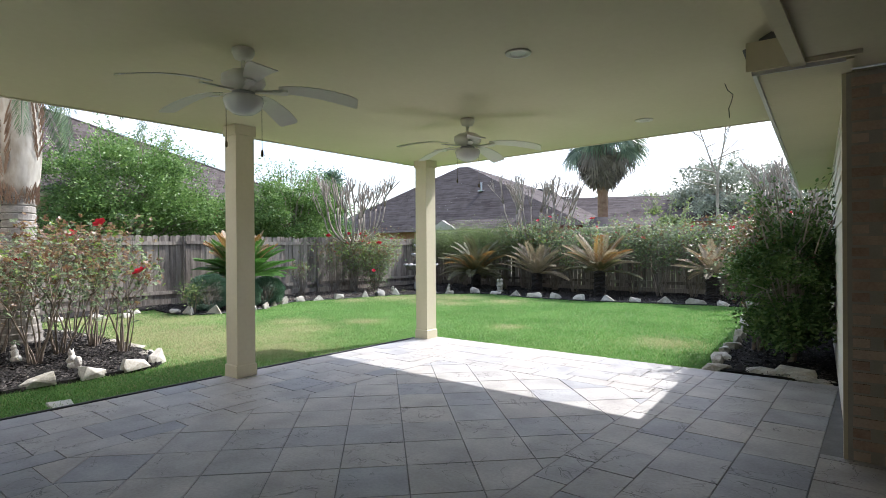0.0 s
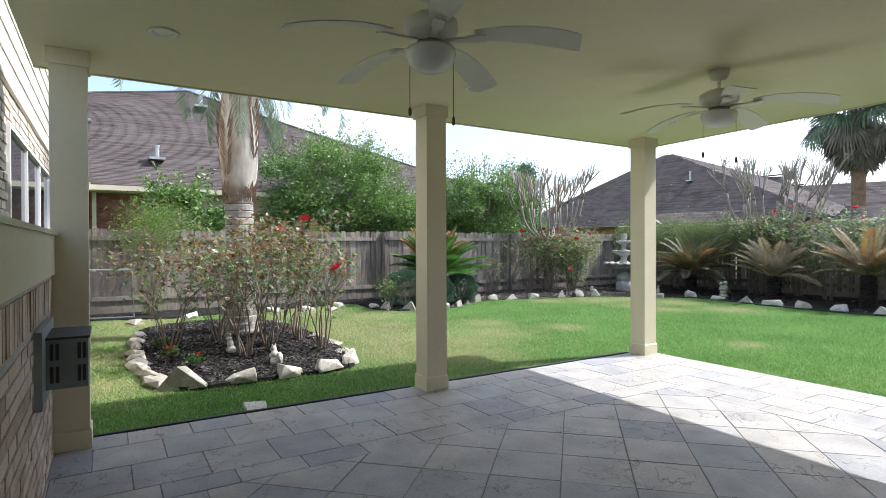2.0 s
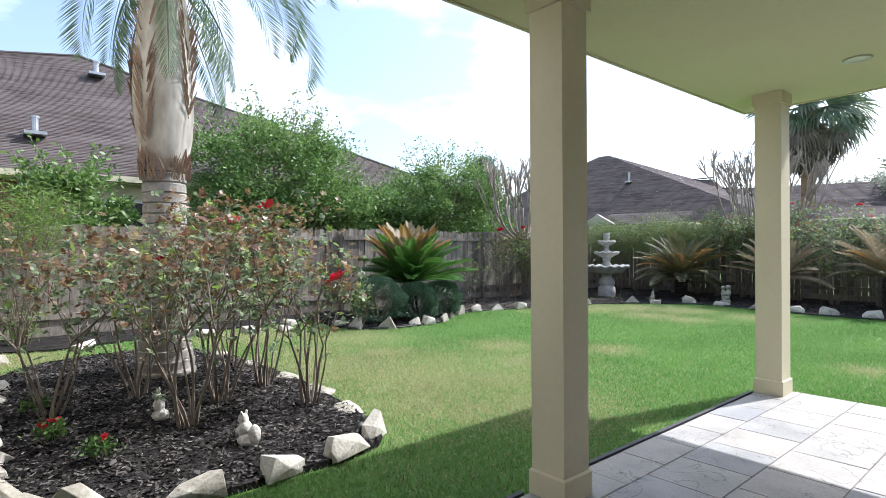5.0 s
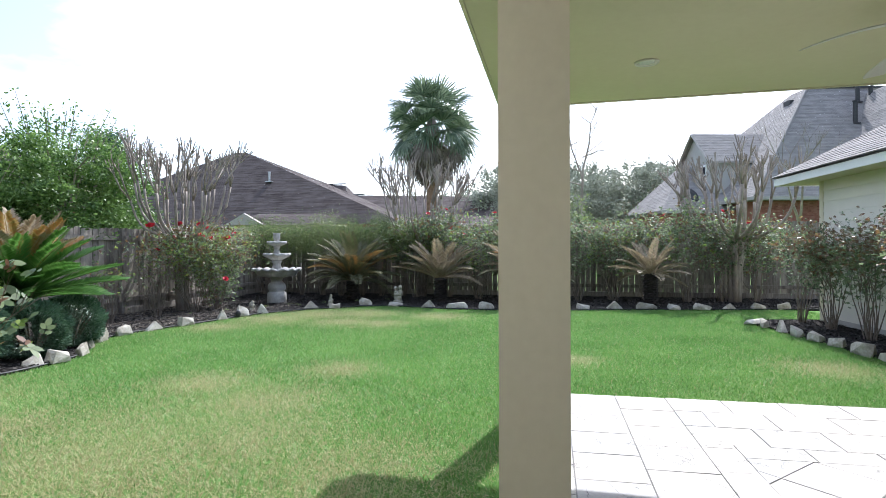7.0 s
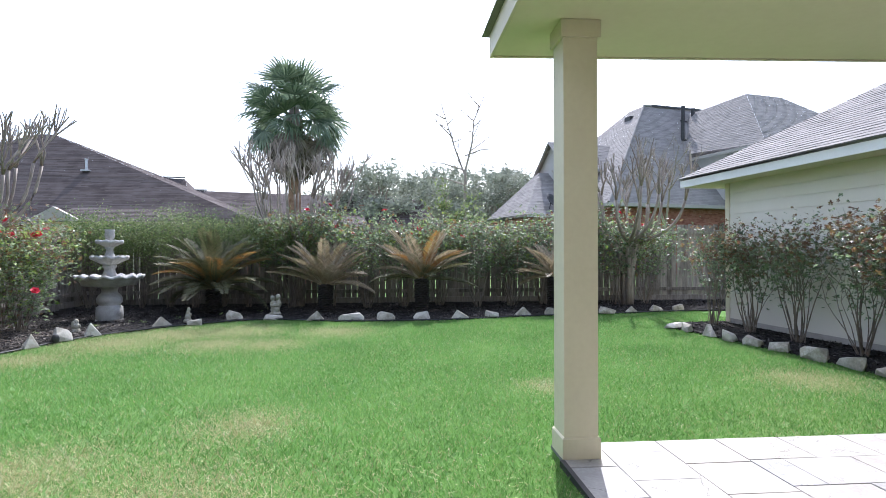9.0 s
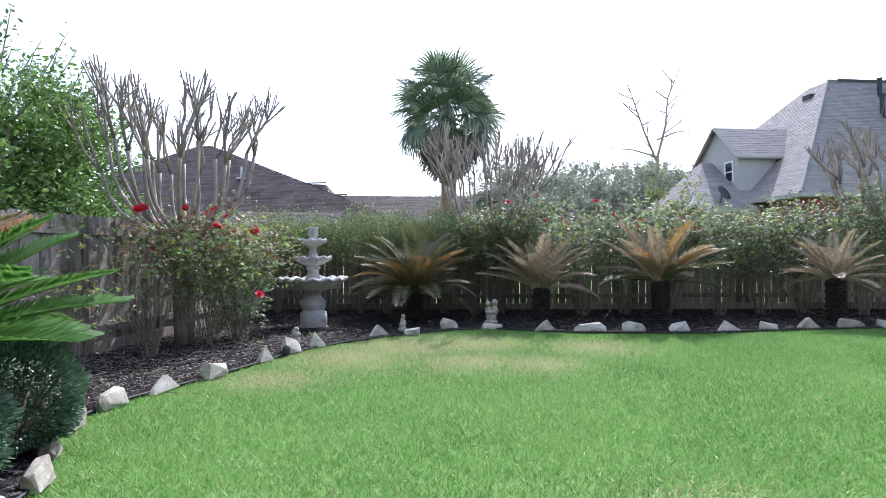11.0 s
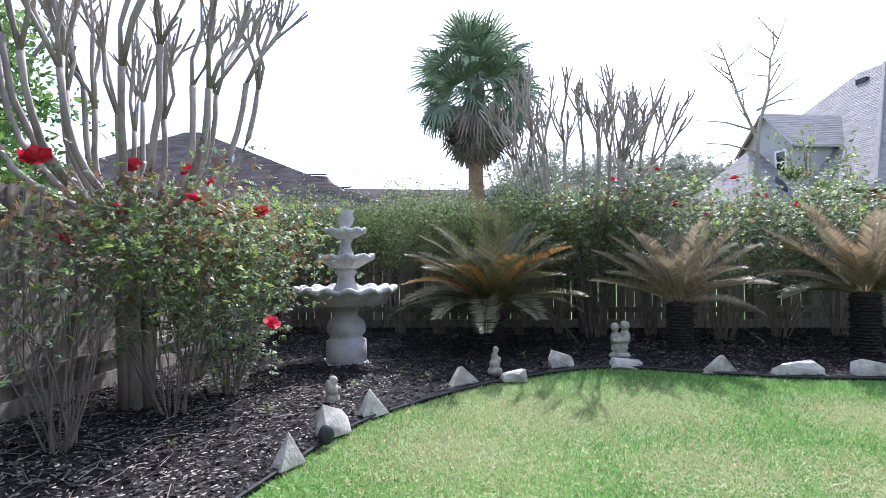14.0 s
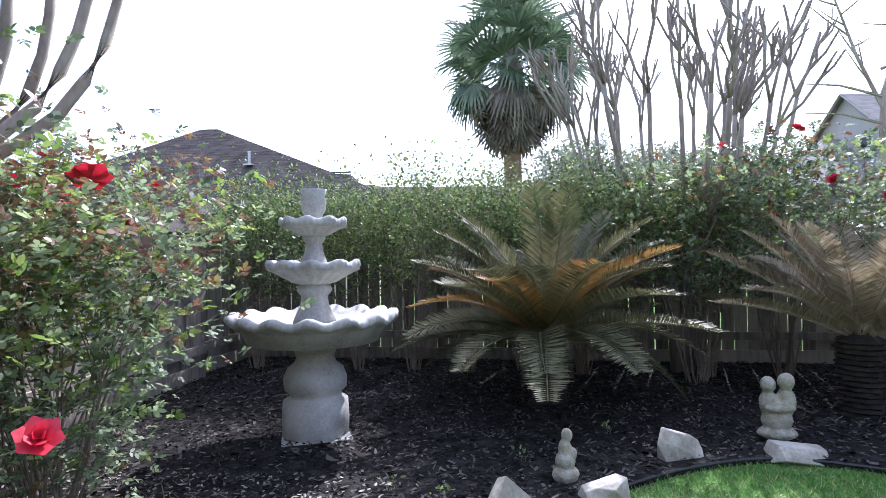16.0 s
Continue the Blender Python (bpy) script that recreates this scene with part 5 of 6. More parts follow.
stake = part("plant_stake", Geo().tube([(0, 0, -0.02), (0, 0, 0.6), (0.03, 0.0, 0.68), (0.10, 0.0, 0.72), (0.17, 0.0, 0.68), (0.19, 0, 0.6)], 0.005, 6), DARK)
stake.matrix_world = pose(-8.05, 1.75, 0.0, 0, 0, 60)
tagged(stake, "thin black iron plant stake with hooked top", "stake")
wire = part("loose_wire", Geo().tube([(0, 0, 0.0), (0.02, 0.01, -0.06), (0.06, 0.02, -0.10), (0.05, 0.01, -0.16), (0.03, 0.0, -0.22), (0.035, 0.0, -0.30)], 0.004, 5), DARK)
wire.location = (-0.66, 5.05, CEILING)
tagged(wire, "loose dark wire hanging from the porch ceiling", "wire")

# ---- plants ----
def grow(geo, g, p, d, length, r, depth, spread, tips, bend=0.12, kids=(2, 3), sides=5, shrink=0.72):
    """A branching limb; collects the twig ends."""
    n = 4
    pts, rad = [p], [r]
    q, v = Vector(p), Vector(d).normalized()
    for i in range(n):
        v = (v + Vector((g.uniform(-bend, bend), g.uniform(-bend, bend), g.uniform(-bend * 0.4, bend)))).normalized()
        q = q + v * length / n
        pts.append(tuple(q))
        rad.append(r * (1 - 0.45 * (i + 1) / n))
    geo.tube(pts, rad, sides)
    if depth <= 0:
        tips.append((Vector(q), v.copy()))
        return
    for _ in range(g.randint(*kids)):
        w = (v + Vector((g.uniform(-spread, spread), g.uniform(-spread, spread), g.uniform(-spread * 0.3, spread * 0.6)))).normalized()
        grow(geo, g, tuple(q), w, length * g.uniform(shrink * 0.8, shrink * 1.15), rad[-1] * 0.9, depth - 1, spread, tips, bend, kids, max(3, sides - 1), shrink)
    if depth > 1:
        tips.append((Vector(pts[2]), v.copy()))


flower_mesh = None


def flower_quads():
    g = np.random.default_rng(2)
    q = []
    for ring, n, tilt, size in ((0, 6, 0.35, 0.05), (1, 5, 0.8, 0.04), (2, 4, 1.15, 0.03)):
        for k in range(n):
            a = k * math.tau / n + ring * 0.4
            o = np.array([math.cos(a) * math.cos(tilt), math.sin(a) * math.cos(tilt), math.sin(tilt)])
            sd = np.array([-math.sin(a), math.cos(a), 0])
            b = np.array([0, 0, 0.0])
            q.append([b, b + o * size * 0.6 + sd * size * 0.5, b + o * size, b + o * size * 0.6 - sd * size * 0.5])
    return np.array(q)


flower_mesh = quad_mesh("flower", flower_quads(), PETAL)


def shrub(name, at, r, h, label, seed, stems=9, depth=2, per=26, leaf=(0.05, 0.03), mats=(ROSE_LEAF, BRONZE_LEAF), mix=0.25, low=0.35, flowers=0, stem_mat=STEM, stem_r=0.012, group="", category="shrub", cloud=0.10, lift=0.25, flower_scale=1.0, skirt=0, skirt_low=0.04, sprays=False, lime=0.0):
    """Stems that fork upwards from one root, leaves round the twigs, and flowers at some tips."""
    g = random.Random(seed)
    ng = np.random.default_rng(seed)
    t = empty(name, at, label, category, group)
    tips = []
    rx, ry = (r if isinstance(r, tuple) else (r, r))
    for i in range(stems):
        geo = Geo()
        a = i * math.tau / stems + g.uniform(-0.4, 0.4)
        u = g.uniform(0.1, 0.55)
        reach = g.uniform(0.35, 1.0)
        b = (math.cos(a) * rx * 0.25 * u, math.sin(a) * ry * 0.25 * u, -0.02)
        d = (math.cos(a) * rx * reach * 0.75, math.sin(a) * ry * reach * 0.75, h * g.uniform(0.75, 1.0))
        ln = math.sqrt(d[0] ** 2 + d[1] ** 2 + d[2] ** 2)
        grow(geo, g, b, d, ln * 0.56, stem_r * g.uniform(0.7, 1.3), depth, 0.75, tips, 0.16, (2, 3), 5, 0.60)
        part("stem", geo, stem_mat, t)
    pts, outs, tops = [], [], []
    for q, v in tips:
        z = q.z / h
        if z < low:
            continue
        n = max(1, int(per * g.uniform(0.5, 1.3) * min(1.0, (z - low) / 0.25 + 0.3)))
        c = np.array(q)[None] + ng.normal(0, cloud, (n, 3)) - np.array(v)[None] * ng.uniform(0, 0.25 * h, (n, 1))
        pts.append(c)
        outs.append(np.repeat(np.array(v)[None], n, 0))
        if z > 0.72:
            tops.append(q)
    if skirt:
        d = unit(ng.normal(size=(skirt // 12, 3)))
        c = d * ng.uniform(0.55, 1.0, (skirt // 12, 1)) * np.array([rx * 0.95, ry * 0.95, h * (0.5 - skirt_low / 2)]) + np.array([0, 0, h * (0.5 + skirt_low / 2)])
        c = np.repeat(c, 12, 0) + ng.normal(0, 0.07, (len(c) * 12, 3))
        pts.append(c)
        outs.append(np.repeat(d, 12, 0) * 0.7)
    pts, outs = np.concatenate(pts), np.concatenate(outs)
    ok = pts[:, 2] > 0.05
    pts, outs = pts[ok], outs[ok]
    if sprays:
        pts, outs = pts[::4], outs[::4]
        q = compound_leaves(pts, leaf[0], leaf[1], lift, outs * 0.4, seed)
    else:
        q = leaves(pts, leaf[0], leaf[1], lift, outs * 0.4, seed)
    per_leaf = len(q) // len(pts)
    high = pts[:, 2] / h
    second = (ng.random(len(pts)) < mix * np.clip((high - 0.45) * 2.4, 0.15, 1.3)) if mix else np.zeros(len(pts), bool)
    third = np.repeat((ng.random(len(pts)) < lime * np.clip(high * 1.4, 0.3, 1.2)) & ~second, per_leaf)
    second = np.repeat(second, per_leaf)
    if third.any():
        part("fresh_foliage", quad_mesh("fresh_foliage", q[third], LIME_LEAF), LIME_LEAF, t, "bright young green leaves")["kind"] = "stuff"
        q, second = q[~third], second[~third]
    if (~second).any():
        part("foliage", quad_mesh("foliage", q[~second], mats[0]), mats[0], t)["kind"] = "stuff"
    if second.any():
        part("new_growth", quad_mesh("new_growth", q[second], mats[1]), mats[1], t, "bronze young leaves")["kind"] = "stuff"
    for k in range(min(flowers, len(tops))):
        p = tops[int(k * len(tops) / max(1, flowers))]
        o = part("flower", flower_mesh, PETAL, t, "red rose bloom" if k == 0 else "")
        sc = g.uniform(1.0, 1.5) * flower_scale
        o.matrix_local = Matrix.LocRotScale((p.x, p.y, p.z + 0.03), Euler((g.uniform(-0.9, 0.6), g.uniform(-0.6, 0.6), g.uniform(0, 6))), (sc, sc, sc))
    return t


ROSE = "leggy rose bush with bronze new leaves and red blooms"
# round bed under the palm
for i, (x, y, r, h, fl) in enumerate(((-7.95, 2.0, 0.7, 1.5, 0), (-8.8, 2.95, 0.75, 1.6, 2), (-7.9, 3.0, 0.5, 1.25, 1), (-9.2, 1.9, 0.7, 1.5, 1), (-9.8, 3.0, 0.7, 1.5, 0), (-9.0, 1.2, 0.6, 1.3, 0), (-8.5, 2.4, 0.65, 1.55, 0))):
    shrub("rose_bush", (x, y, 0.015), r, h, "sparse leggy rose bush with bare brown canes in the palm bed", 200 + i, 8, 3, (11, 19, 9, 19, 19, 13, 17)[i], (0.044, 0.028), sprays=True, lime=0.15, mix=0.5, low=0.48, flowers=fl, group="roses in the palm bed", stem_r=0.0135, flower_scale=1.7)
# along the left fence, before the fountain
for i, (x, y, r, h, fl, per) in enumerate(((-13.25, 11.3, 0.65, 1.5, 1, 9), (-13.0, 12.1, 0.9, 1.72, 6, 26), (-12.85, 12.75, 0.65, 1.68, 4, 34), (-13.5, 13.3, 0.8, 1.8, 3, 26), (-13.3, 10.1, 0.5, 1.0, 0, 4))):
    shrub("rose_bush", (x, y, 0.01), r, h, ROSE, 220 + i, 19, 3, int(per * 0.75), (0.037, 0.021), sprays=True, lime=0.32, mix=0.32, low=0.40, flowers=fl, group="roses by the side fence", stem_r=0.0075, skirt=(300, 2000, 5200, 2000, 60)[i], skirt_low=(0.5, 0.40, 0.06, 0.45, 0.5)[i], flower_scale=1.45)
# single large blooms on the bush by the fountain
for x, y, z in ((-12.12, 11.95, 0.74), (-12.85, 12.1, 1.92), (-12.7, 12.2, 1.84), (-13.1, 11.8, 1.92)):
    bloom = part("rose_bloom", flower_mesh, PETAL)
    bloom.matrix_world = Matrix.LocRotScale((x, y, z), Euler((0.7, -0.5, x * 3)), (1.5, 1.5, 1.5))
    stalk = part("stalk", Geo().tube([(0, 0, 0), (-0.02, 0.03, -0.05), (-0.07, 0.08, -0.09)], 0.002, 4), STEM, bloom)
    tagged(bloom, "large open red rose bloom on a thin stalk", "flower", "large rose blooms")
twigs = Geo()
tg = random.Random(34)
for k in range(240):
    x, y, a, l = tg.uniform(-14.0, -11.9), tg.uniform(8.8, 13.2), tg.uniform(0, math.tau), tg.uniform(0.08, 0.4)
    twigs.tube([(x, y, 0.035), (x + l * 0.5 * math.cos(a), y + l * 0.5 * math.sin(a), 0.05), (x + l * math.cos(a + 0.3), y + l * math.sin(a + 0.3), 0.036)], [0.003, 0.0026, 0.0015], 4)
tagged(part("fallen_twigs", twigs, STEM), "thin dry twigs fallen on the mulch", "twigs", kind="stuff")
# row before the back fence
for i in range(11):
    x = -9.0 + i * 0.88
    shrub("rose_bush", (x, 16.25 + 0.25 * math.sin(i * 2.1), 0.01), 0.8, 2.02 + 0.12 * math.sin(i * 1.7), "rose bush with dull green leaves against the fence", 240 + i, 14, 3, 20, (0.042, 0.026), sprays=True, lime=0.12, mix=0.14, low=0.42, flowers=(1, 2, 3, 2, 2, 1, 1, 1, 1, 1, 0)[i], group="roses along the back fence", stem_r=0.010, skirt=2300, skirt_low=0.36, flower_scale=1.35)
# fine-leaved hedge behind the fountain
for i in range(9):
    x = -13.8 + i * 0.62
    shrub("hedge_shrub", (x, 16.55 + 0.1 * math.sin(i * 3.0), 0.01), (0.55, 0.42), 2.2 + 0.12 * math.sin(i * 2.3), "tall leggy hedge shrub with small yellow-green leaves", 260 + i, 18, 2, 40, (0.042, 0.024), mats=(HEDGE_LEAF, LEAF), mix=0.25, low=0.42, group="hedge behind the fountain", stem_r=0.008, skirt=1700, skirt_low=0.32)
# against the siding wall
for i, (y, r, h, fl) in enumerate(((12.45, 0.65, 1.5, 1), (11.5, 0.7, 1.5, 0), (10.5, 0.75, 1.55, 0), (9.45, 0.75, 1.55, 1), (8.4, 0.7, 1.5, 1))):
    shrub("rose_bush", (-0.55 - (y - 8) * 0.06, y, 0.01), (0.5, r), h, "bare-stemmed rose bush with leaves only at the top", 280 + i, 15, 3, 20, (0.036, 0.022), sprays=True, mix=0.45, low=0.5, flowers=fl, group="roses along the siding wall", stem_r=0.0095)
shrub("rose_bush", (-0.95, 8.35, 0.01), 0.55, 1.65, "rose bush with orange-red new leaves beside the evergreen", 291, 11, 3, 26, (0.038, 0.023), sprays=True, mix=0.8, low=0.3, flowers=5)
# light green bamboo by the side fence
shrub("bamboo_clump", (-13.65, 1.25, 0.0), (0.5, 0.65), 2.35, "feathery pale green bamboo clump by the fence", 292, 18, 2, 34, (0.10, 0.013), mats=(BAMBOO_LEAF, LEAF), mix=0.1, low=0.12, stem_r=0.010, cloud=0.12, lift=-0.1, category="bamboo")
shrub("small_shrub", (-11.75, 5.95, 0.01), 0.32, 0.75, "small shrub with yellow-green leaf tips", 293, 8, 1, 30, (0.05, 0.03), mats=(HEDGE_LEAF, LEAF), mix=0.3, low=0.2)
for i, (x, y) in enumerate(((-8.2, 1.15), (-7.6, 1.35), (-9.1, 1.1))):
    shrub("bedding_plant", (x, y, 0.015), 0.14, 0.16, "small red-flowered bedding plant in the mulch", 300 + i, 7, 1, 16, (0.035, 0.022), mats=(LEAF, LEAF), mix=0, low=0.1, flowers=5, stem_r=0.003, cloud=0.03, group="bedding plants", flower_scale=0.5, category="flower")
for i, (x, y) in enumerate(((-10.7, 13.9), (-11.7, 12.9), (-11.4, 13.4), (-12.2, 12.1), (-10.1, 14.5), (-9.4, 14.9), (-11.1, 13.3), (-12.5, 11.3))):
    shrub("weed", (x, y, 0.01), 0.07, 0.07, "tiny green weed in the mulch", 310 + i, 5, 1, 9, (0.03, 0.018), mats=(HEDGE_LEAF, LEAF), mix=0, low=0.05, stem_r=0.002, cloud=0.02, group="weeds in the mulch", category="weed")


def ball_bush(x, y, r, h, seed):
    t = empty("boxwood", (x, y, 0), "clipped rounded boxwood bush with dense dark leaves", "shrub", "boxwood under the sago palm")
    ng = np.random.default_rng(seed)
    geo = Geo()
    for k in range(7):
        a = k * 0.9
        geo.tube([(0, 0, -0.02), (0.4 * r * math.cos(a), 0.4 * r * math.sin(a), h * 0.4), (0.75 * r * math.cos(a), 0.75 * r * math.sin(a), h * 0.7)], [0.02, 0.014, 0.006], 5)
    part("woody_base", geo, STEM, t)["kind"] = "stuff"
    n = 12000
    d = unit(ng.normal(size=(n, 3)))
    rad = ng.uniform(0.72, 1.02, (n, 1)) ** 0.7
    bump = 1 + 0.07 * np.sin(d[:, :1] * 7 + seed) * np.cos(d[:, 1:2] * 6) + 0.05 * np.sin(d[:, 2:] * 9)
    p = d * rad * bump * np.array([r, r, h / 2]) + np.array([0, 0, h / 2])
    part("foliage", quad_mesh("foliage", leaves(p, 0.032, 0.02, 0.2, d * 0.8, seed), BOX_LEAF), BOX_LEAF, t)


for i, (x, y, r, h) in enumerate(((-11.95, 6.45, 0.5, 0.84), (-11.78, 7.2, 0.42, 0.72), (-12.0, 8.0, 0.42, 0.72), (-12.75, 8.6, 0.4, 0.62))):
    ball_bush(x, y, r, h, 320 + i)


def frond_mesh(name, length, leaf, pairs, mat, arch, vee, seed, droop=0.15, width=0.012):
    """A feather frond along +x that arches down: midrib and two rows of leaflets."""
    g = np.random.default_rng(seed)
    t = np.linspace(0, 1, 14)
    x = length * np.sin(t * arch) / arch
    z = length * (np.cos(t * arch) - 1) / arch
    q = []
    for i in range(13):
        r0, r1 = 0.012 * (1 - t[i]) + 0.003, 0.012 * (1 - t[i + 1]) + 0.003
        for ox, oz in ((1, 0), (0, 1)):
            q.append([[x[i], -r0 * ox, z[i] - r0 * oz], [x[i + 1], -r1 * ox, z[i + 1] - r1 * oz], [x[i + 1], r1 * ox, z[i + 1] + r1 * oz], [x[i], r0 * ox, z[i] + r0 * oz]])
    for k in range(pairs):
        s = 0.10 + 0.90 * (k + 0.5) / pairs
        a = arch * s
        px, pz = length * math.sin(a) / arch, length * (math.cos(a) - 1) / arch
        fx, fz = math.cos(a), -math.sin(a)
        ll = leaf * (0.35 + 0.65 * math.sin(math.pi * min(0.96, 0.12 + s * 0.80))) * (1 if s < 0.9 else 0.75)
        for sd in (-1, 1):
            d = np.array([fx * 0.62 + fz * 0 + g.normal(0, 0.05), sd * 0.78, fz * 0.62 + vee - droop * g.uniform(0.5, 1.5)])
            d /= np.linalg.norm(d)
            b = np.array([px, 0, pz])
            w = np.array([fx, 0, fz]) * width * 0.5
            e = b + d * ll * g.uniform(0.88, 1.06)
            e[2] -= droop * ll * 0.35
            m = b + d * ll * 0.5
            q.append([b - w * 0.7, m - w, e, m + w])
    return quad_mesh(name, np.array(q), mat)


def sago(x, y, trunk_h, length, mats, n, label, seed, lo=-15, hi=80, width=0.014, pairs=58, arcs=(0.5, 0.8, 0.38)):
    """mats: (low fronds, high fronds)."""
    g = random.Random(seed)
    t = empty("sago_palm", (x, y, 0), label, "sago palm", "sago palms")
    prof = [(0.15, -0.02)]
    k = 0
    while k * 0.04 < trunk_h:
        prof += [(0.17, k * 0.04 + 0.01), (0.145, k * 0.04 + 0.035)]
        k += 1
    prof += [(0.09, trunk_h + 0.05), (0.02, trunk_h + 0.08)]
    part("trunk", Geo().lathe(prof, 14, wave=lambda i, a: 0.10 * math.sin(7 * a + i)), BARK_DARK, t)
    meshes = {m.name: [frond_mesh("frond", length * f, 0.20 * length / 1.1, pairs, m, ar, 0.38, seed + j, 0.06, width) for j, (f, ar) in enumerate(zip((1.0, 0.92, 1.06), arcs))] for m in set(mats)}
    for i in range(n):
        u = (i + 0.5) / n
        el = lo + (hi - lo) * u ** 0.7 + g.uniform(-7, 7)
        az = i * 137.5 + g.uniform(-12, 12)
        m = mats[min(len(mats) - 1, int(u * len(mats) + g.uniform(-0.35, 0.35)))] if u < 1 else mats[-1]
        o = part("frond", g.choice(meshes[m.name]), m, t)
        o.matrix_local = pose(0, 0, trunk_h + 0.02, 0, 0, az) @ pose(0.05, 0, 0, g.uniform(-14, 14), -el, 0)


BARK_DARK = material("sago_trunk", [(0.008, 0.006, 0.005), (0.017, 0.013, 0.010), (0.035, 0.027, 0.021)], 12, 60, 0.95, 0.8)
sago(-12.65, 7.7, 0.62, 1.3, (SAGO_GREEN, SAGO_GREEN, SAGO_GREEN, SAGO_RUST, SAGO_TAN), 70, "large sago palm with green fronds turning rust at the heart", 401, 14, 82, 0.034, 80)
sago(-10.5, 15.25, 0.50, 1.35, (SAGO_OLIVE, SAGO_OLIVE, SAGO_OLIVE, SAGO_OLIVE, SAGO_RUST, SAGO_OLIVE, SAGO_OLIVE, SAGO_OLIVE), 50, "sago palm with dull olive and browned fronds", 409, 4, 84, 0.020, 66, (0.85, 1.2, 0.65))
sago(-8.1, 15.2, 0.58, 1.15, (SAGO_TAN, SAGO_TAN, SAGO_TAN), 26, "sago palm with dead tan fronds", 403, 12, 74, 0.022, 70)
sago(-5.98, 15.05, 0.70, 1.2, (SAGO_OLIVE, SAGO_TAN, SAGO_RUST, SAGO_TAN), 32, "sago palm with tan and rust fronds on a dark trunk", 404, 8, 72, 0.02, 70)
sago(-2.98, 15.1, 0.72, 0.9, (SAGO_TAN, SAGO_TAN), 26, "small sago palm with bleached tan fronds", 405, -4, 74, 0.018, 60)


def queen_palm(x, y):
    t = empty("queen_palm", (x, y, 0), "queen palm with ringed grey trunk and shaggy old boots", "palm tree")
    t.matrix_world = pose(x, y, 0) @ Matrix.Diagonal((0.9, 0.9, 1.0, 1.0))
    prof = []
    z = -0.03
    while z < 2.35:
        r = 0.245 + 0.10 * math.exp(-z * 2.2)
        prof += [(r + 0.006, z), (r + 0.004, z + 0.085), (r - 0.012, z + 0.10)]
        z += 0.115
    prof += [(0.24, 2.4), (0.2, 2.6)]
    part("trunk", Geo().lathe(prof, 22, wave=lambda i, a: 0.02 * math.sin(3 * a + i * 0.7)), PALM_TRUNK, t)
    part("crownshaft", Geo().lathe([(0.245, 2.30), (0.27, 2.42), (0.315, 2.62), (0.35, 2.9), (0.365, 3.2), (0.35, 3.5), (0.31, 3.85), (0.26, 4.2), (0.18, 4.6), (0.08, 4.95)], 26, wave=lambda i, a: 0.05 * math.sin(2 * a + i * 0.5) + 0.025 * math.sin(5 * a + i * 1.1)), BOOT, t, smooth=True)
    g = random.Random(77)
    # ragged brown fibre round the foot of the sheaths and up their open seams
    fib = Geo()
    for k in range(520):
        if k < 240:
            a, z0, h, w = g.uniform(0, math.tau), 2.20 + g.uniform(-0.05, 0.16), g.uniform(0.05, 0.2), g.uniform(0.004, 0.014)
            r, slant = 0.262 + 0.05 * max(0, z0 - 2.25), g.uniform(-0.5, 0.5)
        else:
            seam = k % 4
            u = g.random()
            side = g.choice((-1, 1))
            a = (5.45, 3.9, 0.6, 2.2)[seam] + side * (0.03 + 0.22 * u) * g.uniform(0.5, 1.0)
            z0, h, w = 2.55 + 0.14 * seam + 0.95 * u + (0.55 if g.random() < 0.3 else 0), g.uniform(0.10, 0.30), g.uniform(0.004, 0.016)
            r, slant = 0.315 + 0.05 * math.sin(min(1.0, (z0 - 2.35) / 1.7) * math.pi), side * 0.4
        c, sn = math.cos(a), math.sin(a)
        out = g.uniform(0.0, 0.035)
        path = [(c * (r + 0.012 + out * v) - sn * slant * h * v, sn * (r + 0.012 + out * v) + c * slant * h * v, z0 + v * h) for v in (0, 0.5, 1.0)]
        fib.tube(path, [w * 0.6, w, w * 0.3], 3)
    part("fibre", fib, FIBRE, t, "ragged brown fibre")["kind"] = "stuff"
    hang = [frond_mesh("frond", 1.35 * f, 0.26, 56, PALM_GREEN, ar, -0.1, 540 + j, 0.7, 0.02) for j, (f, ar) in enumerate(((1.0, 0.8), (1.15, 0.7)))]
    for k in range(7):
        o = part("frond", hang[k % 2], PALM_GREEN, t)
        o.matrix_local = pose(0, 0, 4.3 + 0.03 * k, 0, 0, k * 137.5 + 75) @ pose(0.25, 0, 0, g.uniform(-20, 20), g.uniform(40, 58), 0)
    me = [frond_mesh("frond", 2.7 * f, 0.5, 76, PALM_GREEN, ar, -0.1, 500 + j, 0.5, 0.024) for j, (f, ar) in enumerate(((1.0, 2.7), (0.9, 2.9), (1.05, 2.4)))]
    for k in range(20):
        o = part("frond", me[k % 3], PALM_GREEN, t)
        o.matrix_local = pose(0, 0, 4.35 + 0.02 * k, 0, 0, k * 137.5 + 20) @ pose(0.12, 0, 0, g.uniform(-20, 20), -g.uniform(48, 84), 0)


queen_palm(-10.12, 2.36)


FAN_GREEN = material("fan_leaf_green", [(0.06, 0.095, 0.06), (0.11, 0.155, 0.095), (0.19, 0.24, 0.15)], 2, 20, 0.45, 0.0, random_amount=0.6, island=True, through_light=0.3)


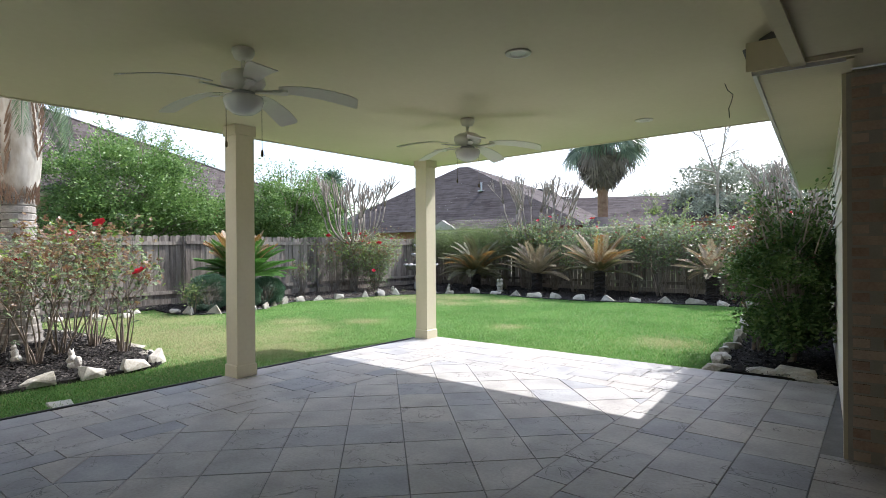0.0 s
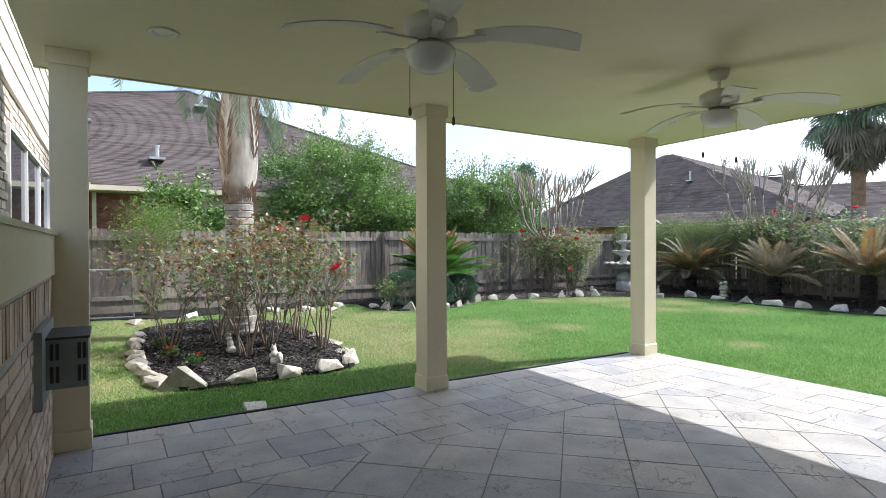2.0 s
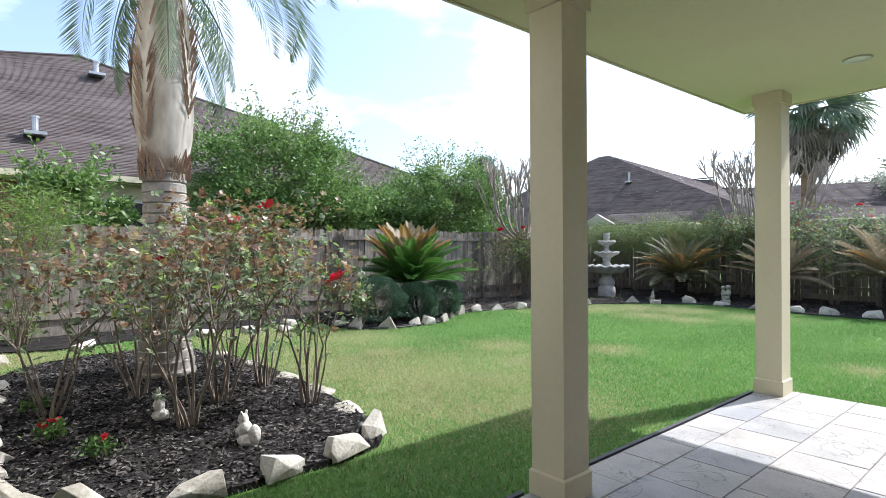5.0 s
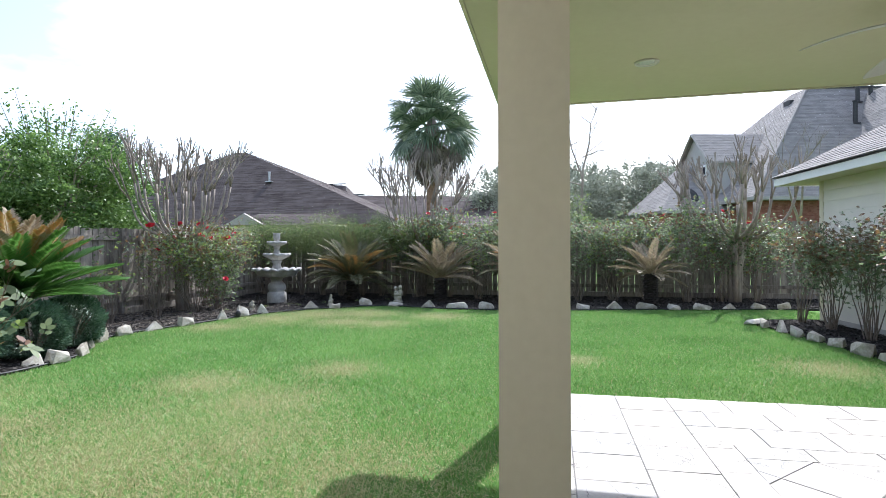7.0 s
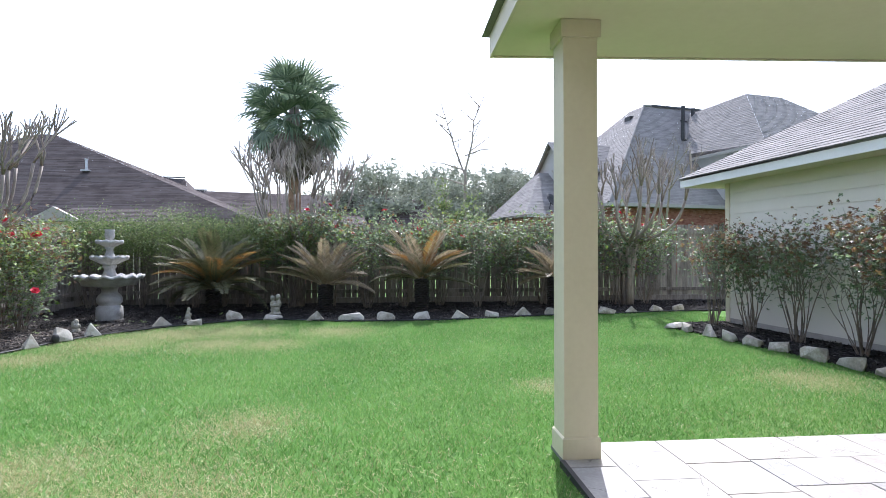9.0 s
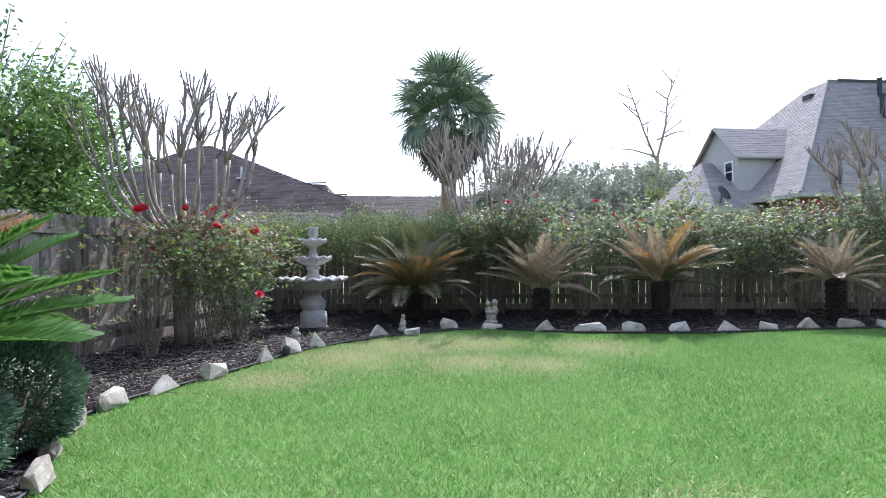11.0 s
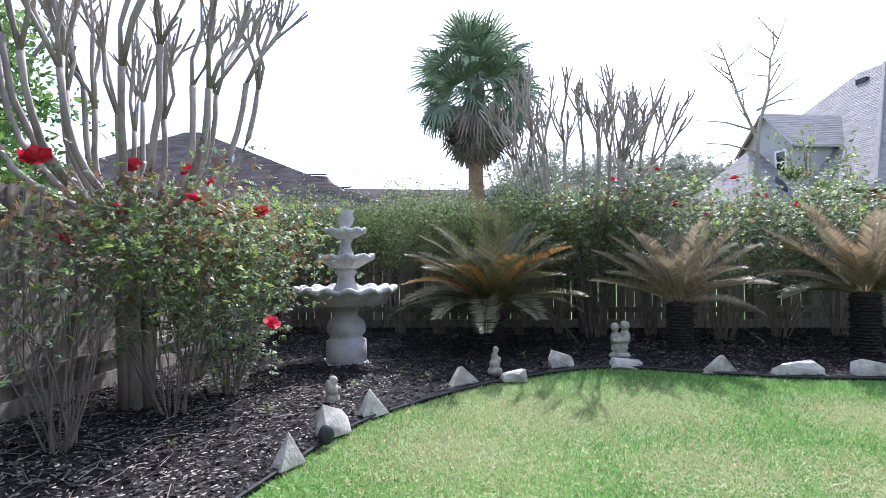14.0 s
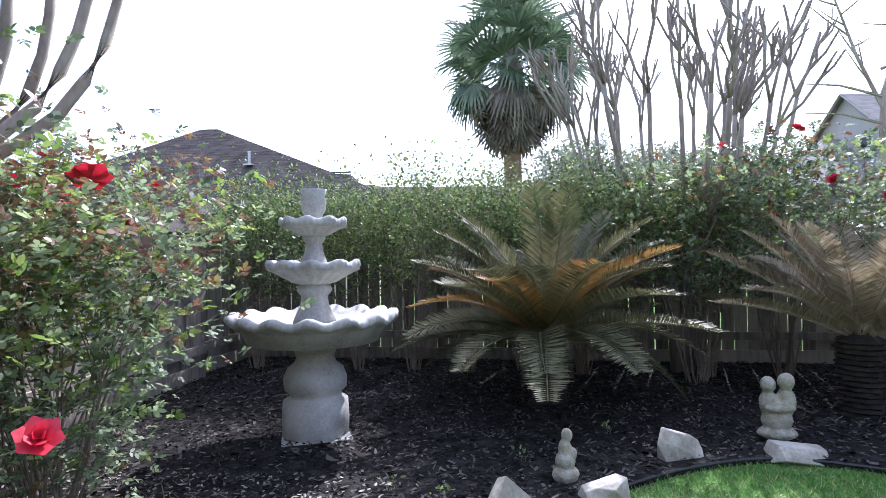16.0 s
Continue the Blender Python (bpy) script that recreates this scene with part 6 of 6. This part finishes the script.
def fan_leaf(name, r, mat, seed, petiole=0.9, fold=0.25, sweep=235, n=24, hang=0.25, bend=10):
    """A fan blade on its stalk along +x: overlapping segments that split and droop at the tips."""
    g = np.random.default_rng(seed)
    q = [[[0, -0.03, 0], [petiole, -0.018, 0], [petiole, 0.018, 0.01], [0, 0.03, 0.01]], [[0, 0, -0.03], [petiole, 0, -0.018], [petiole, 0, 0.018], [0, 0, 0.03]]]
    step = math.radians(sweep) / (n - 1)
    for k in range(n):
        a = (k / (n - 1) - 0.5) * math.radians(sweep)
        cb, sb = math.cos(math.radians(bend)), math.sin(math.radians(bend))
        d = np.array([math.cos(a) * cb, math.sin(a), fold * abs(math.sin(a)) - math.cos(a) * sb])
        sd = np.array([-math.sin(a) * cb, math.cos(a), math.sin(a) * sb + 0.35 * (1 if k % 2 else -1)])
        b = np.array([petiole, 0, 0])
        l = r * g.uniform(0.85, 1.1) * (0.8 + 0.2 * math.cos(a * 0.6))
        w = l * 0.55 * step * 0.55
        m = b + d * l * 0.55 - np.array([0, 0, hang * 0.10 * l])
        e0 = b + d * l * 0.8 - np.array([0, 0, hang * 0.45 * l])
        e = b + d * l * 0.97 - np.array([0, 0, hang * g.uniform(0.8, 1.6) * l])
        q.append([b, m - sd * w, m + d * 0.05 * l, m + sd * w])
        q.append([m - sd * w, e0 - sd * w * 0.75, e0 + sd * w * 0.75, m + sd * w])
        q.append([e0 - sd * w * 0.75, e - sd * 0.012, e + sd * 0.012, e0 + sd * w * 0.75])
    return quad_mesh(name, np.array(q), mat)


def fan_palm(x, y):
    t = empty("fan_palm", (x, y, 0), "tall fan palm with green crown over a skirt of dead leaves", "palm tree")
    part("trunk", Geo().lathe([(0.42, -0.03), (0.33, 0.6), (0.27, 2.5), (0.27, 4.5), (0.30, 6.4)], 16, wave=lambda i, a: 0.04 * math.sin(6 * a + i)), FIBRE, t)
    part("crown_core", Geo().lathe([(0.3, 5.6), (0.36, 6.4), (0.34, 7.1), (0.2, 7.6), (0.08, 7.9)], 14, wave=lambda i, a: 0.12 * math.sin(7 * a + i)), PALM_DEAD, t)
    g = random.Random(88)
    green = [fan_leaf("leaf", r, FAN_GREEN, 600 + j, p, 0.1, 170, 24, 0.22, 14) for j, (r, p) in enumerate(((1.2, 1.3), (1.1, 1.6), (1.3, 0.7)))]
    limp = [fan_leaf("leaf", r, FAN_GREEN, 606 + j, p, -0.1, 180, 24, 0.4, 20) for j, (r, p) in enumerate(((1.05, 1.5), (0.95, 1.35)))]
    dead = [fan_leaf("dead_leaf", r, PALM_DEAD, 610 + j, p, -0.15, 160, 22, 0.55, 22) for j, (r, p) in enumerate(((1.0, 1.05), (0.95, 0.85), (1.1, 1.25)))]
    old = [fan_leaf("dead_leaf", r, PALM_DEAD, 616 + j, p, 0.2, 110, 18, 0.05, 8) for j, (r, p) in enumerate(((1.15, 1.0), (1.0, 0.75)))]
    for k in range(21):
        u = k / 20
        o = part("leaf", green[k % 2], FAN_GREEN, t)
        o.matrix_local = pose(0, 0, 7.15 + 0.2 * u, 0, 0, k * 137.5 + g.uniform(-15, 15)) @ pose(0.1, 0, 0, g.uniform(-50, 50), -(-4 + 80 * u ** 1.1 + g.uniform(-6, 6)), 0)
    for k in range(9):
        o = part("leaf", green[2], FAN_GREEN, t)
        o.matrix_local = pose(0, 0, 7.1, 0, 0, k * 137.5 + 60) @ pose(0.05, 0, 0, g.uniform(-70, 70), -g.uniform(15, 80), 0)
    for k in range(12):
        o = part("leaf", limp[k % 2], FAN_GREEN, t)
        o.matrix_local = pose(0, 0, 7.05, 0, 0, k * 137.5 + 30 + g.uniform(-12, 12)) @ pose(0.1, 0, 0, g.uniform(-35, 35), g.uniform(2, 26), 0)
    for k in range(20):
        o = part("dead_leaf", dead[k % 3], PALM_DEAD, t)
        o.matrix_local = pose(0, 0, 6.95, 0, 0, k * 137.5 + g.uniform(-10, 10)) @ pose(0.15, 0, 0, g.uniform(-40, 40), 28 + 2.0 * k + g.uniform(-8, 8), 0)
    for k in range(44):
        u = k / 43
        o = part("dead_leaf", old[k % 2], PALM_DEAD, t)
        o.matrix_local = pose(0, 0, 6.35 + 0.5 * u, 0, 0, k * 137.5 + g.uniform(-10, 10)) @ pose(0.2, 0, 0, g.uniform(-25, 25), 86 - 26 * u + g.uniform(-6, 6), 0)


fan_palm(-11.02, 27.6)


def crape_myrtle(x, y, h, seed, stems, spread, trunk=0.1, split=0.35):
    """Bare, hard-pruned: a few stems that fork into upright knuckled whips."""
    g = random.Random(seed)
    t = empty("crape_myrtle", (x, y, 0), "bare hard-pruned crape myrtle with pale smooth branches", "tree", "bare crape myrtles")
    twig = Geo()
    for i in range(stems):
        a = i * math.tau / stems + g.uniform(-0.3, 0.3)
        geo, tips = Geo(), []
        foot = (0.07 * math.cos(a), 0.07 * math.sin(a), -0.05)
        fork = Vector((0.16 * spread * math.cos(a), 0.16 * spread * math.sin(a), h * split))
        geo.tube([foot, (0.11 * math.cos(a), 0.11 * math.sin(a), h * split * 0.6), fork], [trunk, trunk * 0.8, trunk * 0.70], 10)
        stem = part("stem", geo, PALE_BARK, t, smooth=True)
        for k in range(3):
            geo = Geo()
            b = a + g.uniform(-0.9, 0.9)
            out = spread * g.uniform(0.15, 0.75)
            end = Vector((fork.x + out * math.cos(b), fork.y + out * math.sin(b), h * g.uniform(0.66, 0.78)))
            sag = 0.16 * out + 0.05
            line, rad = [], []
            for q in range(8):
                u = q / 7
                bow = math.sin(u * math.pi)
                line.append(fork.lerp(end, u) + Vector((sag * bow * math.cos(b), sag * bow * math.sin(b), -0.12 * bow)) + Vector((g.uniform(-0.014, 0.014), g.uniform(-0.014, 0.014), 0)) * bow)
                rad.append(trunk * (0.54 - 0.20 * u) * g.uniform(0.94, 1.06))
            rad[-1] *= 1.22
            geo.tube(line, rad, 9)
            part("limb", geo, PALE_BARK, stem, smooth=True)
            for _ in range(g.randint(2, 3)):
                up = Vector((math.cos(b) * g.uniform(-0.1, 0.6) + g.uniform(-0.3, 0.3), math.sin(b) * g.uniform(-0.1, 0.6) + g.uniform(-0.3, 0.3), 1.0)).normalized()
                e2 = end + up * h * g.uniform(0.10, 0.19)
                bend = end.lerp(e2, 0.5) + Vector((g.uniform(-0.05, 0.05), g.uniform(-0.05, 0.05), 0))
                part("shoot", Geo().tube([end, bend, e2, e2 + up * 0.03], [trunk * 0.30, trunk * 0.24, trunk * 0.31, trunk * 0.20], 7), PALE_BARK, stem, smooth=True)
                for _ in range(g.randint(3, 5)):
                    w = (up + Vector((g.uniform(-0.55, 0.55), g.uniform(-0.55, 0.55), g.uniform(0, 0.4)))).normalized()
                    l = h * g.uniform(0.05, 0.13)
                    m = e2 + w * l * 0.55 + Vector((g.uniform(-0.03, 0.03), g.uniform(-0.03, 0.03), 0))
                    twig.tube([e2, m, e2 + w * l + Vector((0, 0, 0.04))], [0.014, 0.012, 0.010], 4)
                    if g.random() < 0.6:
                        w2 = (w + Vector((g.uniform(-0.8, 0.8), g.uniform(-0.8, 0.8), 0.2))).normalized()
                        twig.tube([m, m + w2 * l * 0.5], [0.010, 0.007], 4)
    part("twig_growth", twig, PALE_BARK, t)["kind"] = "stuff"



crape_myrtle(-13.42, 12.3, 3.7, 701, 7, 1.22, 0.064, 0.42)
crape_myrtle(-9.0, 16.75, 3.85, 702, 8, 1.75, 0.058, 0.40)
crape_myrtle(-0.8, 16.2, 3.65, 703, 7, 1.6, 0.085, 0.42)


def bare_tree(x, y, h, seed, label, spread=0.5, r=0.09):
    g = random.Random(seed)
    t = empty("bare_tree", (x, y, 0), label, "tree")
    geo, tips = Geo(), []
    grow(geo, g, (0, 0, -0.03), (0.02, 0, 1), h * 0.42, r, 4, spread, tips, 0.08, (2, 3), 6, 0.66)
    part("trunk", geo, PALE_BARK, t)




def bare_sapling(x, y):
    """A straight thin stem that forks into two whippy leaders with side twigs."""
    g = random.Random(711)
    t = empty("bare_sapling", (x, y, 0), "thin bare sapling with pale grey twigs behind the back fence", "tree")
    part("trunk", Geo().tube([(0, 0, -0.03), (0.03, 0, 1.6), (-0.02, 0.02, 3.0), (0.02, 0, 4.2)], [0.075, 0.062, 0.052, 0.042], 8), PALE_BARK, t)
    for line, r in (([(0.0, 0, 3.9), (-0.35, 0.1, 4.9), (-0.6, 0.1, 5.7), (-0.8, 0.15, 6.4)], 0.036), ([(0.02, 0, 4.15), (0.22, -0.1, 5.0), (0.30, -0.05, 5.8), (0.70, 0.0, 6.75)], 0.04)):
        limb = part("limb", Geo().tube(line, [r, r * 0.75, r * 0.5, r * 0.2], 6), PALE_BARK, t)
        for k in range(9):
            u = 0.15 + 0.085 * k
            i = min(2, int(u * 3))
            p = Vector(line[i]).lerp(Vector(line[i + 1]), u * 3 - i)
            a, rise, l = g.uniform(0, math.tau), g.uniform(0.15, 1.3), g.uniform(0.5, 1.15) * (1.1 - 0.5 * u)
            d = Vector((math.cos(a), math.sin(a) * 0.6, rise)).normalized()
            m = p + d * l * 0.5 + Vector((0, 0, 0.04))
            part("twig", Geo().tube([p, m, p + d * l + Vector((0, 0, 0.12))], [0.020, 0.014, 0.006], 4), PALE_BARK, limb)
            if k % 2:
                e = Vector((d.x * 0.4 - d.y, d.y + d.x * 0.5, 0.7)).normalized()
                part("twig", Geo().tube([m, m + e * l * 0.45], [0.012, 0.005], 4), PALE_BARK, limb)
    for a, z, l in ((3.0, 3.6, 1.3), (3.3, 4.1, 1.5), (0.2, 4.6, 1.1)):
        part("branch", Geo().tube([(0, 0, z), (math.cos(a) * l * 0.5, math.sin(a) * l * 0.3, z + 0.22), (math.cos(a) * l, math.sin(a) * l * 0.5, z + 0.28)], [0.03, 0.02, 0.007], 5), PALE_BARK, t)


bare_sapling(-4.2, 21.5)
bare_tree(2.5, 21.0, 5.2, 712, "bare spreading tree behind the back fence", 0.7, 0.10)
bare_tree(6.0, 18.9, 5.0, 713, "bare spreading tree behind the back fence", 0.7, 0.10)


def leafy_tree(name, x, y, base, top, r, clumps, per, leaf, mat, label, seed, trunk=0.12, cone=False, mat2=None, category="tree"):
    """A trunk with limbs and a crown of leaf clumps with gaps between."""
    g = random.Random(seed)
    ng = np.random.default_rng(seed)
    rx, ry = (r if isinstance(r, tuple) else (r, r))
    t = empty(name, (x, y, 0), label, category)
    geo = Geo()
    cz, hz = (base + top) / 2, (top - base) / 2
    geo.tube([(0, 0, -0.05), (0.05, 0.03, base * 0.6), (0, 0, cz)], [trunk, trunk * 0.75, trunk * 0.4], 8)
    pts, outs = [], []
    for k in range(clumps):
        d = unit(ng.normal(size=3))
        f = ng.uniform(0.45, 1.05)
        if cone:
            zz = ng.random()
            a = ng.uniform(0, math.tau)
            c = np.array([math.cos(a) * rx * (1 - zz) * f, math.sin(a) * ry * (1 - zz) * f, base + (top - base) * zz])
        else:
            c = np.array([d[0] * rx * f, d[1] * ry * f, cz + d[2] * hz * f])
        if k % 4 == 0:
            geo.tube([(0, 0, base * 0.7 + 0.2 * (c[2] - base)), tuple(c * np.array([0.5, 0.5, 1]) * np.array([1, 1, 0.9])), tuple(c)], [trunk * 0.35, trunk * 0.2, 0.008], 5)
        s = ng.uniform(0.16, 0.34) * (rx + ry + hz) / 3 * 0.8
        n = int(per * ng.uniform(0.5, 1.4))
        p = c + ng.normal(0, 1, (n, 3)) * np.array([s, s, s * 0.6]) * 0.6
        pts.append(p)
        outs.append(np.repeat(d[None], n, 0))
    # a few shoots that stand out of the outline
    for k in range(clumps // 3):
        a, f = ng.uniform(0, math.tau), ng.uniform(0.2, 0.9)
        if cone:
            break
        p0 = np.array([math.cos(a) * rx * f, math.sin(a) * ry * f, cz + hz * math.sqrt(max(0, 1 - f * f)) * 0.9])
        d = unit(np.array([math.cos(a) * 0.5, math.sin(a) * 0.5, 1.0]))
        l = ng.uniform(0.3, 0.95)
        geo.tube([tuple(p0), tuple(p0 + d * l)], [0.012, 0.004], 4)
        n = 26
        pts.append(p0 + d * ng.uniform(0, l, (n, 1)) + ng.normal(0, 0.07, (n, 3)))
        outs.append(np.repeat(d[None], n, 0))
    p, o = np.concatenate(pts), np.concatenate(outs)
    ok = p[:, 2] > 0.1
    p, o = p[ok], o[ok]
    part("trunk", geo, BARK, t)
    q = leaves(p, leaf, leaf * 0.5, 0.15, o * 0.5, seed)
    part("crown", quad_mesh("crown", q, mat), mat, t)["kind"] = "stuff"


leafy_tree("leafy_tree", -16.6, 6.5, 0.9, 4.65, (1.85, 2.4), 190, 320, 0.088, TREE_LEAF, "broad evergreen tree with glossy leaves behind the fence", 721)
leafy_tree("leafy_tree", -16.05, 11.7, 0.9, 4.0, (1.6, 2.3), 170, 310, 0.085, TREE_LEAF, "broad evergreen tree with glossy leaves behind the fence", 722)
leafy_tree("leafy_tree", -16.4, 9.2, 0.7, 3.1, (1.5, 1.6), 100, 280, 0.085, TREE_LEAF, "low evergreen tree filling the gap behind the fence", 726)
leafy_tree("leafy_tree", -16.6, 2.2, 0.8, 2.9, (1.0, 1.2), 60, 150, 0.12, TREE_LEAF, "young evergreen tree behind the side fence", 723)
leafy_tree("cypress_tree", -18.2, 15.4, 0.3, 4.75, (1.1, 1.1), 170, 110, 0.09, BOX_LEAF, "dark conical cypress behind the fence", 724, cone=True)
leafy_tree("evergreen_shrub", -0.5, 7.75, 0.12, 1.72, (0.62, 0.78), 120, 120, 0.06, LEAF, "dense dark green shrub by the siding wall", 727, 0.05, category="shrub")
leafy_tree("yellow_green_shrub", -5.0, 17.9, 1.2, 2.6, (0.9, 0.5), 40, 110, 0.09, HEDGE_LEAF, "yellow-green shrub showing over the fence", 725, category="shrub")

# far trees, their haze painted through FAR_LEAF; one keeps the plain LEAF
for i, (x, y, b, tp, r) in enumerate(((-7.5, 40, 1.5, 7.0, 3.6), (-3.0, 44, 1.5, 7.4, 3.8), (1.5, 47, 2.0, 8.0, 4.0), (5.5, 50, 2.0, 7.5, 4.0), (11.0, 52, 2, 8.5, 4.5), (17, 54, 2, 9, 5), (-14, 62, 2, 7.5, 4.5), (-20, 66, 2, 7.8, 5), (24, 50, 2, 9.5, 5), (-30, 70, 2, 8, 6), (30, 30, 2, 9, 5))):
    leafy_tree("distant_tree", x, y, b, tp, r, 110, 130, 0.22, FAR_LEAF if i != 3 else LEAF, "distant haze-greyed tree behind the houses", 740 + i, 0.25)
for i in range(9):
    leafy_tree("distant_tree", -6 + i * 4.2, 66 + (i % 3) * 5, 2, 9 + (i % 2) * 1.5, 4.5, 60, 50, 0.45, FAR_LEAF, "distant green tree on the skyline, greyed with haze", 760 + i, 0.3)
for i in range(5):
    leafy_tree("distant_tree", -75 + i * 9.0, 60 + (i % 2) * 8, 2, 8, 5.5, 60, 45, 0.5, FAR_LEAF, "distant haze-greyed tree on the skyline", 775 + i, 0.3)

# ---- patio tiles ----
def clip(poly, x0, y0, x1, y1):
    for axis, lim, keep in ((0, x0, 1), (0, x1, -1), (1, y0, 1), (1, y1, -1)):
        out = []
        for i in range(len(poly)):
            a, b = poly[i], poly[(i + 1) % len(poly)]
            ia, ib = (a[axis] - lim) * keep >= 0, (b[axis] - lim) * keep >= 0
            if ia:
                out.append(a)
            if ia != ib:
                t = (lim - a[axis]) / (b[axis] - a[axis])
                out.append((a[0] + (b[0] - a[0]) * t, a[1] + (b[1] - a[1]) * t))
        poly = out
        if len(poly) < 3:
            return []
    return poly


def inset(poly, d):
    c = (sum(p[0] for p in poly) / len(poly), sum(p[1] for p in poly) / len(poly))
    out = []
    for x, y in poly:
        l = math.hypot(x - c[0], y - c[1])
        f = max(0.0, (l - d * 1.35) / l) if l > 1e-6 else 0
        out.append((c[0] + (x - c[0]) * f, c[1] + (y - c[1]) * f))
    return out


tile_rng = random.Random(31)


def tile(poly):
    area = abs(sum(poly[i][0] * poly[(i + 1) % len(poly)][1] - poly[(i + 1) % len(poly)][0] * poly[i][1] for i in range(len(poly)))) / 2
    if area < 0.004:
        return
    p = inset(poly, 0.0028)
    if sum(p[i][0] * p[(i + 1) % len(p)][1] - p[(i + 1) % len(p)][0] * p[i][1] for i in range(len(p))) < 0:
        p = p[::-1]
    z = tile_rng.uniform(-0.0015, 0.0015)
    n = len(p)
    c = (sum(q[0] for q in p) / n, sum(q[1] for q in p) / n)
    top = [(x + (c[0] - x) * 0.012, y + (c[1] - y) * 0.012) for x, y in p]
    vs = [(x - c[0], y - c[1], -0.03) for x, y in p] + [(x - c[0], y - c[1], -0.004) for x, y in p] + [(x - c[0], y - c[1], tile_rng.uniform(-0.001, 0.001)) for x, y in top]
    fs = [(i, (i + 1) % n, n + (i + 1) % n, n + i) for i in range(n)] + [(n + i, n + (i + 1) % n, 2 * n + (i + 1) % n, 2 * n + i) for i in range(n)] + [tuple(range(2 * n, 3 * n))]
    o = part("tile", Geo().add(vs, fs), SLATE, porch)
    o.location = (c[0], c[1], z)


FX0, FX1, FY0, FY1, STRIP, T = -4.05, -1.34, 0.95, 5.30, 0.23, 0.44
half = T / math.sqrt(2)
for i in range(-8, 24):
    for j in range(-24, 14):
        cx, cy = FX0 + (i + j) * half + 0.1, FY0 + (i - j) * half
        if FX0 - half < cx < FX1 + half and FY0 - half < cy < FY1 + half:
            poly = clip([(cx - half, cy), (cx, cy - half), (cx + half, cy), (cx, cy + half)], FX0, FY0, FX1, FY1)
            if poly:
                tile(poly)
# narrow course round the diagonal field
for x0, x1 in ((FX0 - STRIP, FX0), (FX1, FX1 + STRIP)):
    y = FY0 - STRIP
    while y < FY1 + STRIP - 0.01:
        y1 = min(FY1 + STRIP, y + T * 0.98)
        tile([(x0, y), (x1, y), (x1, y1), (x0, y1)])
        y = y1
for y0, y1 in ((FY0 - STRIP, FY0), (FY1, FY1 + STRIP)):
    x = FX0
    while x < FX1 - 0.01:
        x1 = min(FX1, x + T)
        tile([(x, y0), (x1, y0), (x1, y1), (x, y1)])
        x = x1
# square tiles out to the edges
xs = [PX0, -5.16, -4.72, FX0 - STRIP]
xr = [FX1 + STRIP, -0.82, -0.39, 0.05, 0.49, 0.93, 1.37, 1.81]
y_in0, y_in1 = FY0 - STRIP, FY1 + STRIP
def rows(a, b, first):
    out = [a]
    y = first
    while y < b - 0.05:
        if y > a + 0.05:
            out.append(y)
        y += T
    return out + [b]
for col in (xs, xr):
    for k in range(len(col) - 1):
        ys = rows(PY0, PY1, PY0 + (0.22 if k % 2 else 0.44))
        for a, b in zip(ys, ys[1:]):
            if col[k] >= 0.04 and a > 4.38:
                continue
            tile([(col[k], a), (col[k + 1], a), (col[k + 1], min(b, 4.40) if col[k] >= 0.04 else b), (col[k], min(b, 4.40) if col[k] >= 0.04 else b)])
for a0, a1 in ((y_in1, PY1), (PY0, y_in0)):
    n = round((a1 - a0) / T)
    for k in range(n):
        y0, y1 = a0 + (a1 - a0) * k / n, a0 + (a1 - a0) * (k + 1) / n
        x = FX0 - STRIP
        nx = [x] + [v for v in [FX0 - STRIP + (0.22 if k % 2 else 0.47) + q * 0.47 for q in range(12)] if v < FX1 + STRIP - 0.08] + [FX1 + STRIP]
        for p, q in zip(nx, nx[1:]):
            tile([(p, y0), (q, y0), (q, y1), (p, y1)])
